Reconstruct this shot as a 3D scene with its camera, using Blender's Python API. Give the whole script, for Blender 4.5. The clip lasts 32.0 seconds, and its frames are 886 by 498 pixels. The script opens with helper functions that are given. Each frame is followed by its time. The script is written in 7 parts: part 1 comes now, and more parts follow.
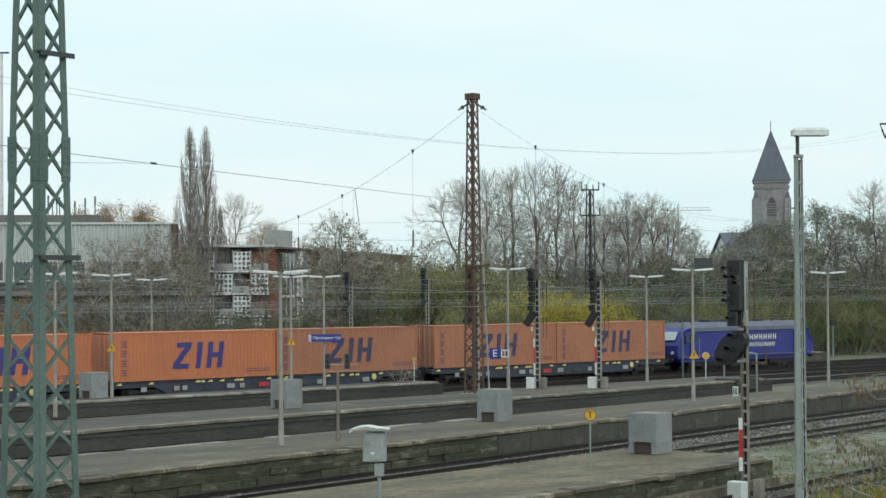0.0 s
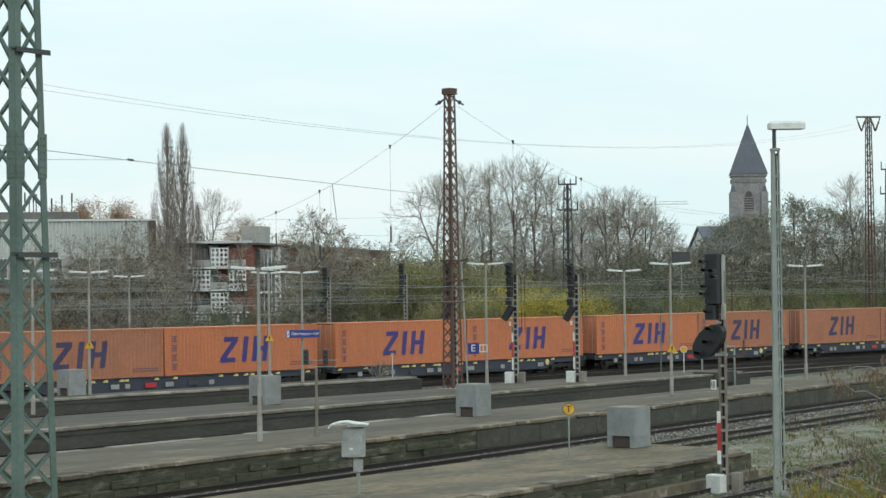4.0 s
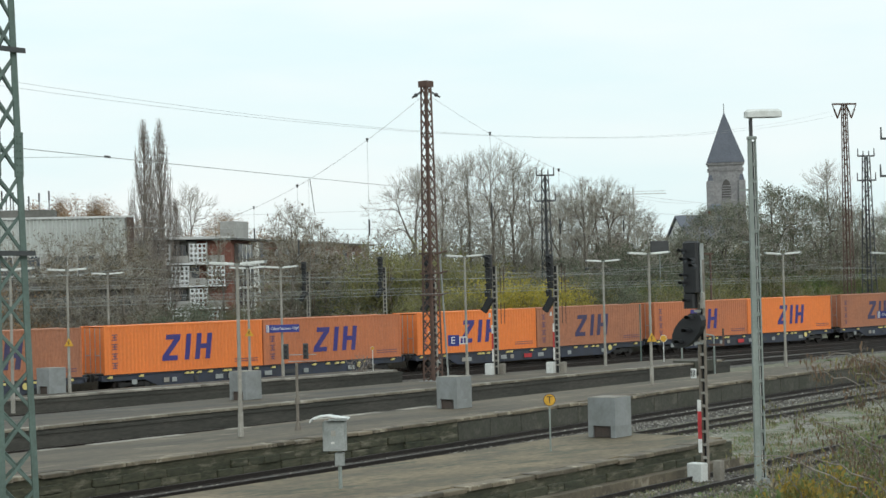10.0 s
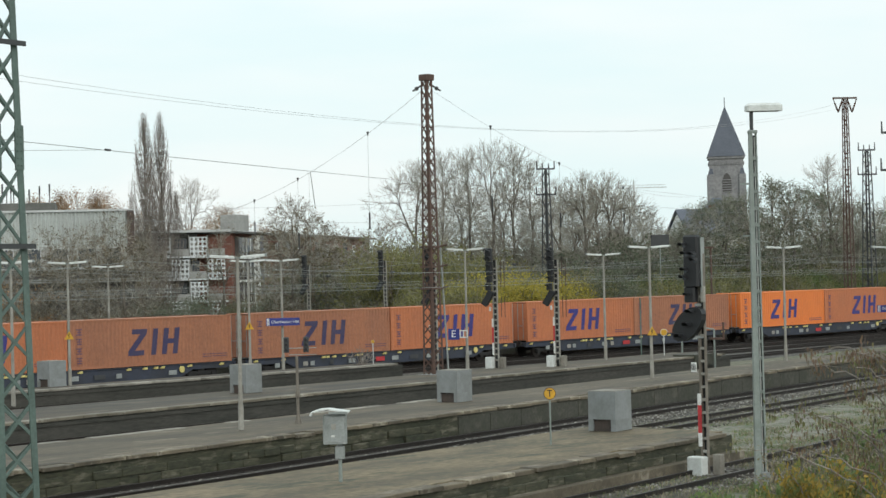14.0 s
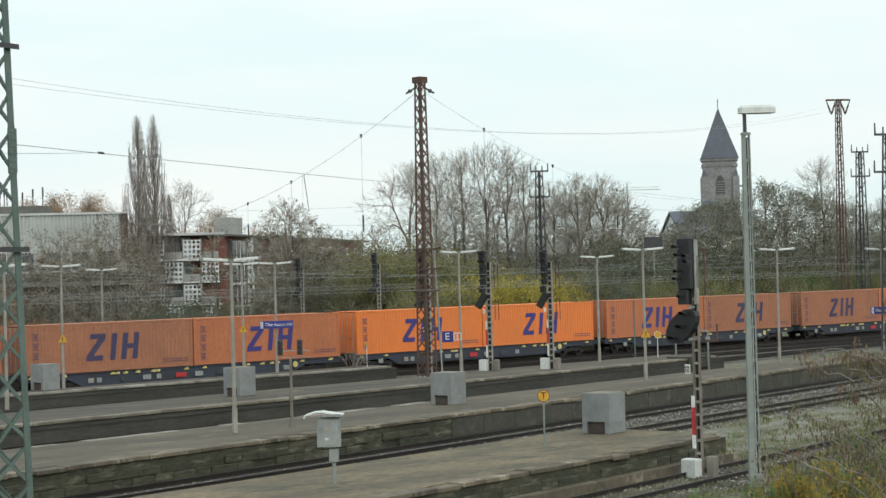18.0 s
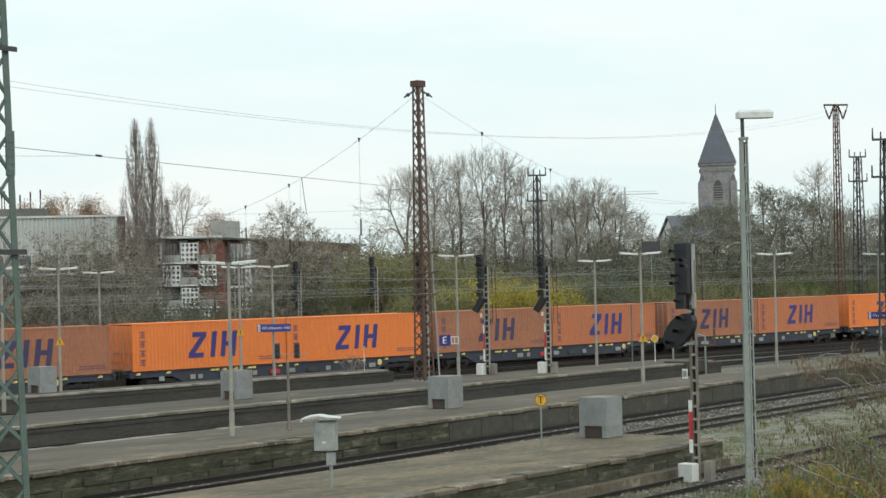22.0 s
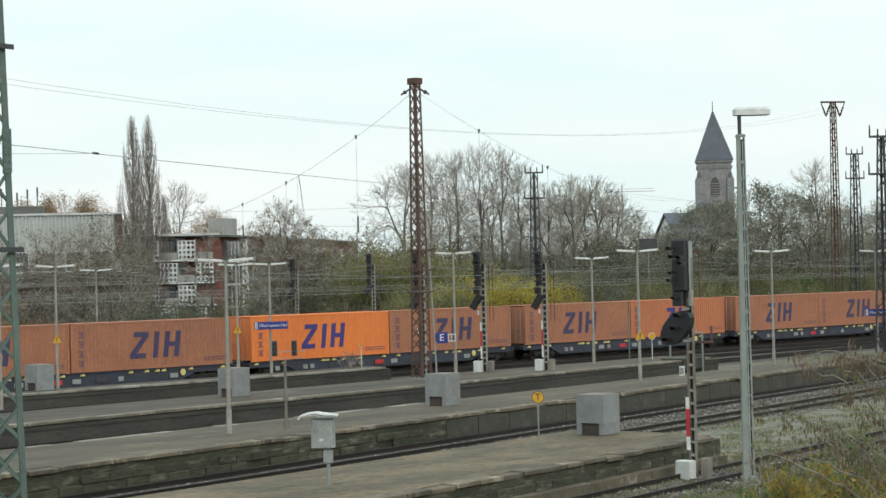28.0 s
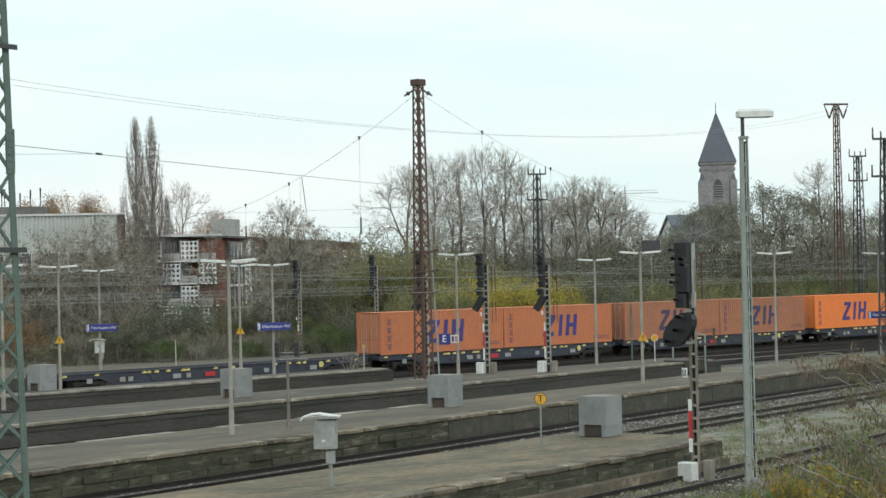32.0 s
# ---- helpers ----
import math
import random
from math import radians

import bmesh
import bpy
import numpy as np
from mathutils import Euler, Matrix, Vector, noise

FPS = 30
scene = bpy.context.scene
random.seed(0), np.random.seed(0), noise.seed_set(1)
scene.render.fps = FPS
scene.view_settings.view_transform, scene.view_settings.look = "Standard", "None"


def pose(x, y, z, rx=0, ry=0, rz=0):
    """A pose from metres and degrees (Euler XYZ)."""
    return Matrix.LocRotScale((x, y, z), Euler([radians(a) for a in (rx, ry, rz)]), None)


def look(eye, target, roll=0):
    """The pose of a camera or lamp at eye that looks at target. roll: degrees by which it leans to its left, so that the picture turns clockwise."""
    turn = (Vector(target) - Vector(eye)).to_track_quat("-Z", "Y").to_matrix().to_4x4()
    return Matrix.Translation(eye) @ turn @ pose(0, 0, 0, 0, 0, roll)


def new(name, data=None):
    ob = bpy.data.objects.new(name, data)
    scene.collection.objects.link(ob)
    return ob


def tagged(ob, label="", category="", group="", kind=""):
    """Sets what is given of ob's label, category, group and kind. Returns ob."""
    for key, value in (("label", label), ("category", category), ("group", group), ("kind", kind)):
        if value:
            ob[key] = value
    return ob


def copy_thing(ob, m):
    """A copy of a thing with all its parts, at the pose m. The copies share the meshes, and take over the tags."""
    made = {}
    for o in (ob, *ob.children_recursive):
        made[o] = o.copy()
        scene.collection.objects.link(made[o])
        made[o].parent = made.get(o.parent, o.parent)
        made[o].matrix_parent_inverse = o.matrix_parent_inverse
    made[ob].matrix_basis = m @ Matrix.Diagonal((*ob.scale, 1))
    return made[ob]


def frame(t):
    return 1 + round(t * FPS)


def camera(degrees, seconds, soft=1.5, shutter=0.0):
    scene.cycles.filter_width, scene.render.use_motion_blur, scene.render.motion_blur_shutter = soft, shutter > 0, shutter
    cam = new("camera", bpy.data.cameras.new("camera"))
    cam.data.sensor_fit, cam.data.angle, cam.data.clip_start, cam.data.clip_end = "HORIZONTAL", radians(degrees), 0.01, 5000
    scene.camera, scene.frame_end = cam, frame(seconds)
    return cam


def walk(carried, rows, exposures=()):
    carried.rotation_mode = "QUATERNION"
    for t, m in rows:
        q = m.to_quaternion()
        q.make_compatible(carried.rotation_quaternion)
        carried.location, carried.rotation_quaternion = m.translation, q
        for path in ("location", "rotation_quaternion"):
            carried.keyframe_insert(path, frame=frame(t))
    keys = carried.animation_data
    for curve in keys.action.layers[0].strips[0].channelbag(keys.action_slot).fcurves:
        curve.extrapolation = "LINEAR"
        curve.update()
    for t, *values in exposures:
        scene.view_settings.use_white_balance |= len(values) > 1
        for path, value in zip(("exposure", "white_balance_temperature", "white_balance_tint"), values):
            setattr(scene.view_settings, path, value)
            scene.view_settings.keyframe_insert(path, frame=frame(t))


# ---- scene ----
EXPOSURE = 0.03
cam = camera(25.25, 32.0)
EYE = Vector((0.0, 0.0, 6.29))          # on the bridge parapet, above rail level z = 0
TURNS = [                               # seconds, tilt, roll, heading
    (0.0, 91.265, 0.367, -44.300), (0.5, 91.327, 0.473, -44.373), (1.0, 91.318, 0.522, -44.388), (1.5, 91.204, 0.483, -44.593),
    (2.0, 91.287, 0.519, -44.630), (2.5, 91.262, 0.605, -44.671), (3.0, 91.162, 0.621, -44.782), (3.5, 91.137, 0.612, -44.874),
    (5.5, 91.047, 0.978, -45.169), (6.0, 91.042, 1.037, -45.261), (6.5, 91.076, 1.140, -45.414), (7.0, 90.999, 1.296, -45.436),
    (7.5, 91.002, 1.414, -45.531), (8.0, 90.960, 1.410, -45.483), (8.5, 90.898, 1.445, -45.502), (9.0, 91.007, 1.544, -45.479),
    (9.5, 90.963, 1.518, -45.550), (10.0, 90.890, 1.495, -45.540), (10.5, 90.836, 1.445, -45.615), (11.0, 90.764, 1.416, -45.654),
    (11.5, 90.749, 1.437, -45.679), (12.0, 90.761, 1.518, -45.662), (12.5, 90.675, 1.362, -45.583), (13.0, 90.656, 1.365, -45.512),
    (13.5, 90.702, 1.447, -45.567), (14.0, 90.703, 1.429, -45.529), (14.5, 90.676, 1.478, -45.546), (16.5, 90.792, 1.617, -45.671),
    (17.0, 90.759, 1.507, -45.660), (17.5, 90.736, 1.497, -45.693), (18.0, 90.771, 1.518, -45.712), (18.5, 90.796, 1.395, -45.711),
    (19.0, 90.762, 1.305, -45.764), (19.5, 90.829, 1.364, -45.777), (20.0, 90.786, 1.299, -45.727), (20.5, 90.762, 1.288, -45.736),
    (21.0, 90.825, 1.382, -45.765), (21.5, 90.836, 1.293, -45.782), (22.0, 90.879, 1.360, -45.785), (22.5, 90.900, 1.358, -45.737),
    (23.0, 90.939, 1.306, -45.810), (23.5, 90.730, 1.091, -45.825), (24.0, 90.756, 1.105, -45.832), (24.5, 90.762, 1.143, -45.872),
    (25.0, 90.885, 1.200, -45.888), (25.5, 90.772, 1.192, -45.893), (27.5, 90.903, 1.367, -45.876), (28.0, 90.801, 1.402, -45.868),
    (28.5, 90.867, 1.443, -45.899), (29.0, 90.898, 1.561, -45.882), (29.5, 90.919, 1.633, -45.865), (30.0, 90.879, 1.564, -45.856),
    (30.5, 90.901, 1.598, -45.860), (31.0, 90.820, 1.517, -45.823), (31.5, 90.875, 1.370, -45.877), (32.0, 90.841, 1.267, -45.788),
]
walk(cam, [(t, pose(*EYE, a, b, c)) for t, a, b, c in TURNS], exposures=[(0.0, EXPOSURE - 0.06, 6320, 6.5), (3.5, EXPOSURE - 0.04, 6390, 7.6), (9.0, EXPOSURE, 6500, 10), (20.0, EXPOSURE, 6680, 11), (30.0, EXPOSURE + 0.02, 6650, 10.7), (32.0, EXPOSURE + 0.02, 6590, 10.2)])

# ---------------------------------------------------------------- light
world = bpy.data.worlds.new("overcast_sky")
scene.world = world
world.use_nodes = True
wn, wl = world.node_tree.nodes, world.node_tree.links
wn.clear()
SUN_EL, SUN_ROT = radians(30), radians(200)
sky = wn.new("ShaderNodeTexSky")
sky.sky_type, sky.sun_disc, sky.sun_elevation, sky.sun_rotation = "NISHITA", False, SUN_EL, SUN_ROT
tone = wn.new("ShaderNodeVectorMath")
tone.operation = "SCALE"
tone.inputs[3].default_value = 0.12
wl.new(sky.outputs[0], tone.inputs[0])
coord = wn.new("ShaderNodeTexCoord")
split = wn.new("ShaderNodeSeparateXYZ")
wl.new(coord.outputs["Generated"], split.inputs[0])
lift = wn.new("ShaderNodeMapRange")     # an overcast sky is brighter towards the zenith
lift.inputs[1].default_value, lift.inputs[2].default_value = 0.0, 1.0
lift.inputs[3].default_value, lift.inputs[4].default_value = 0.955, 1.4
wl.new(split.outputs[2], lift.inputs[0])
stretch = wn.new("ShaderNodeMapping")
stretch.inputs["Scale"].default_value = (3, 3, 16)
wl.new(coord.outputs["Generated"], stretch.inputs[0])
cloud = wn.new("ShaderNodeTexNoise")
cloud.inputs["Scale"].default_value, cloud.inputs["Detail"].default_value = 1.2, 4
wl.new(stretch.outputs[0], cloud.inputs[0])
ramp = wn.new("ShaderNodeValToRGB")
ramp.color_ramp.elements[0].position, ramp.color_ramp.elements[0].color = 0.35, (0.80, 0.965, 0.985, 1)
ramp.color_ramp.elements[1].position, ramp.color_ramp.elements[1].color = 0.65, (0.93, 1.0, 1.0, 1)
wl.new(cloud.outputs[0], ramp.inputs[0])
veil = wn.new("ShaderNodeVectorMath")
veil.operation = "SCALE"
wl.new(ramp.outputs[0], veil.inputs[0])
wl.new(lift.outputs[0], veil.inputs[3])
blend = wn.new("ShaderNodeMix")
blend.data_type = "RGBA"
blend.inputs[0].default_value = 0.94
wl.new(tone.outputs[0], blend.inputs[6])
wl.new(veil.outputs[0], blend.inputs[7])
back = wn.new("ShaderNodeBackground")
back.inputs[1].default_value = 1.0
wl.new(blend.outputs[2], back.inputs[0])
wl.new(back.outputs[0], wn.new("ShaderNodeOutputWorld").inputs[0])

sun = new("sun", bpy.data.lights.new("sun", "SUN"))
sun.data.energy, sun.data.angle, sun.data.color = 1.0, radians(14), (1.0, 0.97, 0.92)
sun.matrix_basis = look((40, -30, 60), (85, 85, 0))


# ---------------------------------------------------------------- materials
def mat(name, colour, rough=0.8, metal=0.0, vary=0.25, size=1.0, fine=12.0, bump=0.2, second=None, amount=0.5, detail=0.14, each=0.0, stretch=(1, 1, 1), patch=None):
    """A surface with broad stains, fine grain and relief; second: the colour of its stains; each: the spread from piece to piece."""
    m = bpy.data.materials.new(name)
    m.use_nodes = True
    n, l = m.node_tree.nodes, m.node_tree.links
    bsdf = n["Principled BSDF"]
    bsdf.inputs["Metallic"].default_value = metal
    where = n.new("ShaderNodeTexCoord")
    place = n.new("ShaderNodeMapping")
    place.inputs["Scale"].default_value = stretch
    l.new(where.outputs["Object"], place.inputs[0])
    info = n.new("ShaderNodeObjectInfo")
    shift = n.new("ShaderNodeVectorMath")
    shift.operation = "SCALE"
    shift.inputs[0].default_value = (37, 91, 53)
    l.new(info.outputs["Random"], shift.inputs[3])
    l.new(shift.outputs[0], place.inputs["Location"])
    broad = n.new("ShaderNodeTexNoise")
    broad.inputs["Scale"].default_value, broad.inputs["Detail"].default_value = 1.0 / size, 5
    broad.inputs["Roughness"].default_value = 0.65
    l.new(place.outputs[0], broad.inputs[0])
    grain = n.new("ShaderNodeTexNoise")
    grain.inputs["Scale"].default_value, grain.inputs["Detail"].default_value = fine, 3
    l.new(place.outputs[0], grain.inputs[0])
    dark = second or tuple(c * (1 - vary) for c in colour)
    ramp = n.new("ShaderNodeValToRGB")
    ramp.color_ramp.elements[0].position, ramp.color_ramp.elements[0].color = 0.5 - 0.25 * (1 - amount) - 0.1, (*dark, 1)
    ramp.color_ramp.elements[1].position, ramp.color_ramp.elements[1].color = 0.62, (*colour, 1)
    l.new(broad.outputs[0], ramp.inputs[0])
    speck = n.new("ShaderNodeMapRange")
    speck.inputs[1].default_value, speck.inputs[2].default_value = 0.3, 0.7
    speck.inputs[3].default_value, speck.inputs[4].default_value = 1 - detail, 1 + detail * 0.6
    l.new(grain.outputs[0], speck.inputs[0])
    mul = n.new("ShaderNodeVectorMath")
    mul.operation = "SCALE"
    l.new(ramp.outputs[0], mul.inputs[0])
    l.new(speck.outputs[0], mul.inputs[3])
    out = mul.outputs[0]
    if patch:                                  # blotches: colour, size, share of the surface
        tint, wide, share = patch
        blot = n.new("ShaderNodeTexNoise")
        blot.inputs["Scale"].default_value, blot.inputs["Detail"].default_value, blot.inputs["Roughness"].default_value = 1.0 / wide, 6, 0.7
        l.new(place.outputs[0], blot.inputs[0])
        edge = n.new("ShaderNodeMapRange")
        edge.inputs[1].default_value, edge.inputs[2].default_value = 0.60 - 0.25 * share, 0.72 - 0.25 * share
        l.new(blot.outputs[0], edge.inputs[0])
        over = n.new("ShaderNodeMix")
        over.data_type = "RGBA"
        over.inputs[7].default_value = (*tint, 1)
        l.new(edge.outputs[0], over.inputs[0])
        l.new(out, over.inputs[6])
        out = over.outputs[2]
    if each:
        lot = n.new("ShaderNodeMapRange")
        lot.inputs[3].default_value, lot.inputs[4].default_value = 1 - each, 1 + each
        l.new(info.outputs["Random"], lot.inputs[0])
        again = n.new("ShaderNodeVectorMath")
        again.operation = "SCALE"
        l.new(out, again.inputs[0])
        l.new(lot.outputs[0], again.inputs[3])
        out = again.outputs[0]
    l.new(out, bsdf.inputs["Base Color"])
    gloss = n.new("ShaderNodeMapRange")
    gloss.inputs[3].default_value, gloss.inputs[4].default_value = max(0.05, rough - 0.15), min(1, rough + 0.15)
    l.new(broad.outputs[0], gloss.inputs[0])
    l.new(gloss.outputs[0], bsdf.inputs["Roughness"])
    if bump:
        relief = n.new("ShaderNodeBump")
        relief.inputs["Strength"].default_value, relief.inputs["Distance"].default_value = bump, 0.02
        l.new(grain.outputs[0], relief.inputs["Height"])
        l.new(relief.outputs[0], bsdf.inputs["Normal"])
    return m


def leafy(name, colours, rough=0.8, thin=0.0):
    """Leaves or twigs: a colour for each island of the mesh, out of a few."""
    m = bpy.data.materials.new(name)
    m.use_nodes = True
    n, l = m.node_tree.nodes, m.node_tree.links
    bsdf = n["Principled BSDF"]
    bsdf.inputs["Roughness"].default_value = rough
    bsdf.inputs["Specular IOR Level"].default_value = 0.2
    geom = n.new("ShaderNodeNewGeometry")
    ramp = n.new("ShaderNodeValToRGB")
    while len(ramp.color_ramp.elements) < len(colours):
        ramp.color_ramp.elements.new(0.5)
    for i, c in enumerate(colours):
        ramp.color_ramp.elements[i].position = i / (len(colours) - 1)
        ramp.color_ramp.elements[i].color = (*c, 1)
    l.new(geom.outputs["Random Per Island"], ramp.inputs[0])
    where = n.new("ShaderNodeTexCoord")
    grain = n.new("ShaderNodeTexNoise")
    grain.inputs["Scale"].default_value = 0.6
    l.new(where.outputs["Object"], grain.inputs[0])
    span = n.new("ShaderNodeMapRange")
    span.inputs[1].default_value, span.inputs[2].default_value = 0.3, 0.7
    span.inputs[3].default_value, span.inputs[4].default_value = 0.65, 1.3
    l.new(grain.outputs[0], span.inputs[0])
    mul = n.new("ShaderNodeVectorMath")
    mul.operation = "SCALE"
    l.new(ramp.outputs[0], mul.inputs[0])
    l.new(span.outputs[0], mul.inputs[3])
    l.new(mul.outputs[0], bsdf.inputs["Base Color"])
    if thin:                                   # a thin leaf: part of the light passes through it
        pass_on = n.new("ShaderNodeBsdfTranslucent")
        l.new(mul.outputs[0], pass_on.inputs["Color"])
        both = n.new("ShaderNodeMixShader")
        both.inputs[0].default_value = thin
        l.new(bsdf.outputs[0], both.inputs[1])
        l.new(pass_on.outputs[0], both.inputs[2])
        l.new(both.outputs[0], n["Material Output"].inputs["Surface"])
    return m


def glass(name, tint=(0.05, 0.06, 0.07)):
    m = bpy.data.materials.new(name)
    m.use_nodes = True
    b = m.node_tree.nodes["Principled BSDF"]
    b.inputs["Base Color"].default_value = (*tint, 1)
    b.inputs["Roughness"].default_value = 0.08
    b.inputs["Specular IOR Level"].default_value = 0.7
    return m


ASPHALT = mat("platform_asphalt", (0.094, 0.076, 0.052), 0.85, second=(0.032, 0.028, 0.022), size=2.6, fine=9, bump=0.3, amount=0.8, detail=0.3, stretch=(0.22, 1.0, 1), patch=((0.14, 0.122, 0.09), 1.1, 0.15))
ASPHALT_WORN = mat("worn_sandy_asphalt", (0.185, 0.145, 0.088), 0.9, second=(0.080, 0.064, 0.038), size=1.8, fine=8, bump=0.5, amount=0.8, detail=0.4, stretch=(0.4, 1.0, 1), patch=((0.055, 0.055, 0.034), 0.8, 0.35))
COPING = mat("coping_concrete", (0.155, 0.128, 0.088), 0.85, second=(0.060, 0.050, 0.034), size=1.2, fine=14, each=0.35, amount=0.7, patch=((0.28, 0.25, 0.19), 0.8, 0.2))
COPING_WORN = mat("worn_coping_concrete", (0.185, 0.163, 0.125), 0.85, second=(0.10, 0.086, 0.06), size=1.6, fine=14, each=0.25, amount=0.6, patch=((0.30, 0.28, 0.235), 1.2, 0.2))
COPING_PALE = mat("pale_edge_stone", (0.29, 0.27, 0.23), 0.85, second=(0.09, 0.08, 0.062), size=2.2, fine=14, each=0.2, amount=0.6)
WALL_WET = mat("platform_wall", (0.060, 0.057, 0.048), 0.85, second=(0.027, 0.028, 0.022), size=1.6, fine=7, bump=0.4, amount=0.6, detail=0.25, stretch=(0.35, 1, 1.6))
WALL_MOSSY = mat("mossy_platform_wall", (0.062, 0.060, 0.036), 0.85, second=(0.020, 0.025, 0.012), size=1.2, fine=7, bump=0.6, amount=0.7, detail=0.4, stretch=(0.4, 1, 1.8), patch=((0.14, 0.13, 0.095), 0.6, 0.2))
ASPHALT_SANDY = mat("sandy_worn_asphalt", (0.116, 0.095, 0.066), 0.9, second=(0.050, 0.042, 0.029), size=2.2, fine=9, bump=0.4, amount=0.8, detail=0.3, stretch=(0.25, 1.0, 1), patch=((0.20, 0.17, 0.12), 0.9, 0.12))
WALL_NEW = mat("platform_wall_panel", (0.064, 0.062, 0.05), 0.85, second=(0.034, 0.037, 0.022), size=1.5, fine=7, bump=0.3, detail=0.25, patch=((0.095, 0.09, 0.07), 1.2, 0.2))
BALLAST = mat("ballast", (0.062, 0.055, 0.046), 0.95, vary=0.5, size=2.0, fine=6, bump=1.0, detail=0.7, patch=((0.19, 0.18, 0.155), 0.16, 0.28))
BALLAST_PALE = mat("pale_ballast", (0.235, 0.222, 0.18), 0.95, vary=0.45, size=1.5, fine=7, bump=1.0, detail=0.75, patch=((0.075, 0.092, 0.045), 0.8, 0.5))
EARTH = mat("ground_earth", (0.14, 0.135, 0.09), 0.95, second=(0.06, 0.075, 0.03), size=6.0, fine=3, bump=1.0, detail=0.6)
RAIL = mat("rail_steel", (0.04, 0.033, 0.029), 0.55, metal=0.6, vary=0.3, size=2)
SLEEPER = mat("sleeper_timber", (0.06, 0.05, 0.042), 0.9, vary=0.4, size=0.7, each=0.2)
GREEN_STEEL = mat("green_painted_steel", (0.108, 0.155, 0.135), 0.6, second=(0.065, 0.095, 0.082), size=0.8, fine=20, bump=0.05)
RUST_STEEL = mat("rusty_steel", (0.105, 0.06, 0.045), 0.8, second=(0.06, 0.04, 0.032), size=0.8, fine=20)
GREY_STEEL = mat("galvanised_steel", (0.33, 0.35, 0.34), 0.6, metal=0.2, second=(0.2, 0.22, 0.21), size=0.7, fine=18, bump=0.05)
POST_GREY = mat("grey_green_post", (0.24, 0.27, 0.25), 0.6, metal=0.1, second=(0.16, 0.19, 0.17), size=0.8, fine=18, bump=0.05)
LAMP_POST = mat("pale_grey_post", (0.31, 0.30, 0.265), 0.65, metal=0.0, second=(0.20, 0.185, 0.155), size=0.8, fine=18, bump=0.05)
LAMP_WHITE = mat("lamp_white", (0.62, 0.64, 0.62), 0.5, second=(0.45, 0.46, 0.43), size=0.5, fine=20, bump=0.05)
BLACK_PAINT = mat("black_signal_paint", (0.014, 0.015, 0.017), 0.55, vary=0.3, size=0.5, fine=20, bump=0.05)
SIGNAL_GREY = mat("dark_grey_paint", (0.05, 0.053, 0.055), 0.6, vary=0.3, size=0.5, fine=20, bump=0.05)
CONCRETE = mat("cast_concrete", (0.235, 0.25, 0.25), 0.85, second=(0.155, 0.163, 0.155), size=0.9, fine=9, bump=0.08, detail=0.07)
BROWN_PLATE = mat("rusty_brown_plate", (0.075, 0.055, 0.045), 0.8, second=(0.04, 0.034, 0.03), size=0.4, fine=18)
WHITE_PAINT = mat("white_paint", (0.75, 0.76, 0.74), 0.6, second=(0.5, 0.5, 0.46), size=0.5, fine=20, bump=0.05)
RED_PAINT = mat("red_paint", (0.5, 0.035, 0.04), 0.6, vary=0.3, size=0.5, bump=0.05)
YELLOW_PAINT = mat("yellow_paint", (0.62, 0.34, 0.025), 0.6, vary=0.25, size=0.5, bump=0.05)
YELLOW_PALE = mat("pale_yellow_paint", (0.66, 0.56, 0.2), 0.6, vary=0.25, size=0.5, bump=0.05)
SIGN_BLUE = mat("sign_blue", (0.018, 0.03, 0.21), 0.5, vary=0.2, size=0.8, bump=0.0)
WAGON_BLUE = mat("wagon_dark_blue_grey", (0.040, 0.048, 0.072), 0.75, second=(0.03, 0.032, 0.036), size=1.2, fine=10)
BOGIE_BLACK = mat("bogie_black", (0.018, 0.017, 0.016), 0.8, vary=0.3, size=0.6)
LOGO_BLUE = mat("logo_blue", (0.035, 0.032, 0.19), 0.6, second=(0.05, 0.04, 0.15), size=1.0, fine=10, bump=0.0, detail=0.15)
LOGO_DULL = mat("dull_navy_mark", (0.042, 0.038, 0.10), 0.7, second=(0.065, 0.05, 0.09), size=0.8, fine=10, bump=0.0, detail=0.2)
POST_BROWN = mat("grey_brown_post", (0.20, 0.18, 0.15), 0.7, second=(0.11, 0.09, 0.07), size=0.6, fine=18, bump=0.05)
LOGO_FADED = mat("faded_logo_blue", (0.12, 0.068, 0.12), 0.7, second=(0.16, 0.078, 0.09), size=0.8, fine=10, bump=0.0, detail=0.2)
ORANGE = [mat("dull_orange_paint", (0.365, 0.150, 0.080), 0.65, second=(0.285, 0.120, 0.068), size=2.0, fine=6, bump=0.05, detail=0.15),
          mat("orange_paint", (0.48, 0.160, 0.067), 0.6, second=(0.40, 0.138, 0.063), size=2.5, fine=6, bump=0.05, detail=0.12),
          mat("bright_orange_paint", (0.74, 0.20, 0.042), 0.55, second=(0.66, 0.18, 0.04), size=3.0, fine=6, bump=0.03, detail=0.08)]
LOCO_BLUE = mat("loco_blue", (0.026, 0.032, 0.22), 0.45, second=(0.022, 0.027, 0.16), size=2.0, fine=8, bump=0.02, detail=0.1)
LOCO_GREY = mat("loco_roof_grey", (0.14, 0.145, 0.2), 0.6, vary=0.3, size=1.0)
WINDOW = glass("dark_window_glass")
TRAIN_GLASS = glass("cab_window_glass", (0.35, 0.42, 0.42))


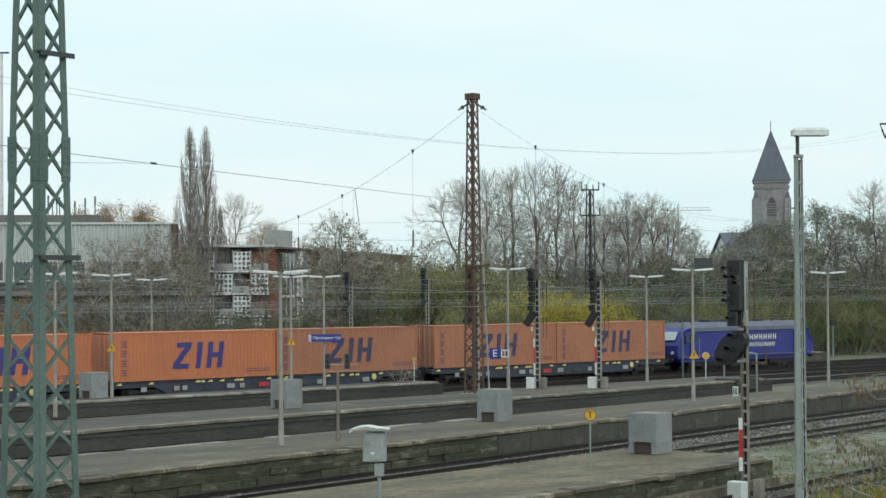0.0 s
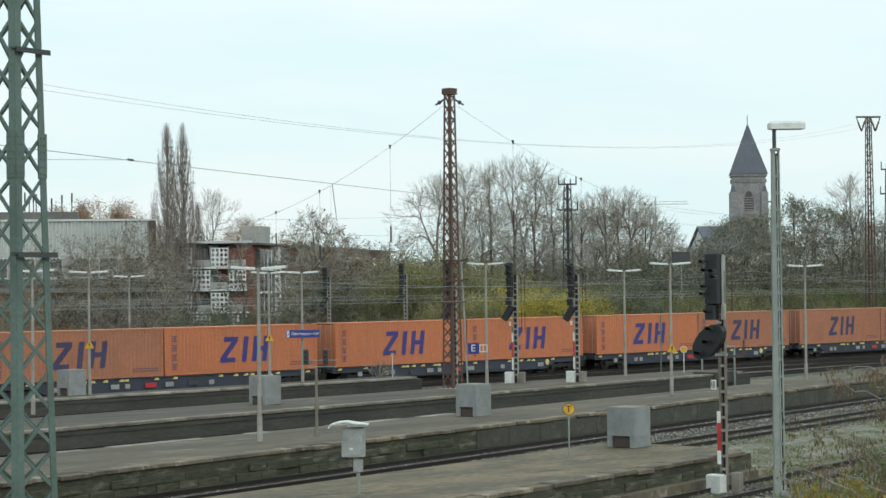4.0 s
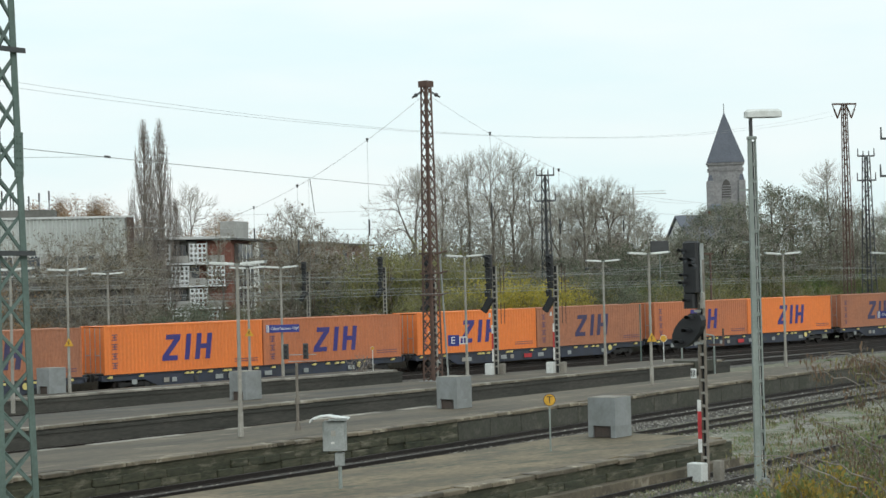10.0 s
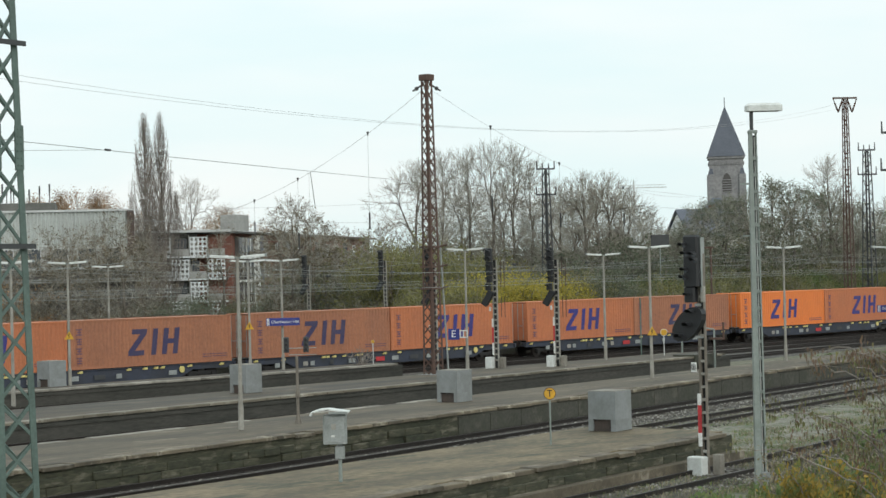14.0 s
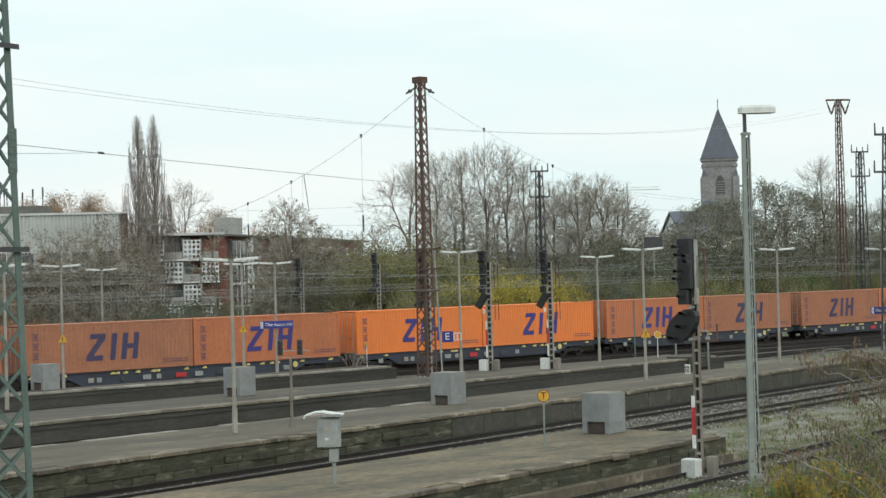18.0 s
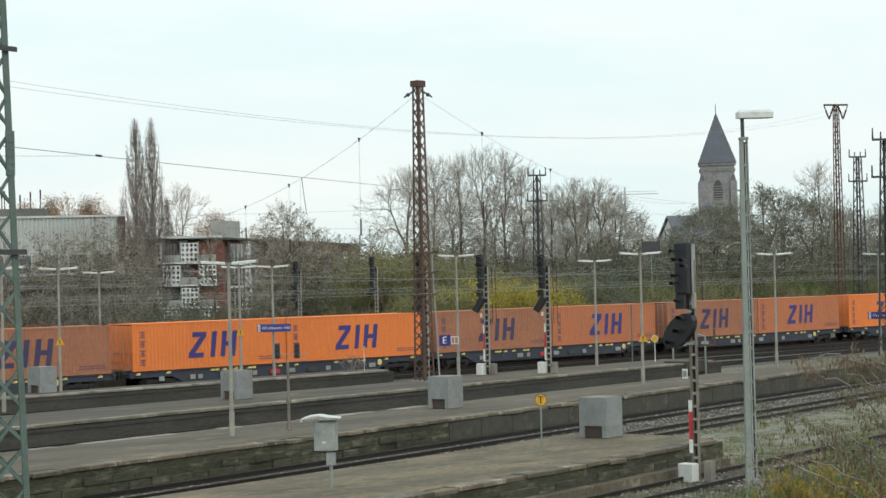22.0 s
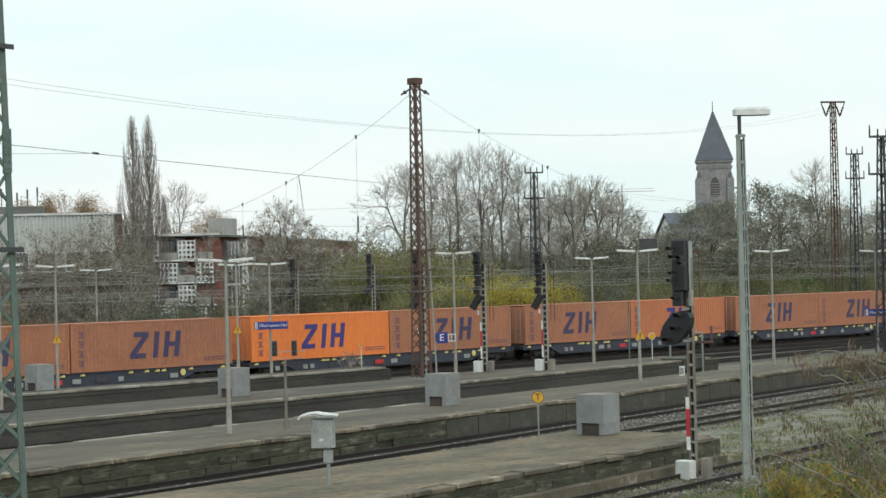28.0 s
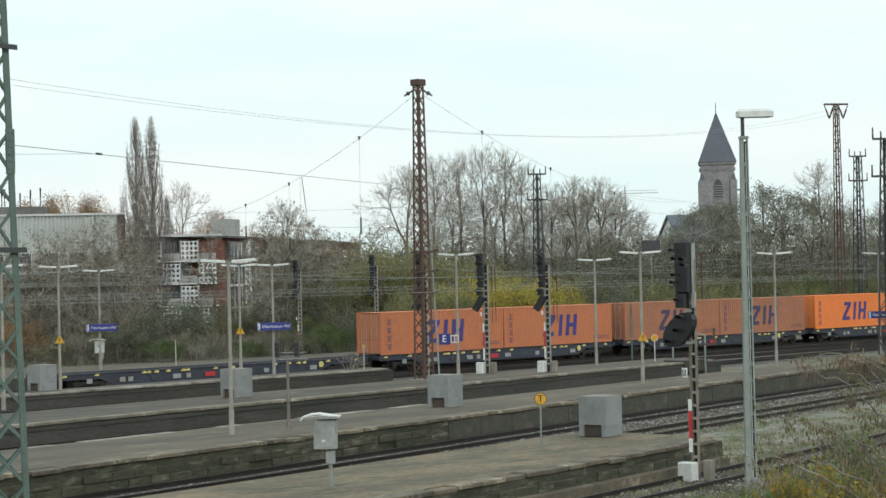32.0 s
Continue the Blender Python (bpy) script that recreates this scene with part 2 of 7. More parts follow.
# ---------------------------------------------------------------- shapes
class Geo:
    """Collects corners and faces of one mesh."""

    def __init__(self):
        self.v, self.f = [], []

    def add(self, verts, faces):
        k = len(self.v)
        self.v.extend(tuple(p) for p in verts)
        self.f.extend(tuple(i + k for i in f) for f in faces)
        return self

    def box(self, c, s, m=None, taper=1.0):
        x, y, z = (d / 2 for d in s)
        q = [(-x, -y, -z), (x, -y, -z), (x, y, -z), (-x, y, -z), (-x * taper, -y * taper, z), (x * taper, -y * taper, z), (x * taper, y * taper, z), (-x * taper, y * taper, z)]
        c = Vector(c)
        q = [(m @ Vector(p) if m else Vector(p)) + c for p in q]
        return self.add(q, [(0, 3, 2, 1), (4, 5, 6, 7), (0, 1, 5, 4), (1, 2, 6, 5), (2, 3, 7, 6), (3, 0, 4, 7)])

    def slab(self, c, s, bevel=0.03):
        """A box with chamfered upright and upper edges."""
        x, y, z = (d / 2 for d in s)
        b = bevel
        ring = [(-x + b, -y), (x - b, -y), (x, -y + b), (x, y - b), (x - b, y), (-x + b, y), (-x, y - b), (-x, -y + b)]
        small = [(p * (1 - b / x), q * (1 - b / y)) for p, q in ring]
        cx, cy, cz = c
        pts = [(cx + p, cy + q, cz - z) for p, q in ring] + [(cx + p, cy + q, cz + z - b) for p, q in ring] + [(cx + p, cy + q, cz + z) for p, q in small]
        faces = [tuple(range(7, -1, -1)), tuple(range(16, 24))]
        for i in range(8):
            j = (i + 1) % 8
            faces += [(i, j, 8 + j, 8 + i), (8 + i, 8 + j, 16 + j, 16 + i)]
        return self.add(pts, faces)

    def beam(self, a, b, w, h=None, up=(0, 0, 1)):
        """A rectangular bar from a to b."""
        a, b = Vector(a), Vector(b)
        h = h or w
        d = (b - a).normalized()
        side = d.cross(Vector(up))
        if side.length < 1e-4:
            side = d.cross(Vector((0, 1, 0)))
        side.normalize()
        top = side.cross(d)
        q = []
        for e in (a, b):
            q += [e - side * w / 2 - top * h / 2, e + side * w / 2 - top * h / 2, e + side * w / 2 + top * h / 2, e - side * w / 2 + top * h / 2]
        return self.add(q, [(0, 1, 2, 3), (7, 6, 5, 4), (0, 4, 5, 1), (1, 5, 6, 2), (2, 6, 7, 3), (3, 7, 4, 0)])

    def tube(self, a, b, r0, r1=None, n=8, caps=True):
        a, b = Vector(a), Vector(b)
        r1 = r0 if r1 is None else r1
        d = (b - a).normalized()
        side = d.cross(Vector((0, 0, 1)))
        if side.length < 1e-3:
            side = d.cross(Vector((0, 1, 0)))
        side.normalize()
        top = side.cross(d)
        q = []
        for e, r in ((a, r0), (b, r1)):
            q += [e + (side * math.cos(6.28318 * i / n) + top * math.sin(6.28318 * i / n)) * r for i in range(n)]
        f = [(i, (i + 1) % n, n + (i + 1) % n, n + i) for i in range(n)]
        if caps:
            f += [tuple(range(n - 1, -1, -1)), tuple(range(n, 2 * n))]
        return self.add(q, f)

    def extrude(self, outline, offset):
        """A prism: a flat outline of 3D points pushed along offset."""
        o = Vector(offset)
        n = len(outline)
        q = [Vector(p) for p in outline] + [Vector(p) + o for p in outline]
        return self.add(q, [tuple(range(n - 1, -1, -1)), tuple(range(n, 2 * n))] + [(i, (i + 1) % n, n + (i + 1) % n, n + i) for i in range(n)])

    def mesh(self, name, material, smooth=False):
        me = bpy.data.meshes.new(name)
        me.from_pydata(self.v, [], self.f)
        me.materials.append(material)
        bm = bmesh.new()
        bm.from_mesh(me)
        if len(bm.faces) < 60000:
            bmesh.ops.recalc_face_normals(bm, faces=bm.faces)
        if smooth:
            for f in bm.faces:
                f.smooth = True
        bm.to_mesh(me)
        bm.free()
        return me


def part(name, geo, material, parent, label="", at=None, smooth=False):
    ob = new(name, geo.mesh(name, material, smooth))
    ob.parent = parent
    if at is not None:
        ob.matrix_basis = at
    return tagged(ob, label)


def piece(name, me, parent, m):
    """One more piece on a mesh that it shares with its like."""
    ob = new(name, me)
    ob.parent = parent
    ob.matrix_basis = m
    return ob


def thing(name, label, category, group="", m=None, kind=""):
    ob = new(name)
    ob.empty_display_size = 0.2
    if m is not None:
        ob.matrix_basis = m
    return tagged(ob, label, category, group, kind)


def solid(name, geo, material, label, category="", kind="", group="", m=None):
    ob = new(name, geo.mesh(name, material))
    if m is not None:
        ob.matrix_basis = m
    return tagged(ob, label, category, group, kind)


def words(name, text, size, material, parent, m, shear=0.0):
    """Raised lettering in the built-in font, as a mesh."""
    c = bpy.data.curves.new(name, "FONT")
    c.body, c.size, c.extrude, c.align_x, c.align_y, c.shear = text, size, 0.004, "CENTER", "CENTER", shear
    c.resolution_u = 3
    tmp = bpy.data.objects.new(name, c)
    scene.collection.objects.link(tmp)
    bpy.context.view_layer.update()
    me = bpy.data.meshes.new_from_object(tmp.evaluated_get(bpy.context.evaluated_depsgraph_get()))
    bpy.data.objects.remove(tmp)
    me.materials.clear()
    me.materials.append(material)
    ob = new(name, me)
    ob.parent = parent
    ob.matrix_basis = m
    return ob


# ---------------------------------------------------------------- ground, platforms, tracks
ZP, BED = 0.76, -0.24


def heading(slope):
    return math.degrees(math.atan(slope))


def ground():
    g = Geo()
    g.add([(-1500, -800, BED), (3500, -800, BED), (3500, 3500, BED), (-1500, 3500, BED)], [(0, 1, 2, 3)])
    solid("ground", g, EARTH, "brown-green earth with weeds between the tracks", "ground", "structure")


def ballast_bed(name, a, b, width, material, label):
    a, b = Vector((*a, 0)), Vector((*b, 0))
    n = (b - a).normalized()
    s = Vector((-n.y, n.x, 0))
    g = Geo()
    steps = 60
    rng = random.Random(len(name) + int(a.x))
    prof = [(-width / 2 - 0.5, BED + 0.004), (-width / 2, -0.17), (width / 2, -0.17), (width / 2 + 0.5, BED + 0.004)]
    pts = []
    for i in range(steps + 1):
        p = a.lerp(b, i / steps)
        for o, z in prof:
            q = p + s * (o + rng.uniform(-0.08, 0.08))
            pts.append((q.x, q.y, z + rng.uniform(-0.015, 0.015) * (z > -0.2)))
    faces = [(4 * i + k, 4 * i + k + 1, 4 * i + k + 5, 4 * i + k + 4) for i in range(steps) for k in range(3)]
    g.add(pts, faces)
    return solid(name, g, material, label, "ballast", "structure")


def rail_profile(g, a, b):
    """A flat-bottomed rail: foot, web and head."""
    for w, h, z in ((0.14, 0.03, -0.155), (0.025, 0.10, -0.09), (0.072, 0.045, -0.0225)):
        g.beam(Vector((*a, z)), Vector((*b, z)), w, h)


SLEEPER_ME = None


def track(a, b, label, sleepers=True, material=None):
    """A track from a to b: bed, two rails, sleepers."""
    global SLEEPER_ME
    ballast_bed("track_bed", a, b, 3.0, material or BALLAST, "stained ballast under the rails")
    a, b = Vector(a), Vector(b)
    d = (b - a).normalized()
    s = Vector((-d.y, d.x))
    t = thing("railway_track", label, "track", "tracks of the station")
    for o in (-0.7535, 0.7535):
        g = Geo()
        rail_profile(g, a + s * o, b + s * o)
        part("rail", g, RAIL, t)
    if sleepers:
        if SLEEPER_ME is None:
            SLEEPER_ME = Geo().slab((0, 0, 0), (2.5, 0.25, 0.16), 0.02).mesh("sleeper", SLEEPER)
        n = min(int((b - a).length / 0.63), 150)
        ang = math.degrees(math.atan2(s.y, s.x))
        for i in range(n):
            q = a + d * (0.63 * (i + 0.5))
            piece("sleeper", SLEEPER_ME, t, pose(q.x, q.y, -0.235, 0, 0, ang))
    return t


def platform(name, front, back, x0, x1, label, wall_material, split=None, ragged=0.0, pale=None, top=None, nose=None, ledge=False):
    """A platform between two edges y = c + k x: thin coping slabs along the front edge, overhanging a wall of courses."""
    (c0, k0), (c1, k1) = front, back
    nose = nose or COPING
    t = thing(name, label, "platform", "", None, "structure")
    g = Geo()
    g.extrude([(x0, c0 + k0 * x0 + 0.5, BED - 0.1), (x1, c0 + k0 * x1 + 0.5, BED - 0.1), (x1, c1 + k1 * x1, BED - 0.1), (x0, c1 + k1 * x0, BED - 0.1)], (0, 0, ZP - 0.012 - BED + 0.1))
    part("platform_surface", g, top or ASPHALT, t)
    ang = heading(k0)
    cs = math.cos(math.radians(ang))
    def at(s):
        return Vector((x0 + s * cs, c0 + k0 * (x0 + s * cs), 0))
    total = (x1 - x0) / cs
    nrm = Vector((-k0 * cs, cs, 0))
    cut = ((split - x0) / cs) if split else total
    rng = random.Random(name)
    for lo, hi, m in ((0, cut, wall_material), (cut, total, WALL_NEW)):
        if hi - lo < 0.5:
            continue
        g = Geo()
        a, b = at(lo) + nrm * 0.31, at(hi) + nrm * 0.31
        g.beam(a + Vector((0, 0, (ZP - 0.12 + BED) / 2)), b + Vector((0, 0, (ZP - 0.12 + BED) / 2)), 0.42, ZP - 0.12 - BED)
        part("platform_wall", g, m, t)
        if m is WALL_NEW:                     # cast panels with open joints
            me = Geo().slab((0, 0, 0), (2.36, 0.05, 0.70), 0.012).mesh("wall_panel", m)
            for i in range(min(int((hi - lo) / 2.4), 40)):
                q = at(lo + 2.4 * (i + 0.5)) + nrm * 0.085
                piece("wall_panel", me, t, pose(q.x, q.y, 0.22, 0, 0, ang))
        elif ragged:                          # old masonry: blocks in two courses, uneven
            blocks = [Geo().slab((0, 0, 0), (w, 0.12, 0.25), 0.03).mesh("masonry_block", m) for w in (0.86, 1.06, 1.26)]
            for z in (0.26, -0.02):
                u, k = lo + 0.3 * (z > 0.2), 0
                while u < hi - 1.4 and k < 70:
                    i = rng.randrange(3)
                    w = (0.88, 1.08, 1.28)[i]
                    q = at(u + w / 2) + nrm * (0.08 + rng.uniform(-0.035, 0.03))
                    if rng.random() > 0.08:
                        piece("masonry_block", blocks[i], t, pose(q.x, q.y, z + rng.uniform(-0.015, 0.015), 0, 0, ang + rng.uniform(-1, 1)))
                    u += w
                    k += 1
        else:
            g = Geo()
            g.beam(a + Vector((0, 0, 0.50)) - nrm * 0.23, b + Vector((0, 0, 0.50)) - nrm * 0.23, 0.06, 0.16)
            part("masonry_course", g, m, t)
    if ledge:                                 # a low footing before the wall
        g = Geo()
        g.beam(at(0) + Vector((0, 0, -0.04)) - nrm * 0.12, at(total) + Vector((0, 0, -0.04)) - nrm * 0.12, 0.46, 0.34)
        part("footing_ledge", g, COPING, t)
    sizes = [Geo().slab((0, 0, 0), (w, 0.62, 0.115), 0.018).mesh("coping_stone", nose) for w in (0.97, 1.17, 1.37)]
    s, k = 0.0, 0
    while s < total - 1.2 and k < 110:
        i = rng.randrange(3)
        w = (0.98, 1.18, 1.38)[i]
        q = at(s + w / 2)
        drop = rng.uniform(-0.012, 0.006)
        yaw, sink, shift = 0.0, 0.0, rng.uniform(-0.015, 0.015)
        if ragged and rng.random() < ragged:
            yaw, sink, shift = rng.uniform(-2.0, 2.0), rng.uniform(-0.05, 0.015), rng.uniform(-0.08, 0.10)
        q = q + nrm * (0.31 + shift)
        piece("coping_stone", sizes[i], t, pose(q.x, q.y, ZP - 0.055 + drop + sink, 0, 0, ang + yaw))
        s += w
        k += 1
    if pale:                                  # worn pale stones along part of the rear edge
        b0, b1 = pale
        ang = heading(k1)
        me = Geo().slab((0, 0, 0), (1.18, 0.4, 0.1), 0.02).mesh("edge_stone", COPING_PALE)
        for i in range(int((b1 - b0) / 1.2)):
            x = b0 + 1.2 * (i + 0.5)
            if rng.random() < 0.4:
                continue
            piece("edge_stone", me, t, pose(x, c1 + k1 * x - 0.21, ZP - 0.04 + rng.uniform(-0.006, 0.004), 0, 0, ang))
    return t


ground()
FRONT_A, BACK_A = (84.35, 0.0465), (86.0, 0.058)
FRONT_B, BACK_B = (62.21, 0.1271), (70.3, 0.0935)
FRONT_C, BACK_C = (43.9, 0.192), (52.3, 0.15)
FRONT_D, BACK_D = (29.27, 0.1902), (36.85, 0.1609)
platform("platform_1", FRONT_A, BACK_A, 30.0, 86.3, "narrow asphalt platform with pale coping and a dark wall", WALL_WET, nose=COPING_PALE)
platform("platform_2", FRONT_B, BACK_B, 20.0, 102.7, "long asphalt platform with pale coping and a dark wall", WALL_WET, nose=COPING_WORN)
platform("platform_3", FRONT_C, BACK_C, 15.0, 118.0, "worn platform with broken coping and a mossy wall", WALL_MOSSY, split=56.5, ragged=0.35, pale=(28.0, 62.0), top=ASPHALT_SANDY)
platform("platform_4", FRONT_D, BACK_D, 8.0, 54.0, "worn end of a platform with cracked asphalt", WALL_MOSSY, ragged=0.35, top=ASPHALT_WORN, ledge=True)
# the platform behind the train
platform("platform_5", (103.6, 0.0), (111.5, 0.0), 20.0, 150.0, "far platform behind the train with pale edge", WALL_NEW)


def along(line, off, x0, x1):
    c, k = line
    o = off / math.cos(math.atan(k))
    return (x0, c + k * x0 + o), (x1, c + k * x1 + o)


TRACK_Y = 97.54
track((-10, TRACK_Y), (260, TRACK_Y), "straight track on which the goods train runs", False)
track((-10, 101.95), (260, 101.95), "track behind the goods train", False)
track((-10, 93.05), (260, 93.05), "dark track between the goods train and the platform", False)
track(*along(FRONT_A, -1.75, 10, 190), "rusty track along the platform wall", False)
track(*along(BACK_B, 1.9, 10, 200), "rusty track along the platform", False)
track(*along(FRONT_B, -1.75, 10, 170), "rusty track along the platform wall", False)
track(*along(FRONT_C, -1.75, 12, 150), "rusty track along the mossy platform wall")
track(*along(FRONT_C, -6.3, 40, 150), "track beside pale gravel", True, BALLAST_PALE)
track(*along(FRONT_D, -1.75, 12, 150), "rusty overgrown track beside the platform end", True)


# ---------------------------------------------------------------- the goods train
LW, BASE = 26.085, 79.31            # from wagon to wagon; middle of the first whole wagon at the start
RUN = [(0, 79.31), (1, 89.6), (2, 100.5), (3, 112.2), (4.3, 128.3), (6, 151.5), (7, 166.1), (8, 181.0), (9, 196.3), (10, 212.1), (11, 228.0), (12, 244.0), (13, 259.8),
       (14, 275.5), (15.5, 299.0), (17, 322.1), (18, 337.4), (19, 352.6), (20, 367.7), (21, 382.6), (22, 397.4), (23, 412.0), (24, 426.6), (25, 441.0),
       (26.2, 458.3), (27.5, 477.6), (28, 485.2), (29, 501.0), (30, 516.5), (31, 532.4), (32, 548.6)]
CARRIED = []                         # what moves with the train: object and its x at the start
CL, CW, CH = 12.19, 2.44, 2.896


def logo_shapes():
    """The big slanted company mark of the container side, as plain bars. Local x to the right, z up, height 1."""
    def bar(pts):
        return [(x + 0.14 * z, z) for x, z in pts]
    z = [bar(p) for p in ([(0.04, 0.81), (0.74, 0.81), (0.74, 1.0), (0.04, 1.0)], [(-0.04, 0.0), (0.70, 0.0), (0.70, 0.19), (-0.04, 0.19)], [(-0.04, 0.19), (0.26, 0.19), (0.74, 0.81), (0.44, 0.81)])]
    i = [bar([(1.04, 0.0), (1.27, 0.0), (1.27, 1.0), (1.04, 1.0)])]
    h = [bar(p) for p in ([(1.55, 0), (1.78, 0), (1.78, 1), (1.55, 1)], [(2.07, 0), (2.30, 0), (2.30, 1), (2.07, 1)], [(1.78, 0.41), (2.07, 0.41), (2.07, 0.59), (1.78, 0.59)])]
    return z, i, h


def corrugated(y, z0, z1, x0, x1, depth, out, pitch=0.276):
    """A trapezoidal sheet in the plane y, ribs sunk by depth away from out (+1 or -1)."""
    g = Geo()
    n = int(round((x1 - x0) / pitch))
    p = (x1 - x0) / n
    xs = [(x0, 0)]
    for i in range(n):
        a = x0 + i * p
        xs += [(a + 0.30 * p, 0), (a + 0.46 * p, 1), (a + 0.84 * p, 1), (a + p, 0)]
    pts = []
    for x, d in xs:
        for z in (z0, z1):
            pts.append((x, y - out * depth * d, z))
    g.add(pts, [(2 * i, 2 * i + 2, 2 * i + 3, 2 * i + 1) for i in range(len(xs) - 1)])
    # a back sheet gives it thickness
    g.add([(x0, y - out * (depth + 0.02), z0), (x1, y - out * (depth + 0.02), z0), (x1, y - out * (depth + 0.02), z1), (x0, y - out * (depth + 0.02), z1)], [(0, 1, 2, 3)])
    return g


def container(tone, label, faded=False):
    """A 40-foot high container. Origin at the middle of its floor, length along x, the seen side at -y, doors at -x."""
    paint, ink = ORANGE[tone], LOGO_DULL if tone == 0 else LOGO_BLUE
    c = thing("shipping_container", label, "container", "containers of the goods train")
    L, W, H = CL / 2, CW / 2, CH
    for s in (-1, 1):
        part("side_wall", corrugated(s * (W - 0.005), 0.16, H - 0.11, -L + 0.12, L - 0.12, 0.036, s), paint, c)
        g = Geo().box((0, s * (W - 0.03), 0.09), (CL - 0.3, 0.06, 0.16))
        part("bottom_rail", g, paint, c)
        g = Geo().box((0, s * (W - 0.03), H - 0.06), (CL - 0.3, 0.07, 0.10))
        part("top_rail", g, paint, c, "pale worn top rail")
    part("roof", Geo().box((0, 0, H - 0.04), (CL - 0.2, CW - 0.12, 0.03)), paint, c)
    part("floor", Geo().box((0, 0, 0.13), (CL - 0.2, CW - 0.12, 0.08)), BOGIE_BLACK, c)
    post = Geo().slab((0, 0, H / 2), (0.16, 0.16, H - 0.24), 0.015).mesh("corner_post", paint)
    cast = Geo().slab((0, 0, 0), (0.18, 0.17, 0.118), 0.01).mesh("corner_casting", paint)
    for sx in (-1, 1):
        for sy in (-1, 1):
            piece("corner_post", post, c, pose(sx * (L - 0.08), sy * (W - 0.08), 0))
            for z in (0.059, H - 0.059):
                piece("corner_casting", cast, c, pose(sx * (L - 0.09), sy * (W - 0.085), z))
    # front end: ribs; rear end: two doors with locking bars
    g = Geo()
    g.box((L - 0.08, 0, H / 2), (0.03, CW - 0.3, H - 0.2))
    for i in range(8):
        g.box((L - 0.05, -0.95 + i * 0.27, H / 2), (0.04, 0.12, H - 0.3))
    part("end_wall", g, paint, c)
    for s in (-1, 1):
        d = part("door", Geo().box((-L + 0.07, s * 0.555, H / 2), (0.05, 1.07, H - 0.22)), paint, c)
        for y in (0.25, 0.75):
            part("locking_bar", Geo().tube((-L + 0.02, s * y, 0.12), (-L + 0.02, s * y, H - 0.12), 0.022, n=6), GREY_STEEL, d)
        for z in (0.6, 1.1, 1.8, 2.4):
            part("door_rib", Geo().box((-L + 0.03, s * 0.55, z), (0.03, 0.95, 0.07)), paint, d)
        part("door_handle", Geo().box((-L + 0.0, s * 0.5, 1.15), (0.03, 0.5, 0.04)), GREY_STEEL, d)
    # markings on both sides: the big mark, a column of four small blocks, a line of small writing
    for s in (-1, 1):
        y = s * (W + 0.002)
        def board(name, outlines, x, z, h, ink_=ink):
            g = Geo()
            for o in outlines:
                g.extrude([(x + s * -1 * (p * h) if s > 0 else x + p * h, y, z + q * h) for p, q in o], (0, -s * 0.012, 0))
            return part(name, g, ink_, c)
        zz, ii, hh = logo_shapes()
        x0 = -1.8 if s < 0 else 1.8
        for o in (zz, ii, hh):
            board("logo_bar", o, x0, 0.65, 1.58)
        for k in range(4):
            xk, mid = (-5.35 if s < 0 else 5.35), 2.22 - 0.56 * k
            arms = [(-0.17, 0.20 - 0.03 * (k % 2)), (-0.02, 0.15 + 0.03 * (k % 2)), (0.13, 0.21)]
            up = [q for z, w in arms for q in ((0.035, z - 0.03), (w, z - 0.03), (w, z + 0.035), (0.035, z + 0.035))]
            down = [(-x, z) for x, z in reversed(up)]
            g = Geo().extrude([(xk + x, y, mid + z) for x, z in up + down], (0, -s * 0.012, 0))
            part("painted_character_bar", g, LOGO_FADED, c)
        g = Geo()
        for z in (0.36, 0.50):
            g.box((-s * 4.75, y - s * 0.004, z), (1.9, 0.012, 0.05))
        part("small_writing_bar", g, LOGO_FADED, c)
    return c


def bogie(parent, x):
    b = part("bogie", Geo().box((0, -0.98, 0.52), (2.3, 0.12, 0.22)).box((0, 0.98, 0.52), (2.3, 0.12, 0.22)).box((0, 0, 0.6), (0.5, 2.0, 0.22)).box((0.9, -0.98, 0.44), (0.32, 0.2, 0.3)).box((-0.9, -0.98, 0.44), (0.32, 0.2, 0.3)), BOGIE_BLACK, parent, "", pose(x, 0, 0))
    for ax in (-0.9, 0.9):
        for s in (-1, 1):
            g = Geo().tube((0, s * 0.69, 0), (0, s * 0.82, 0), 0.46, n=20).tube((0, s * 0.66, 0), (0, s * 0.69, 0), 0.49, n=20).tube((0, s * 0.82, 0), (0, s * 0.86, 0), 0.14, n=10)
            part("wheel", g, RAIL, b, "", pose(ax, 0, 0.46))
    return b


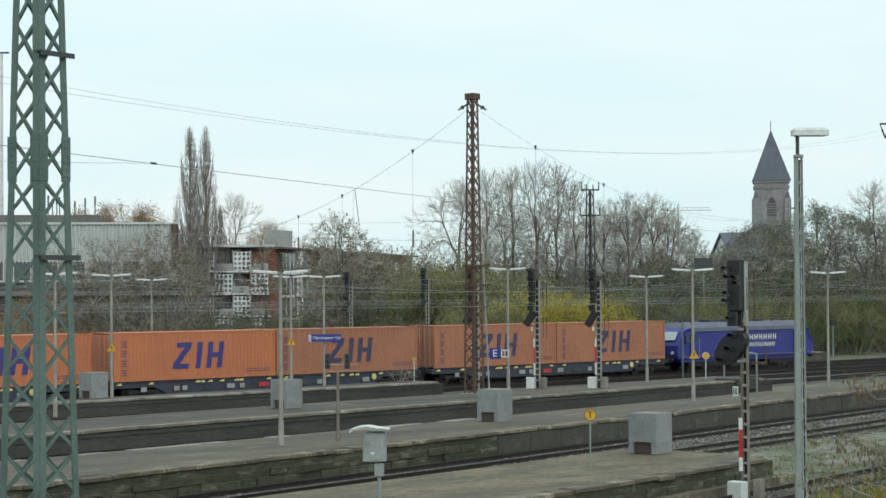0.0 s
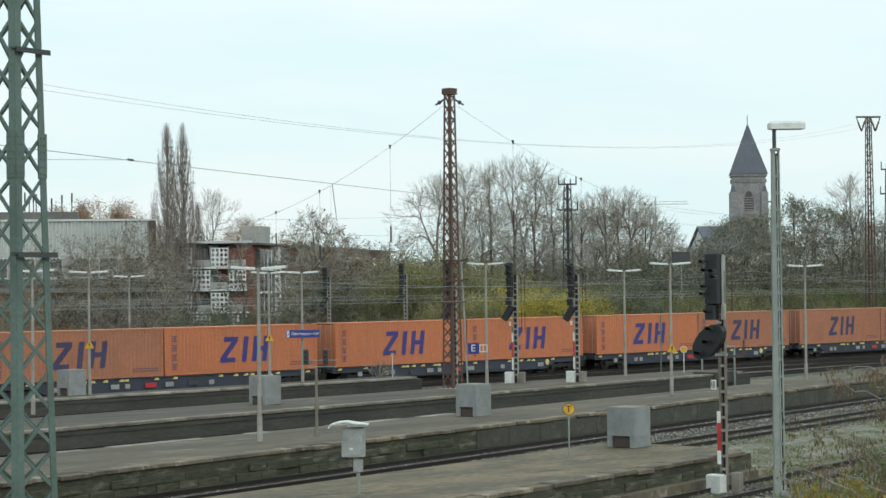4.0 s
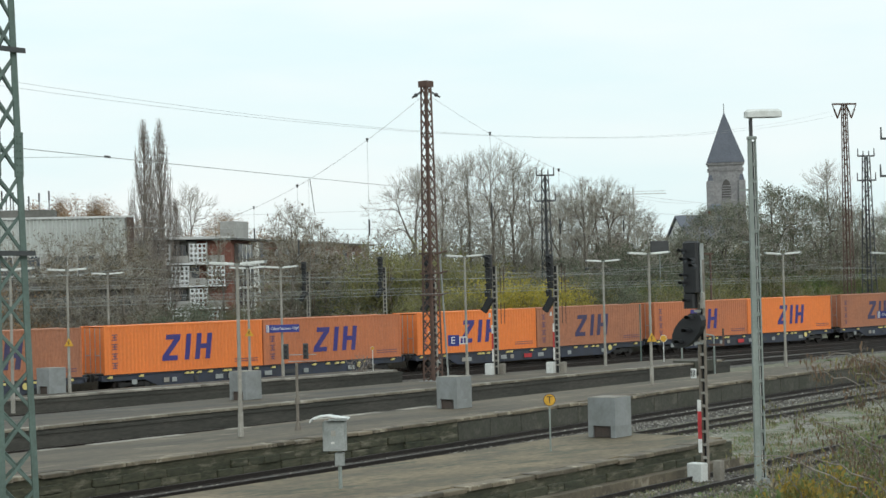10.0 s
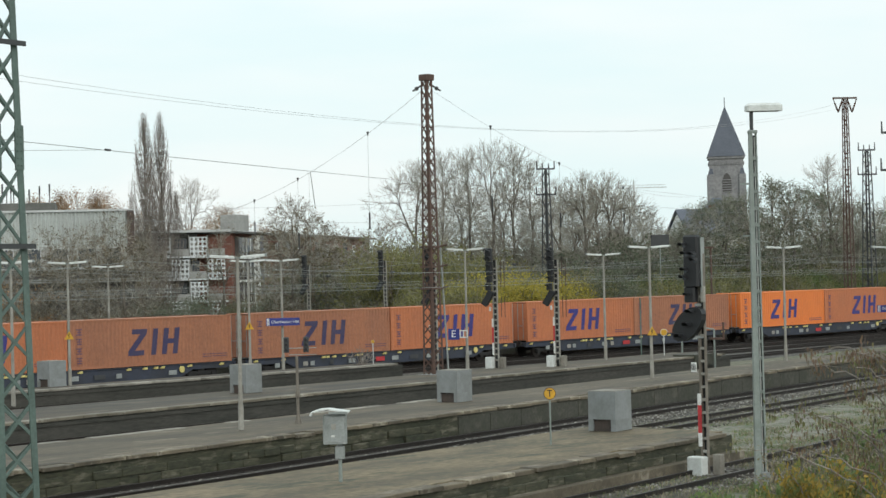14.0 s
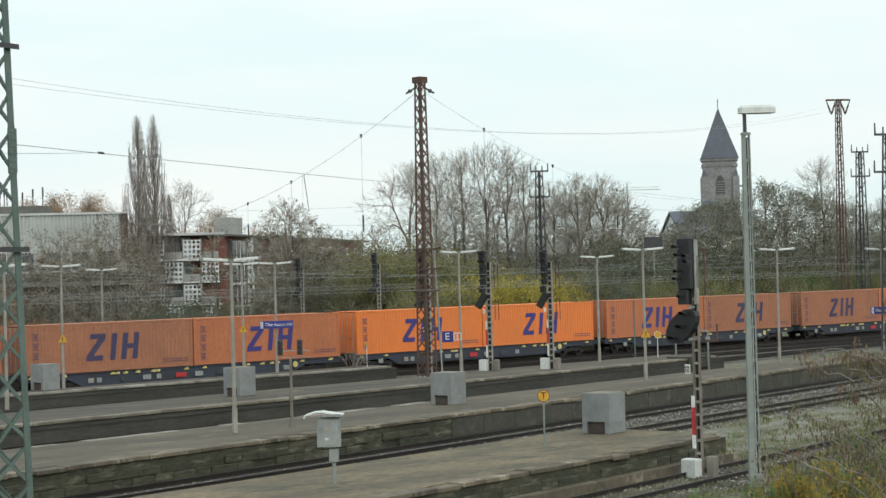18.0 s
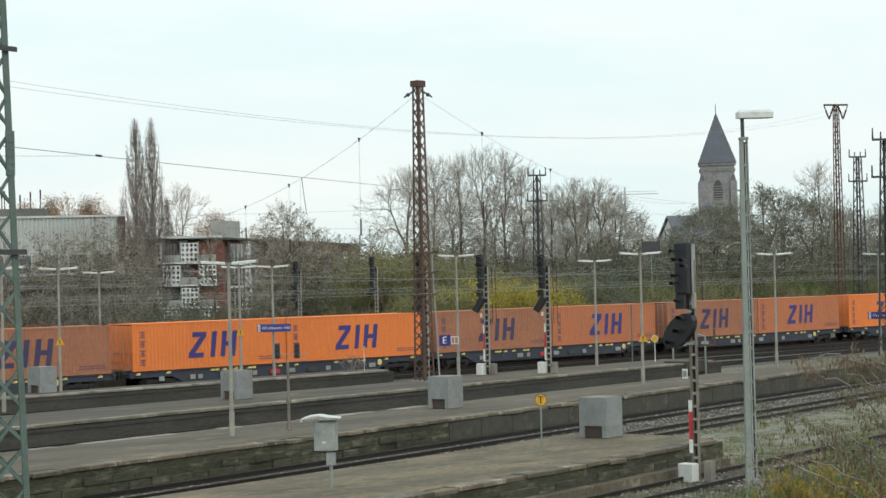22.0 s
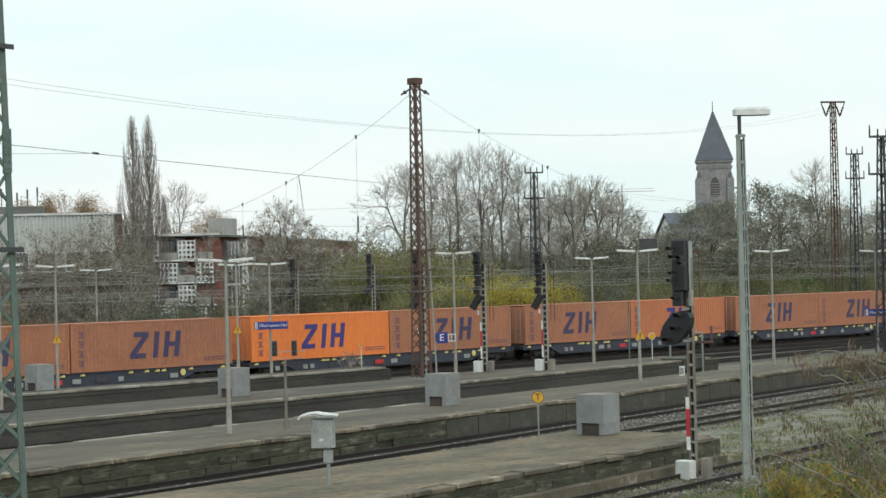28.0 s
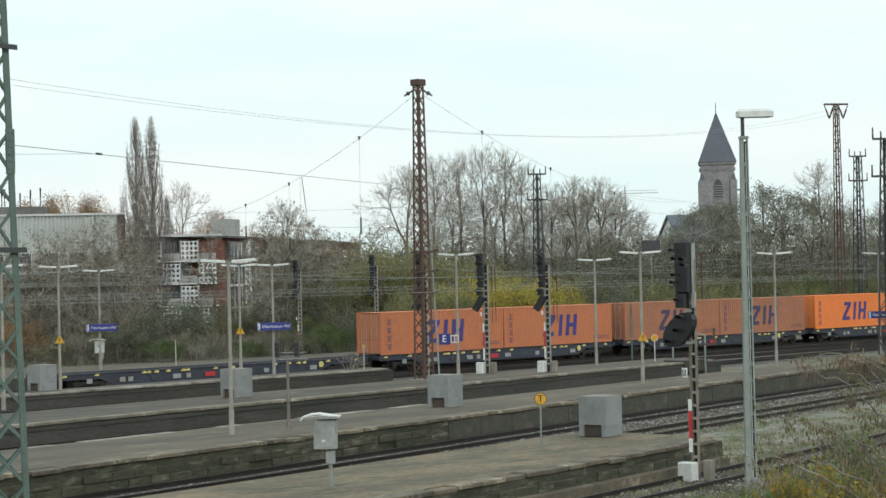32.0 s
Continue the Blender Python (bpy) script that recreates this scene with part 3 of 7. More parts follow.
def flat_wagon():
    """A long container wagon; origin on the rails under its middle."""
    w = thing("flat_wagon", "long dark blue-grey container wagon with yellow locks", "wagon", "wagons of the goods train")
    half = 12.45
    for s in (-1, 1):
        g = Geo()
        y = s * 1.12
        low, high = 0.34, 1.13
        g.extrude([(-half, y, high - 0.36), (-half + 3.2, y, high - 0.36), (-half + 4.2, y, low), (half - 4.2, y, low), (half - 3.2, y, high - 0.36), (half, y, high - 0.36), (half, y, high), (-half, y, high)], (0, -s * 0.09, 0))
        sill = part("side_sill", g, WAGON_BLUE, w)
        part("sill_flange", Geo().box((0, s * 1.15, 1.10), (2 * half, 0.08, 0.05)), WAGON_BLUE, sill)
    g = Geo().box((0, 0, 0.95), (2 * half - 0.1, 1.5, 0.22))
    for i in range(-5, 6):
        g.box((i * 2.2, 0, 0.98), (0.2, 2.1, 0.2))
    part("underframe", g, BOGIE_BLACK, w)
    for s in (-1, 1):
        part("end_beam", Geo().box((s * half, 0, 0.98), (0.12, 2.5, 0.3)), WAGON_BLUE, w)
        for y in (-0.875, 0.875):
            part("buffer", Geo().tube((s * half, y, 1.03), (s * (half + 0.42), y, 1.03), 0.09, n=10).tube((s * (half + 0.42), y, 1.03), (s * (half + 0.48), y, 1.03), 0.24, n=14), BOGIE_BLACK, w)
        bogie(w, s * 10.0)
    for x in (-11.8, -9.5, -6.05, -5.7, -5.1, -4.2, -3.05, -2.7, -0.5, 0.9, 4.4, 5.6, 6.4, 6.9, 9.0, 11.5):
        g = Geo().box((x, -1.17, 1.01), (0.2, 0.1, 0.13)).box((x - 0.14, -1.17, 0.98), (0.14, 0.1, 0.07))
        part("twist_lock", g, YELLOW_PALE, w, "yellow twist lock")
    for x, wd, m in ((-10.1, 0.4, GREY_STEEL), (-7.7, 0.4, LAMP_POST), (-7.1, 0.35, GREY_STEEL), (-5.4, 0.3, SIGNAL_GREY), (-3.6, 0.6, GREY_STEEL), (-2.7, 0.35, LAMP_POST), (-1.0, 0.8, RED_PAINT), (0.4, 0.6, GREY_STEEL), (2.2, 0.8, SIGNAL_GREY), (3.6, 0.4, GREY_STEEL), (7.6, 0.6, GREY_STEEL)):
        part("lettering_panel", Geo().box((x, -1.215, 0.66), (wd, 0.012, 0.28)), m, w)
    part("brake_wheel", Geo().tube((8.3, -1.2, 0.82), (8.3, -1.24, 0.82), 0.2, n=16), YELLOW_PALE, w)
    return w


def locomotive():
    """An electric locomotive with two cabs; origin on the rails at its middle."""
    t = thing("electric_locomotive", "blue electric locomotive with a grey roof pulling containers", "locomotive")
    L, W = 8.85, 1.49
    # body: long section swept across, cabs leaning in
    side = [(-L + 0.12, 1.05), (-L, 1.35), (-L + 0.05, 2.10), (-L + 0.75, 3.2), (-L + 1.3, 3.4), (L - 1.3, 3.4), (L - 0.75, 3.2), (L - 0.05, 2.10), (L, 1.35), (L - 0.12, 1.05)]
    g = Geo()
    n = len(side)
    rows_ = [(-W + 0.10, 0.93), (-W, 1.0), (W, 1.0), (W - 0.10, 0.93)]
    pts = []
    for y, f in rows_:
        for x, z in side:
            pts.append((x * (1 if f == 1 else 0.985), y, 1.05 + (z - 1.05) * f if z > 1.2 else z))
    faces = [tuple(range(n)), tuple(range(4 * n - 1, 3 * n - 1, -1))]
    for r in range(3):
        faces += [(r * n + i, r * n + (i + 1) % n, (r + 1) * n + (i + 1) % n, (r + 1) * n + i) for i in range(n)]
    g.add(pts, faces)
    part("body", g, LOCO_BLUE, t)
    part("roof", Geo().extrude([(-L + 1.35, -1.25, 3.40), (-L + 1.35, 1.25, 3.40), (-L + 1.6, 0.95, 3.82), (-L + 1.6, -0.95, 3.82)], (2 * L - 2.9, 0, 0)).box((0, -1.36, 3.30), (2 * L - 3.4, 0.3, 0.30)), LOCO_GREY, t)
    part("skirt", Geo().box((0, 0, 0.95), (2 * L - 1.2, 2.6, 0.3)), LOCO_BLUE, t)
    for s in (-1, 1):
        # windscreen pane laid on the sloping front
        a = [(s * (L - 0.20), y, z) for y, z in ((-1.05, 2.5), (1.05, 2.5))]
        b = [(s * (L - 0.64), y, 3.14) for y in (1.0, -1.0)]
        part("windscreen", Geo().extrude([*a, *b], (s * 0.05, 0, 0.02)), TRAIN_GLASS, t)
        for y in (-0.95, 0.95):
            part("headlight", Geo().tube((s * (L - 0.05), y, 1.55), (s * (L + 0.04), y, 1.55), 0.13, n=10), LAMP_WHITE, t)
            part("buffer", Geo().tube((s * (L - 0.1), y, 1.03), (s * (L + 0.3), y, 1.03), 0.11, n=10).tube((s * (L + 0.3), y, 1.03), (s * (L + 0.36), y, 1.03), 0.25, n=14), BOGIE_BLACK, t)
        d = part("cab_door", Geo().box((s * (L - 2.1), -W - 0.004, 2.05), (0.75, 0.03, 1.9)), LOCO_BLUE, t)
        part("door_window", Geo().box((s * (L - 2.1), -W - 0.012, 2.65), (0.5, 0.03, 0.55)), WINDOW, d)
        part("cab_side_window", Geo().box((s * (L - 1.25), -W - 0.004, 2.6), (0.55, 0.03, 0.6)), WINDOW, t)
        for hx in (-0.5, 0.5):
            part("handrail", Geo().tube((s * (L - 2.1) + hx, -W - 0.05, 1.1), (s * (L - 2.1) + hx, -W - 0.05, 2.6), 0.02, n=6), GREY_STEEL, t)
        # folded current collector
        p = part("pantograph", Geo().tube((s * 6.2, -0.6, 3.95), (s * 4.2, -0.5, 4.05), 0.035, n=6).tube((s * 6.2, 0.6, 3.95), (s * 4.2, 0.5, 4.05), 0.035, n=6).tube((s * 4.2, -0.5, 4.05), (s * 6.3, 0, 4.12), 0.03, n=6).box((s * 6.3, 0, 4.15), (0.3, 1.9, 0.06)), SIGNAL_GREY, t)
        for x in (4.4, 6.0):
            for y in (-0.55, 0.55):
                part("insulator", Geo().tube((s * x, y, 3.8), (s * x, y, 4.0), 0.07, n=8), RUST_STEEL, p)
        b = part("bogie", Geo().box((s * 5.2, -1.15, 0.6), (3.9, 0.16, 0.3)).box((s * 5.2, 1.15, 0.6), (3.9, 0.16, 0.3)).box((s * 5.2, 0, 0.62), (0.8, 2.3, 0.22)).box((s * 5.2, -1.2, 0.42), (0.7, 0.16, 0.3)), BOGIE_BLACK, t)
        for x in (3.9, 6.5):
            for y in (-0.75, 0.75):
                part("wheel", Geo().tube((s * x, y - 0.07, 0.625), (s * x, y + 0.07, 0.625), 0.625, n=24), RAIL, b)
    part("roof_busbar", Geo().tube((-3.9, -0.4, 4.02), (3.9, -0.4, 4.02), 0.03, n=6).box((0, -0.4, 3.93), (0.1, 0.1, 0.2)), SIGNAL_GREY, t)
    for x, w in ((-2.9, 1.3), (-0.9, 0.9), (1.2, 1.6), (3.1, 0.8)):
        part("roof_box", Geo().slab((x, 0.1, 3.92), (w, 1.1, 0.2), 0.03), SIGNAL_GREY, t)
    part("equipment_box", Geo().box((0, 0, 0.6), (3.6, 2.4, 0.55)), BOGIE_BLACK, t)
    # the company's lettering as plain bars and a mark
    for z, x0, wds, h in ((2.60, 0.1, (0.66, 0.62, 0.58, 0.64, 0.62, 0.62), 0.50), (2.0, 0.15, (0.36, 0.44, 0.48, 0.24, 0.42, 0.42, 0.24, 0.42, 0.42), 0.40)):
        x = x0
        for wd in wds:
            part("lettering_bar", Geo().box((x + wd / 2, -W - 0.004, z), (wd * 0.62, 0.02, h * 0.26)).box((x + wd * 0.24, -W - 0.005, z), (wd * 0.16, 0.018, h * 0.85)).box((x + wd * 0.76, -W - 0.005, z), (wd * 0.16, 0.018, h * 0.85)), WHITE_PAINT, t)
            x += wd
    part("logo_frame", Geo().box((-1.35, -W - 0.004, 2.3), (0.07, 0.02, 1.05)).box((-0.9, -W - 0.004, 2.86), (0.97, 0.02, 0.07)).box((-0.9, -W - 0.004, 1.74), (0.97, 0.02, 0.07)), WHITE_PAINT, t)
    part("lower_band", Geo().box((0, -W - 0.002, 1.22), (2 * L - 0.8, 0.02, 0.06)), LOCO_GREY, t)
    return t


TONES = [(0, 0), (1, 0), (1, 1), (0, 1), (1, 2), (2, 0), (2, 1), (1, 0), (0, 1), (1, 0), (2, 2), (0, 1), (0, 1), (2, 2), (0, 0), (0, 1), (2, 0), (0, 0), (1, 1), None]


def goods_train():
    loco = locomotive()
    CARRIED.append((loco, BASE + LW + 12.3 + 0.65 + 9.35, 0.0))
    names = ("faded dull orange corrugated container with a blue mark", "orange corrugated shipping container with a big blue mark", "bright clean orange container with a vivid blue mark")
    kinds = [container(i, n) for i, n in enumerate(names)]
    first = flat_wagon()
    used = set()
    for k, tones in enumerate(TONES):
        x = BASE + LW - k * LW
        w = first if k == 0 else copy_thing(first, pose(x, TRACK_Y, 0))
        CARRIED.append((w, x, 0.0))
        if tones is None:
            tagged(w, "empty dark blue-grey container wagon at the rear")
            continue
        for tone, side in zip(tones, (-1, 1)):
            c = kinds[tone] if tone not in used else copy_thing(kinds[tone], pose(x, TRACK_Y, 1.16))
            used.add(tone)
            CARRIED.append((c, x + side * (CL / 2 + 0.05), 1.16))
    for ob, x, z in CARRIED:
        ob.matrix_basis = pose(x, TRACK_Y, z)


def motions():
    for ob, x, z in CARRIED:
        walk(ob, [(t, pose(x + s - BASE, TRACK_Y, z)) for t, s in RUN])


goods_train()


# ---------------------------------------------------------------- masts, lamps, signals, signs
def lattice(name, label, x, y, z0, z1, w0, w1, steel, panel, leg=0.12, bar=0.05, yaw=0.0, single=False, group="overhead line masts", cap=True, double=False):
    """A square tapering lattice mast of four angle legs and zigzag lacing; single: every lacing bar a part of its own."""
    t = thing(name, label, "mast", group, pose(x, y, z0, 0, 0, yaw))
    H = z1 - z0

    def corner(sx, sy, z):
        w = w0 + (w1 - w0) * z / H
        return Vector((sx * w / 2, sy * w / 2, z))
    for sx in (-1, 1):
        for sy in (-1, 1):
            g = Geo()
            a, b = corner(sx, sy, 0), corner(sx, sy, H)
            th = 0.014
            g.beam(a - Vector((sx * leg / 2, 0, 0)), b - Vector((sx * leg / 2, 0, 0)), leg, th, up=(0, 1, 0))
            g.beam(a - Vector((0, sy * leg / 2, 0)), b - Vector((0, sy * leg / 2, 0)), th, leg, up=(0, 1, 0))
            part("leg", g, steel, t)
    n = int(H / panel)
    p = H / n
    for f, (ca, cb) in enumerate((((-1, -1), (1, -1)), ((1, -1), (1, 1)), ((1, 1), (-1, 1)), ((-1, 1), (-1, -1)))):
        g = Geo()
        for i in range(n):
            a, b = (ca, cb) if (i + f) % 2 else (cb, ca)
            pa, pb = corner(*a, i * p), corner(*b, (i + 1) * p)
            pa, pb = pa * 0.98 + Vector((0, 0, pa.z * 0.02)), pb * 0.98 + Vector((0, 0, pb.z * 0.02))
            if double:
                qa, qb = corner(*b, i * p), corner(*a, (i + 1) * p)
                part("lacing_bar", Geo().beam(qa * 0.985, qb * 0.985 + Vector((0, 0, 0.015 * qb.z)), bar, 0.012, up=(qa + qb) * Vector((1, 1, 0))), steel, t)
            if single:
                part("lacing_bar", Geo().beam(pa, pb, bar, 0.012, up=(pa + pb) * Vector((1, 1, 0))), steel, t)
            else:
                g.beam(pa, pb, bar, bar * 0.5, up=Vector(((pa + pb).x, (pa + pb).y, 0)))
        if not single:
            part("lacing", g, steel, t)
    if cap:
        part("cap", Geo().slab((0, 0, H), (w1 + 0.18, w1 + 0.18, 0.34), 0.02), steel, t)
    part("footing", Geo().slab((0, 0, 0.05), (w0 + 0.5, w0 + 0.5, 0.5), 0.04), CONCRETE, t)
    return t


# the green mast close to the camera
near = lattice("lattice_mast", "tall green painted lattice mast with riveted joint plates", 15.19, 23.60, BED, 15.6, 0.90, 0.287, GREEN_STEEL, 0.53, leg=0.115, bar=0.046, yaw=12.5, single=True, double=True)
for z in (9.62, 6.80):
    w = 0.90 - 0.0387 * (z + 0.24)
    part("cross_angle", Geo().box((0.02, -w / 2 - 0.02, z - BED + 0.03), (w + 0.14, 0.13, 0.025)).box((0.02, -w / 2 - 0.08, z - BED), (w + 0.14, 0.015, 0.06)), SIGNAL_GREY, near)
wj = 0.90 - 0.0387 * 8.4
for sx in (-1, 1):
    for sy in (-1, 1):
        cx, cy = sx * wj / 2, sy * wj / 2
        pl = part("joint_plate", Geo().box((cx - sx * 0.07, cy + sy * 0.014, 8.42), (0.16, 0.02, 0.62)).box((cx + sx * 0.014, cy - sy * 0.07, 8.42), (0.02, 0.16, 0.62)), GREEN_STEEL, near)
        for k in range(6):
            for o in (0.04, 0.11):
                part("rivet", Geo().tube((cx - sx * o, cy + sy * 0.022, 8.17 + 0.1 * k), (cx - sx * o, cy + sy * 0.036, 8.17 + 0.1 * k), 0.014, n=6), GREEN_STEEL, pl)
                part("rivet", Geo().tube((cx + sx * 0.022, cy - sy * o, 8.17 + 0.1 * k), (cx + sx * 0.036, cy - sy * o, 8.17 + 0.1 * k), 0.014, n=6), GREEN_STEEL, pl)

# the rusty mast in the middle, between the platforms
mid = lattice("lattice_mast", "tall rust-brown lattice mast standing at the platform end", 77.3, 76.8, ZP - 0.3, 17.1, 0.80, 0.44, RUST_STEEL, 0.60, leg=0.12, bar=0.06, yaw=3.0, single=True, double=True)
for s in (-1, 1):
    part("insulator", Geo().tube((s * 0.22, -s * 0.2, 16.2), (s * 0.55, -s * 0.55, 15.9), 0.05, n=8).tube((s * 0.36, -s * 0.34, 16.08), (s * 0.44, -s * 0.43, 16.0), 0.11, n=8), SIGNAL_GREY, mid)
for z in (7.3, 6.2, 5.0):
    part("clamp_bracket", Geo().box((0, 0, z), (0.86, 0.86, 0.10)).tube((0.3, -0.3, z), (0.7, -0.6, z + 0.1), 0.05, n=6), RUST_STEEL, mid)
# service ladder and pipe beside it
part("cable_pipe", Geo().tube((0.75, -0.45, 0.2), (0.45, -0.3, 7.6), 0.05, n=6), GREY_STEEL, mid)

far = lattice("lattice_mast", "tall slender rust-red lattice mast with a crossarm", 163.8, 105.8, BED, 22.3, 0.95, 0.45, RUST_STEEL, 0.8, leg=0.10, bar=0.06, yaw=8, cap=False, single=True)
part("crossarm", Geo().box((0, 0, 22.5), (2.4, 0.25, 0.16), Matrix.Rotation(radians(-45), 3, "Z")), RUST_STEEL, far)
for s in (-1, 1):
    for o in (0.15, 1.05):
        a = Vector((s * (o + 0.1) * 0.72, -s * (o + 0.1) * 0.72, 22.4))
        b = Vector((s * 0.68 * 0.72, -s * 0.68 * 0.72, 21.1))
        part("insulator", Geo().tube(a, b, 0.05, n=6).tube(a.lerp(b, 0.3), a.lerp(b, 0.9), 0.085, n=8), RUST_STEEL, far)


beyond = thing("antenna_mast", "tall pale slender mast beyond the hall", "mast", "", pose(113.1, 182.9, BED, 0, 0, -35))
part("pole", Geo().tube((0, 0, 0), (0, 0, 32.3), 0.22, 0.14, n=8), LAMP_WHITE, beyond)
part("head", Geo().box((0.25, 0, 32.35), (1.1, 0.3, 0.16)), SIGNAL_GREY, beyond)


def post_mast(label, x, y, top, w0, w1):
    """A dark mast with a platform of upright insulators at its head."""
    m = lattice("switch_mast", label, x, y, BED, top, w0, w1, SIGNAL_GREY, 0.9, leg=0.12, bar=0.07, yaw=4, cap=False, group="switch masts", single=True)
    H = top - BED
    for dz, r in ((0.0, 0.85), (-2.4, 0.95)):
        arm = part("crossarm", Geo().box((0, 0, H + dz), (2 * r, 0.16, 0.14), Matrix.Rotation(radians(-45), 3, "Z")), SIGNAL_GREY, m)
        for s in (-1, -0.35, 0.35, 1) if dz == 0 else (-1, 1):
            q = Vector((s * r * 0.68, -s * r * 0.68, H + dz))
            part("insulator", Geo().tube(q, q + Vector((0, 0, 0.75 if abs(s) == 1 else 0.5)), 0.065, 0.045, n=8), SIGNAL_GREY, arm)
    return m


post_mast("dark lattice mast with upright insulators on top", 168.5, 106.5, 17.4, 1.3, 0.6)
post_mast("dark lattice mast with switch gear and insulators", 110.9, 68.0, 14.6, 1.2, 0.5)
post_mast("dark lattice mast with insulators before bare trees", 138.7, 122.4, 15.8, 1.0, 0.5)


def platform_lamp(x, y, yaw=0.0, top=7.28, base=ZP, label="grey platform lamp post with two white tube lights"):
    t = thing("platform_lamp", label, "lamp post", "platform lamps", pose(x, y, base, 0, 0, yaw))
    h = top - base
    part("base", Geo().tube((0, 0, 0), (0, 0, 0.9), 0.10, n=10), LAMP_POST, t)
    part("pole", Geo().tube((0, 0, 0.9), (0, 0, h - 0.04), 0.08, 0.055, n=10), LAMP_POST, t)
    part("bracket", Geo().box((0, 0, h - 0.05), (0.5, 0.1, 0.06)), POST_GREY, t)
    for s in (-1, 1):
        a = part("tube_light", Geo().slab((0, 0, 0), (0.95, 0.2, 0.10), 0.03), LAMP_WHITE, t, "", pose(s * 0.58, 0, h + 0.0, 0, -s * 4, 0))
        part("end_cap", Geo().slab((s * 0.45, 0, 0), (0.1, 0.21, 0.11), 0.02), GREY_STEEL, a)
    return t


LAMPS = [(46.21, 55.85, 7.09), (61.75, 88.9, 7.36), (77.7, 89.85, 7.31), (80.85, 77.6, 7.62), (78.1, 62.15, 7.36), (92.8, 77.4, 7.2), (94.6, 65.5, 7.3), (111.5, 69.1, 7.28), (77.33, 106.75, 7.28), (74.85, 89.5, 7.3), (50.2, 76.7, 7.28)]
for k, (x, y, top) in enumerate(LAMPS):
    platform_lamp(x, y, yaw=(-42, -38, -45, -40, -44)[k % 5], top=top)


def name_board(x, y, z, yaw, label):
    """The station's name board: a blue panel with white lettering and a white bar pair."""
    t = thing("station_sign", label, "sign", "station name boards", pose(x, y, z, 0, 0, yaw))
    b = part("panel", Geo().slab((0, 0, 0), (2.0, 0.08, 0.46), 0.02), SIGN_BLUE, t)
    words("lettering", "Oberhausen Hbf", 0.245, WHITE_PAINT, b, pose(0.12, -0.046, 0.0, 90, 0, 0))
    for o in (-0.93, -0.84):
        part("white_bar", Geo().box((o, -0.046, 0), (0.05, 0.012, 0.42)), WHITE_PAINT, b)
    for s in (-1, 1):
        part("clamp", Geo().box((0.0 + s * 0.1, 0.09, 0), (0.05, 0.12, 0.3)), GREY_STEEL, t)
    return t


name_board(77.55, 89.62, 3.63, -38, "blue station name board with white lettering on a lamp post")
name_board(77.28, 106.5, 3.53, -38, "blue station name board on the far platform lamp")
name_board(111.45, 68.85, 3.3, -38, "blue station name board at the platform end")


def section_sign():
    t = thing("section_sign", "blue square platform section sign with a white E", "sign", "", pose(80.85, 77.6, 2.83, 0, 0, -44))
    b = part("panel", Geo().slab((-0.74, -0.1, 0), (0.64, 0.06, 0.62), 0.015), SIGN_BLUE, t)
    words("lettering", "E", 0.56, WHITE_PAINT, b, pose(-0.76, -0.136, 0, 90, 0, 0))
    part("frame", Geo().box((-0.18, -0.1, 0.19), (0.46, 0.05, 0.06)).box((-0.18, -0.1, -0.19), (0.46, 0.05, 0.06)).box((-0.38, -0.1, 0), (0.06, 0.05, 0.32)).box((-0.19, -0.1, 0), (0.05, 0.05, 0.32)).box((0.02, -0.1, 0), (0.06, 0.05, 0.32)), LAMP_WHITE, t)


section_sign()


def warning_triangle(x, y, z, yaw=-45):
    t = thing("warning_sign", "yellow triangular warning sign on a lamp post", "sign", "yellow warning signs", pose(x, y, z, 0, 0, yaw))
    r = 0.26
    tri = [(-r, 0, -0.18), (r, 0, -0.18), (0, 0, 0.27)]
    b = part("panel", Geo().extrude(tri, (0, 0.03, 0)), YELLOW_PAINT, t)
    part("flash", Geo().extrude([(-0.05, -0.012, -0.14), (0.05, -0.012, -0.02), (0.0, -0.012, 0.0), (0.05, -0.012, 0.18), (-0.07, -0.012, 0.02), (-0.01, -0.012, -0.01)], (0, 0.01, 0)), BLACK_PAINT, b)
    return t


for x, y, z in ((78.0, 62.0, 3.1), (61.68, 88.78, 3.42), (74.75, 89.38, 3.46)):
    warning_triangle(x, y, z)


def disc_marker(x, y, base, height, r, label, letter="", name="track_sign"):
    t = thing(name, label, "sign", "", pose(x, y, base, 0, 0, -45))
    part("post", Geo().tube((0, 0, 0), (0, 0, height), 0.028, n=8), POST_GREY if letter else LAMP_WHITE, t)
    d = part("disc", Geo().tube((0, -0.035, height - r), (0, -0.06, height - r), r, n=24), YELLOW_PAINT, t)
    part("rim", Geo().tube((0, -0.03, height - r), (0, -0.05, height - r), r * 1.12, n=24), RUST_STEEL if letter else LAMP_WHITE, d)
    if letter:
        words("lettering", letter, r * 1.75, BLACK_PAINT, d, pose(0, -0.066, height - r, 90, 0, 0))
    return t


disc_marker(47.15, 41.68, ZP, 1.805, 0.175, "round yellow sign with a black T on a thin post", "T")
disc_marker(98.76, 77.58, ZP, 1.66, 0.2, "small yellow disc on a white post")
disc_marker(84.5, 89.2, ZP, 1.5, 0.10, "small marker on a white post")
disc_marker(83.6, 106.8, ZP, 1.75, 0.05, "thin white marker post on the far platform")


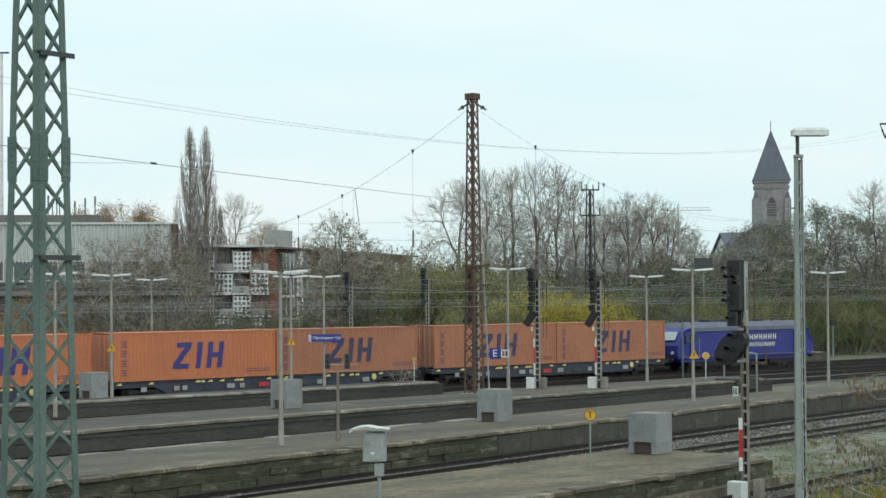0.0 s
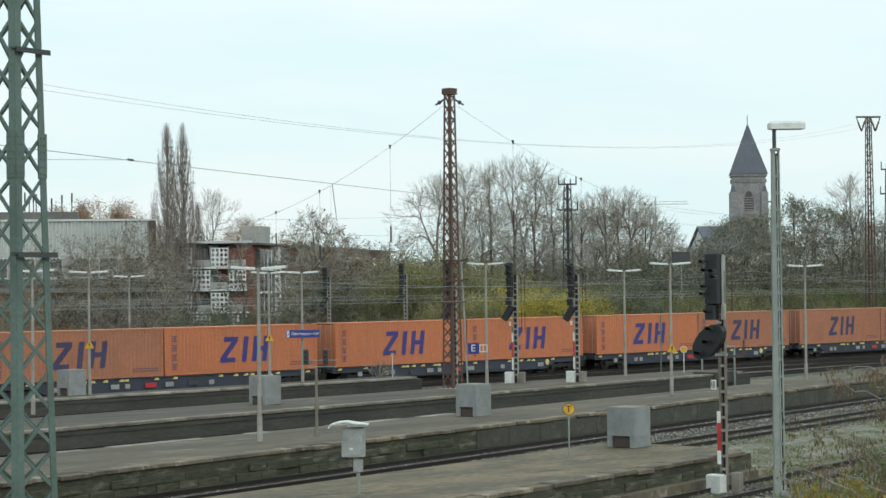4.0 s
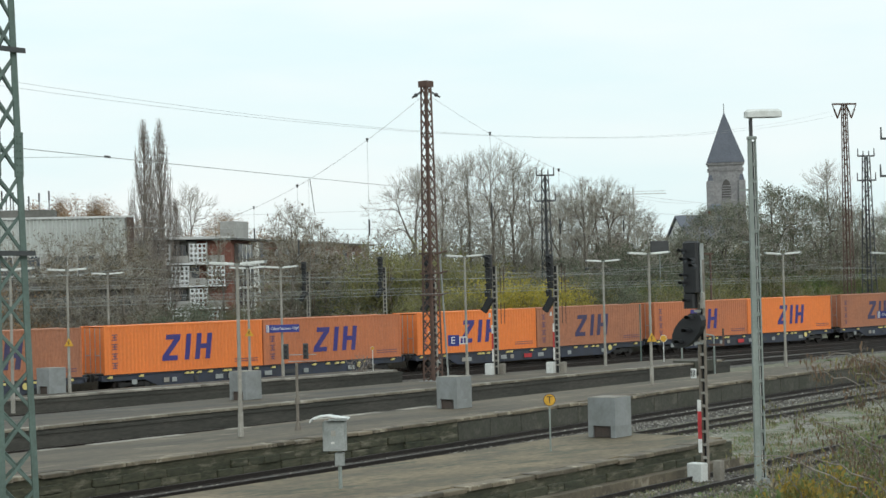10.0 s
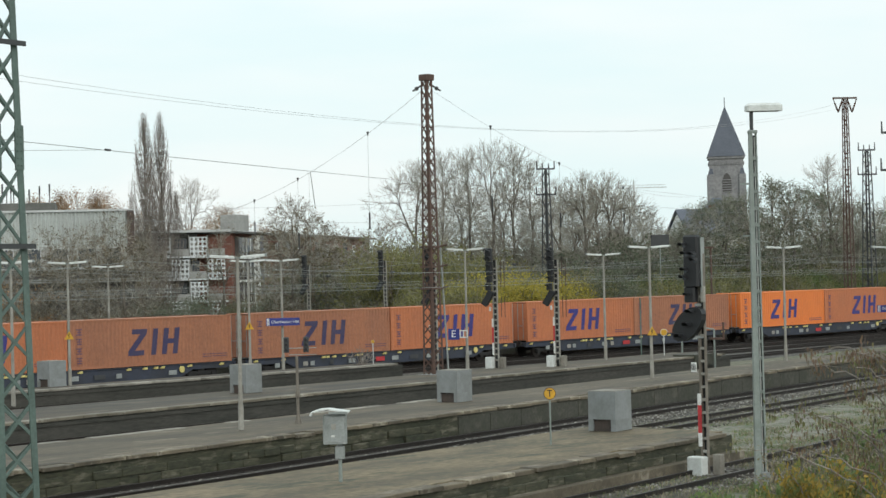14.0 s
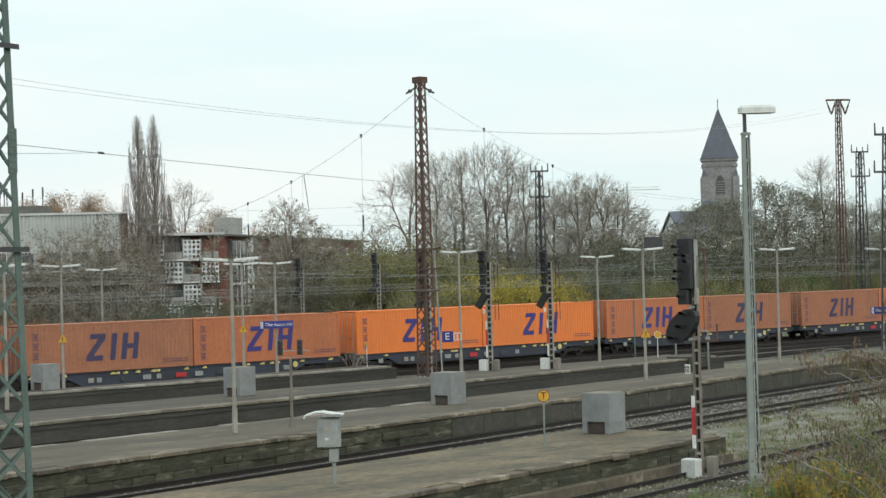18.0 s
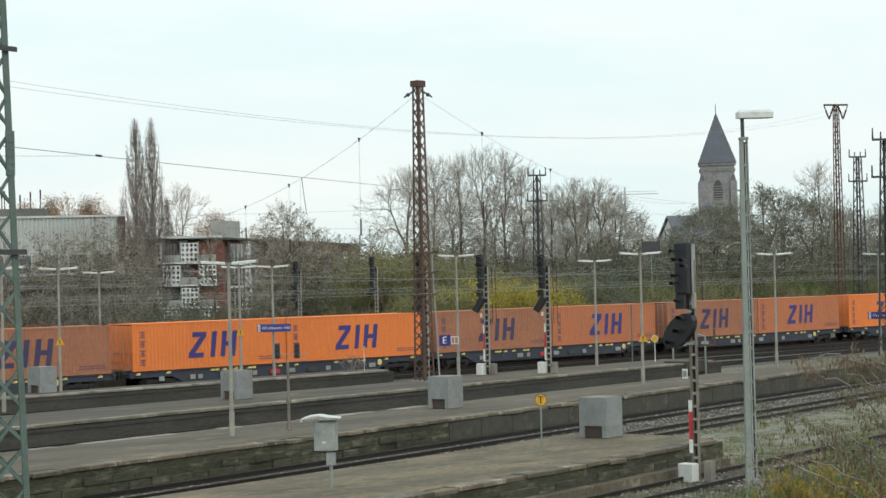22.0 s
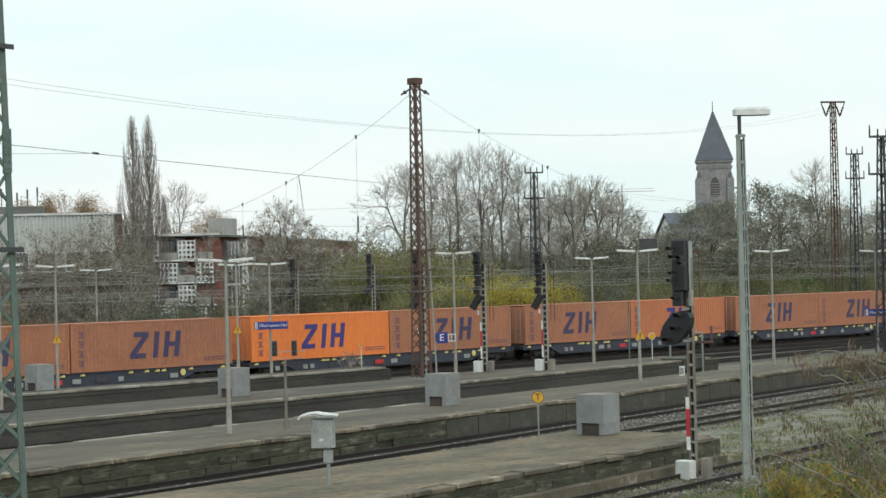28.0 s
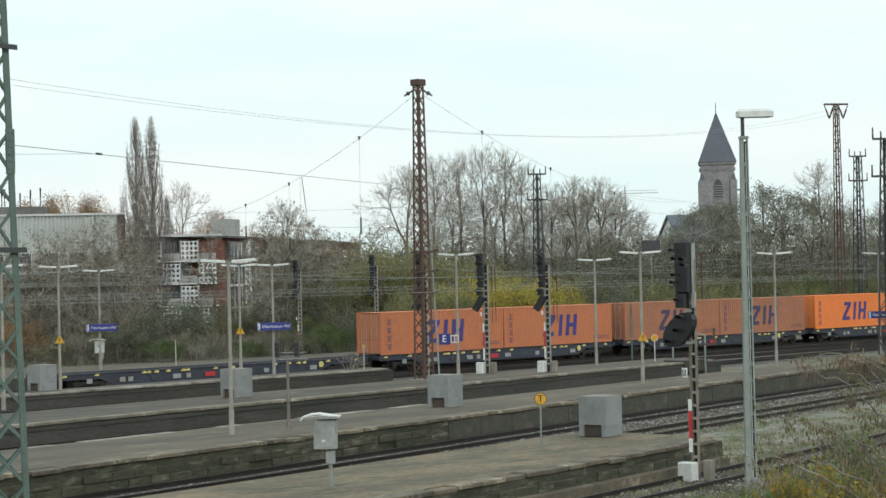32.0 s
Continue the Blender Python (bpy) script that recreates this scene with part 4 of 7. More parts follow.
def concrete_box(x, y, yaw, label="weathered concrete box with a cut-out foot"):
    """A cast block, 1.0 by 1.25 m, with a low opening in its end."""
    t = thing("concrete_box", label, "concrete box", "concrete boxes on the platforms", pose(x, y, ZP, 0, 0, yaw))
    h, lx, ly = 1.36, 1.12, 1.06
    part("body", Geo().box((lx / 2, ly / 2, h / 2 + 0.2), (lx, ly, h - 0.4)), CONCRETE, t)
    part("cover", Geo().slab((lx / 2, ly / 2, h + 0.006), (lx - 0.02, ly - 0.02, 0.02), 0.008), COPING_PALE, t)
    part("foot", Geo().box((lx / 2, 0.09, 0.2), (lx, 0.18, 0.4)), CONCRETE, t)
    part("foot", Geo().box((lx / 2, ly - 0.09, 0.2), (lx, 0.18, 0.4)), CONCRETE, t)
    part("back", Geo().box((lx - 0.15, ly / 2, 0.2), (0.3, ly - 0.36, 0.395)), CONCRETE, t)
    part("grille", Geo().box((0.10, ly / 2, 0.2), (0.02, ly - 0.36, 0.392)), BROWN_PLATE, t, "rusty brown plate closing the opening")
    return t


for k, (x, y, yaw) in enumerate(((52.04, 43.05, 10), (60.65, 58.87, 9), (61.1, 73.42, 7), (60.35, 88.74, 4))):
    concrete_box(x, y, yaw)
part("box_body", Geo().box((0, 0, 0.2), (2.6, 1.6, 0.7)), WALL_NEW, thing("low_concrete_block", "low dark concrete block at the platform end", "concrete block", "", pose(99.2, 75.5, ZP - 0.45, 0, 0, 6)))


def cabinet(x, y, yaw, paint, label):
    t = thing("control_cabinet", label, "cabinet", "control cabinets", pose(x, y, ZP, 0, 0, yaw))
    part("post", Geo().tube((0, 0, 0), (0, 0, 1.05), 0.05, n=8), POST_GREY, t)
    part("collar", Geo().slab((0.0, 0, 0.80), (0.25, 0.2, 0.34), 0.02), GREY_STEEL, t)
    b = part("body", Geo().slab((-0.12, 0, 1.425), (0.62, 0.36, 0.79), 0.03), paint, t)
    part("door_panel", Geo().slab((-0.12, -0.185, 1.425), (0.52, 0.02, 0.68), 0.008), paint, b)
    part("label_plate", Geo().box((-0.14, -0.20, 1.5), (0.12, 0.012, 0.15)), LAMP_POST, b)
    part("lock", Geo().box((-0.16, -0.205, 1.25), (0.09, 0.012, 0.05)), WHITE_PAINT, b)
    roof = [(-0.74, 1.80), (-0.70, 1.87), (-0.50, 1.93), (-0.28, 1.955), (0.02, 1.90), (0.28, 1.87), (0.28, 1.90), (0.02, 1.935), (-0.28, 1.985), (-0.52, 1.965), (-0.73, 1.90), (-0.78, 1.81)]
    part("lid", Geo().extrude([(x, -0.30, z) for x, z in roof], (0, 0.6, 0)), LAMP_WHITE, t, "pale bent sheet lid")
    part("lid_edge", Geo().box((0.0, -0.305, 1.875), (0.5, 0.02, 0.06)), GREY_STEEL, t)
    return t


cabinet(35.89, 39.27, -48, GREY_STEEL, "grey control cabinet with a sloping lid on a post")
cabinet(78.77, 108.6, -45, LAMP_WHITE, "white control cabinet with a lid on the far platform")


def twin_light_frame():
    """Two small light signals on a frame carried by a post."""
    t = thing("small_light_signal", "weathered post with two small dark light signals", "signal", "", pose(49.25, 56.17, ZP, 0, 0, -45))
    part("post", Geo().tube((0, 0, 0), (0, 0, 2.55), 0.055, n=8), POST_BROWN, t)
    part("collar", Geo().tube((0, 0, 1.0), (0, 0, 1.25), 0.10, n=8), POST_BROWN, t)
    for a in (-0.12, 0.12):
        part("stay", Geo().tube((a, 0, 0), (0, 0, 0.5), 0.02, n=5), POST_BROWN, t)
    for z in (2.6, 2.85):
        part("crossbar", Geo().tube((-0.3, 0, z), (0.75, 0, z), 0.018, n=5), GREY_STEEL, t)
    for x in (-0.38, 0.36):
        h = part("lamp_head", Geo().slab((x, 0, 2.98), (0.2, 0.16, 0.58), 0.02), SIGNAL_GREY, t)
        for z in (2.8, 2.98, 3.16):
            part("lens_hood", Geo().tube((x, -0.08, z), (x, -0.17, z), 0.06, n=8), BLACK_PAINT, h)
    return t


twin_light_frame()


def hooded(g, x, y, z, r, length):
    """A lens hood, open below: a half ring of plates."""
    n = 7
    pts = []
    for i in range(n + 1):
        a = math.pi * i / n
        for d in (0.0, length * (0.55 + 0.45 * math.sin(a))):
            pts.append((x + r * math.cos(a), y - d, z + r * math.sin(a)))
    g.add(pts, [(2 * i, 2 * i + 1, 2 * i + 3, 2 * i + 2) for i in range(n)])
    return g


def main_signal(x, y, z0, scale, label, yaw, tall, boxed=True):
    """A German light signal: upper head, small head, tilted lower head, slotted post with marker board and foot box."""
    t = thing("light_signal", label, "signal", "light signals", pose(x, y, z0, 0, 0, yaw))
    s = scale
    H = tall
    part("post_channel", Geo().box((-0.07 * s, 0.0, H * 0.46), (0.09 * s, 0.12 * s, H * 0.92)), POST_BROWN, t)
    part("post_channel", Geo().box((0.11 * s, 0.0, H * 0.46), (0.03 * s, 0.12 * s, H * 0.92)), POST_BROWN, t)
    part("post_web", Geo().box((0.035 * s, 0.03 * s, H * 0.46), (0.14 * s, 0.02 * s, H * 0.92)), BLACK_PAINT, t)
    k = int(H * 0.86 / (0.40 * s))
    for i in range(k):
        part("post_tie", Geo().box((0.035 * s, -0.04 * s, 0.4 * s + i * 0.40 * s), (0.135 * s, 0.08 * s, 0.08 * s)), LAMP_POST, t)
    # upper head
    hx = -0.19 * s
    top = part("signal_head", Geo().slab((hx, -0.16, H - 0.82 * s), (0.56 * s, 0.28 * s, 1.60 * s), 0.06 * s), BLACK_PAINT, t)
    part("head_edge", Geo().box((hx + 0.30 * s, -0.05, H - 0.95 * s), (0.025 * s, 0.2 * s, 1.7 * s)), GREY_STEEL, top)
    for dx, dz in ((-0.2, 0.35), (-0.12, 0.62), (0.16, 0.64), (0.2, 0.82), (-0.16, 1.12), (-0.2, 1.36)):
        lens = part("lens_hood", hooded(Geo(), hx + dx * s, -0.16 - 0.15 * s, H - dz * s, 0.10 * s, 0.30 * s), BLACK_PAINT, top)
        part("lens", Geo().tube((hx + dx * s, -0.16 - 0.15 * s, H - dz * s), (hx + dx * s, -0.165 - 0.16 * s, H - dz * s), 0.075 * s, n=12), WINDOW, lens)
    small = part("small_head", Geo().slab((hx - 0.08 * s, -0.16, H - 1.87 * s), (0.40 * s, 0.26 * s, 0.50 * s), 0.05 * s), BLACK_PAINT, t)
    part("lens_hood", hooded(Geo(), hx - 0.1 * s, -0.16 - 0.14 * s, H - 1.9 * s, 0.09 * s, 0.26 * s), BLACK_PAINT, small)
    part("indicator", Geo().slab((0.10 * s, -0.06, H - 1.87 * s), (0.14 * s, 0.12 * s, 0.50 * s), 0.02 * s), LAMP_POST, small)
    # lower head: a hexagon leaning over
    low = Geo()
    rot = Matrix.Rotation(radians(47), 3, "Y")
    ring = []
    for k in range(16):
        q = rot @ Vector((0.39 * s * math.cos(k * 0.3927), 0, 0.68 * s * math.sin(k * 0.3927)))
        ring.append((hx - 0.16 * s + q.x, -0.32 * s, H - 2.80 * s + q.z))
    low.extrude(ring, (0, 0.26 * s, 0))
    lh = part("lower_head", low, BLACK_PAINT, t)
    for dx, dz in ((0.22, 0.36), (-0.2, -0.4), (0.1, -0.05)):
        part("lens_hood", hooded(Geo(), hx - 0.18 * s + dx * s, -0.32 * s, H - 2.80 * s + dz * s, 0.12 * s, 0.34 * s), BLACK_PAINT, lh)
    part("bracket", Geo().beam((hx, -0.1, H - 2.2 * s), (0, 0, H - 2.2 * s), 0.08 * s).beam((hx, -0.1, H - 3.2 * s), (0.1 * s, 0, H - 3.2 * s), 0.08 * s), GREY_STEEL, t)
    part("lamp_step", Geo().box((0.55 * s, 0, H - 3.25 * s), (0.5 * s, 0.1 * s, 0.06 * s)).box((0.78 * s, 0, H - 3.0 * s), (0.04, 0.05, 0.5 * s)), RUST_STEEL, t)
    # marker board: white, red, white
    for a, b, m in ((0.95, 1.37, WHITE_PAINT), (1.37, 2.23, RED_PAINT), (2.23, 2.59, WHITE_PAINT)):
        part("marker_board", Geo().box((-0.10 * s, -0.10 * s, (a + b) / 2 * s), (0.13 * s, 0.02, (b - a) * s)), m, t)
    pl = part("number_plate", Geo().slab((-0.28 * s, -0.09, 3.41 * s), (0.2 * s, 0.03, 0.30 * s), 0.01), WHITE_PAINT, t)
    for k2 in range(3):
        part("writing_bar", Geo().box((-0.28 * s + (k2 - 1) * 0.055 * s, -0.11, 3.41 * s), (0.022 * s, 0.012, 0.20 * s)), BLACK_PAINT, pl)
    if boxed:
        part("foot_box", Geo().slab((-0.10 * s, -0.30, 0.32 * s), (0.56 * s, 0.36 * s, 0.66 * s), 0.03), LAMP_WHITE, t)
        part("foot_block", Geo().slab((0.42 * s, 0.1, 0.35 * s), (0.28 * s, 0.26 * s, 0.72 * s), 0.02), COPING_PALE, t)
    return t


main_signal(49.56, 37.42, BED, 1.0, "large black light signal on a slotted post with red-white board", -86, 7.55)


def small_signal(x, y, z0, top, label, foot=True):
    """A slimmer signal on a ladder-like lattice post."""
    t = thing("light_signal", label, "signal", "light signals", pose(x, y, z0, 0, 0, -72))
    H = top - z0
    for o in (-0.13, 0.13):
        part("post_leg", Geo().box((o, 0, H * 0.45), (0.05, 0.12, H * 0.9)), LAMP_POST, t)
    part("post_web", Geo().box((0, 0.04, H * 0.45), (0.2, 0.02, H * 0.9)), BLACK_PAINT, t)
    for i in range(int(H * 0.85 / 0.33)):
        part("post_tie", Geo().box((0, 0, 0.45 + i * 0.33), (0.2, 0.07, 0.10)), LAMP_POST, t)
    head = part("signal_head", Geo().slab((-0.27, -0.18, H - 0.36), (0.42, 0.26, 0.74), 0.05).slab((-0.25, -0.18, H - 1.15), (0.38, 0.26, 0.82), 0.05).slab((-0.25, -0.18, H - 1.78), (0.34, 0.24, 0.40), 0.05).slab((-0.33, -0.18, H - 2.22), (0.34, 0.24, 0.42), 0.05), BLACK_PAINT, t)
    for dx, dz in ((-0.36, 0.15), (-0.2, 0.2), (-0.2, 0.55), (-0.36, 0.65), (-0.25, 1.0), (-0.25, 1.35), (-0.27, 1.75), (-0.37, 2.2)):
        part("lens_hood", hooded(Geo(), dx, -0.33, H - dz, 0.1, 0.28), BLACK_PAINT, head)
    rot = Matrix.Rotation(radians(33), 3, "Y")
    part("lower_head", Geo().box((-0.36, -0.22, H - 2.88), (0.36, 0.24, 0.92), rot), BLACK_PAINT, t)
    for sx in (0.36, 0.58):
        part("ladder_rail", Geo().box((sx, 0.05, H - 1.5), (0.03, 0.04, 1.5)), RUST_STEEL, t)
        part("ladder_rail", Geo().box((sx, 0.05, H - 3.4), (0.03, 0.04, 1.2)), RUST_STEEL, t)
    part("number_plate", Geo().box((-0.3, -0.1, 3.4), (0.12, 0.02, 0.24)), WHITE_PAINT, t)
    part("marker_board", Geo().box((-0.16, -0.09, 1.9), (0.1, 0.02, 0.9)), RED_PAINT, t)
    part("marker_board", Geo().box((-0.16, -0.09, 1.1), (0.1, 0.02, 0.7)), WHITE_PAINT, t)
    part("marker_board", Geo().box((-0.16, -0.09, 2.6), (0.1, 0.02, 0.5)), WHITE_PAINT, t)
    if foot:
        part("foot_box", Geo().slab((-0.33, -0.22, 0.3), (0.44, 0.42, 0.66), 0.03), LAMP_WHITE, t)
        part("foot_block", Geo().slab((0.32, 0.12, 0.3), (0.30, 0.36, 0.62), 0.03), COPING_PALE, t)
    return t


small_signal(82.4, 81.65, BED, 7.75, "black light signal on a ladder-like post beside the mast")
small_signal(83.6, 77.9, ZP, 7.66, "black light signal on a ladder-like post with white foot box")
small_signal(86.1, 75.4, ZP, 7.6, "black light signal on a ladder-like post with white foot box")
small_signal(111.2, 125.1, BED, 8.1, "dark light signal standing before the bushes", False)
small_signal(112.0, 116.6, BED, 8.3, "dark light signal beyond the far platform", False)
small_lamp = thing("small_signal_lamp", "small dark signal lamp on a thin post", "signal", "", pose(157.5, 108.5, BED, 0, 0, -45))
part("post", Geo().tube((0, 0, 0), (0, 0, 3.4), 0.06, n=8), POST_GREY, small_lamp)
part("lamp", Geo().slab((0, 0, 3.5), (0.5, 0.4, 0.6), 0.05), BLACK_PAINT, small_lamp)
for x, y, h, lab in ((102.37, 78.93, 1.8, "short bent grey pipe post on the platform"), (99.9, 74.5, 1.6, "short grey pipe post at the platform end")):
    t = thing("pipe_post", lab, "post", "", pose(x, y, BED, 0, 0, -45))
    h += 1.0
    part("pipe", Geo().tube((0, 0, 0), (0, 0, h), 0.06, n=8).tube((0, 0, h), (-0.5, 0, h + 0.1), 0.05, n=8), POST_GREY, t)
t = thing("thin_pole", "thin dark green pole beside the platform", "pole", "", pose(101.6, 81.7, BED, 0, 0, 0))
part("pole", Geo().tube((0, 0, 0), (0, 0, 4.6), 0.045, n=8), GREEN_STEEL, t)
t = thing("thin_pole", "slim grey pole beyond the far platform", "pole", "", pose(129.7, 139.6, BED, 0, 0, 0))
part("pole", Geo().tube((0, 0, 0), (0, 0, 6.9), 0.09, 0.06, n=8), POST_GREY, t)


def tall_lamp():
    """The tall slotted lamp mast with one long lantern."""
    t = thing("yard_lamp", "tall grey-green slotted steel lamp mast with a long white lantern", "lamp post", "", pose(47.0, 33.5, BED, 0, 0, -44))
    H = 11.0 - BED - 0.85
    for o, w0, w1 in ((-0.085, 0.19, 0.10), (0.125, 0.05, 0.035)):
        g = Geo()
        g.add([(o * (0.75 if z else 1) + sx * (w1 if z else w0) / 2, sy * (0.09 if z else 0.12), z * H) for z in (0, 1) for sx, sy in ((-1, -1), (1, -1), (1, 1), (-1, 1))], [(0, 1, 5, 4), (1, 2, 6, 5), (2, 3, 7, 6), (3, 0, 4, 7), (4, 5, 6, 7)])
        part("mast_channel", g, POST_GREY, t)
    for i in range(20):
        part("tie_plate", Geo().box((0.045 + 0.01 * (i < 10), 0, 0.5 + i * 0.48), (0.15, 0.16, 0.10)), POST_GREY, t)
    part("mast_web", Geo().box((0.05, 0.07, H * 0.5), (0.14, 0.02, H * 0.98)), SIGNAL_GREY, t)
    part("inner_rail", Geo().box((0.05, -0.02, H * 0.5), (0.026, 0.03, H * 0.97)), LAMP_WHITE, t)
    part("head_plate", Geo().slab((0.0, 0, H), (0.26, 0.26, 0.08), 0.02), POST_GREY, t)
    part("neck", Geo().tube((-0.02, 0, H), (-0.02, 0, H + 0.6), 0.055, n=8), SIGNAL_GREY, t)
    lamp = part("lantern", Geo().slab((0.34, 0, H + 0.70), (1.06, 0.36, 0.23), 0.07), LAMP_WHITE, t)
    part("diffuser", Geo().slab((0.34, 0, H + 0.59), (0.86, 0.26, 0.04), 0.01), GREY_STEEL, lamp)
    part("arm", Geo().beam((-0.1, 0, H - 1.5), (-0.4, 0, H - 1.5), 0.05).beam((-0.1, 0, H - 3.0), (-0.35, 0, H - 3.0), 0.05), POST_GREY, t)
    part("stub", Geo().slab((0.12, -0.1, 0.3), (0.3, 0.3, 0.6), 0.03), CONCRETE, t)
    return t


tall_lamp()
t = thing("dark_board", "dark grey board on a pole before the trees", "board", "", pose(150.0, 118.0, BED, 0, 0, -50))
part("pole", Geo().tube((0, 0, 0), (0, 0, 9.6), 0.06, n=8), POST_GREY, t)
part("panel", Geo().slab((0, -0.08, 9.1), (1.75, 0.08, 1.2), 0.02), SIGNAL_GREY, t)
t = thing("rusty_post", "thin rusty post with a short arm beyond the train", "post", "", pose(140.6, 105.0, ZP, 0, 0, -45))
part("pole", Geo().tube((0, 0, 0), (0, 0, 7.2), 0.09, n=8), RUST_STEEL, t)
part("arm", Geo().box((-0.25, 0, 7.2), (1.1, 0.1, 0.14)), RUST_STEEL, t)


# ---------------------------------------------------------------- buildings
BRICK = mat("red_brick", (0.21, 0.085, 0.06), 0.9, second=(0.15, 0.07, 0.055), size=1.0, fine=8, bump=0.3, detail=0.35)
RENDER_GREY = mat("grey_render", (0.36, 0.36, 0.34), 0.9, second=(0.24, 0.24, 0.22), size=3.0, fine=5)
SLAB_GREY = mat("weathered_slab", (0.17, 0.17, 0.155), 0.9, second=(0.10, 0.10, 0.09), size=2.5, fine=5)
# dark render; at the hall it stands in for the open floor's shade
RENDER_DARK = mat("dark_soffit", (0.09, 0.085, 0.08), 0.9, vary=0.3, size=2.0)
SHEET = mat("pale_metal_sheet", (0.50, 0.53, 0.51), 0.6, second=(0.40, 0.42, 0.40), size=4.0, fine=6, bump=0.05, detail=0.12)
BALCONY_WHITE = mat("white_balcony_panel", (0.72, 0.75, 0.76), 0.7, second=(0.55, 0.58, 0.58), size=1.5, fine=8)
ROOF_EDGE = mat("roof_edge_zinc", (0.55, 0.56, 0.55), 0.6, vary=0.25, size=2.0)
STONE = mat("church_sandstone", (0.255, 0.25, 0.25), 0.9, second=(0.17, 0.17, 0.175), size=2.0, fine=2, bump=0.3)
SLATE = mat("slate_roof", (0.095, 0.105, 0.13), 0.7, second=(0.07, 0.08, 0.10), size=4.0, fine=3)
BROWN_CLAD = mat("brown_cladding", (0.085, 0.06, 0.05), 0.8, vary=0.3, size=2.0)


def window(parent, x, y, z, w, h, frame=WHITE_PAINT, cross=1):
    """A window on a facade whose outside is -y: frame, pane, sill."""
    f = part("window", Geo().box((x, y + 0.02, z + h / 2 - 0.04), (w, 0.12, 0.08)).box((x, y + 0.02, z - h / 2 + 0.04), (w, 0.12, 0.08)).box((x - w / 2 + 0.04, y + 0.02, z), (0.08, 0.12, h - 0.16)).box((x + w / 2 - 0.04, y + 0.02, z), (0.08, 0.12, h - 0.16)), frame, parent)
    part("pane", Geo().box((x, y + 0.03, z), (w - 0.14, 0.04, h - 0.14)), WINDOW, f)
    for i in range(cross):
        part("mullion", Geo().box((x - w / 2 + w * (i + 1) / (cross + 1), y + 0.0, z), (0.06, 0.06, h - 0.14)), frame, f)
    part("sill", Geo().box((x, y - 0.06, z - h / 2 - 0.04), (w + 0.15, 0.2, 0.06)), frame, f)
    return f


def pierced_panel(w, h, nx, nz, bar):
    """A parapet of cast blocks with rounded openings: a grid with real holes."""
    g = Geo()
    th = 0.12
    cw, ch = w / nx, h / nz
    for i in range(nx):
        for j in range(nz):
            cx, cz = (i + 0.5) * cw, (j + 0.5) * ch
            outer = [(cx - cw / 2, cz - ch / 2), (cx, cz - ch / 2), (cx + cw / 2, cz - ch / 2), (cx + cw / 2, cz), (cx + cw / 2, cz + ch / 2), (cx, cz + ch / 2), (cx - cw / 2, cz + ch / 2), (cx - cw / 2, cz)]
            rx, rz = cw / 2 - bar, ch / 2 - bar
            inner = [(cx - rx * 0.72, cz - rz * 0.72), (cx, cz - rz), (cx + rx * 0.72, cz - rz * 0.72), (cx + rx, cz), (cx + rx * 0.72, cz + rz * 0.72), (cx, cz + rz), (cx - rx * 0.72, cz + rz * 0.72), (cx - rx, cz)]
            pts = [(a, 0, b) for a, b in outer] + [(a, 0, b) for a, b in inner] + [(a, th, b) for a, b in inner] + [(a, th, b) for a, b in outer]
            f = []
            for k in range(8):
                m = (k + 1) % 8
                f += [(k, m, 8 + m, 8 + k), (8 + k, 8 + m, 16 + m, 16 + k), (16 + k, 16 + m, 24 + m, 24 + k)]
            g.add(pts, f)
    return g


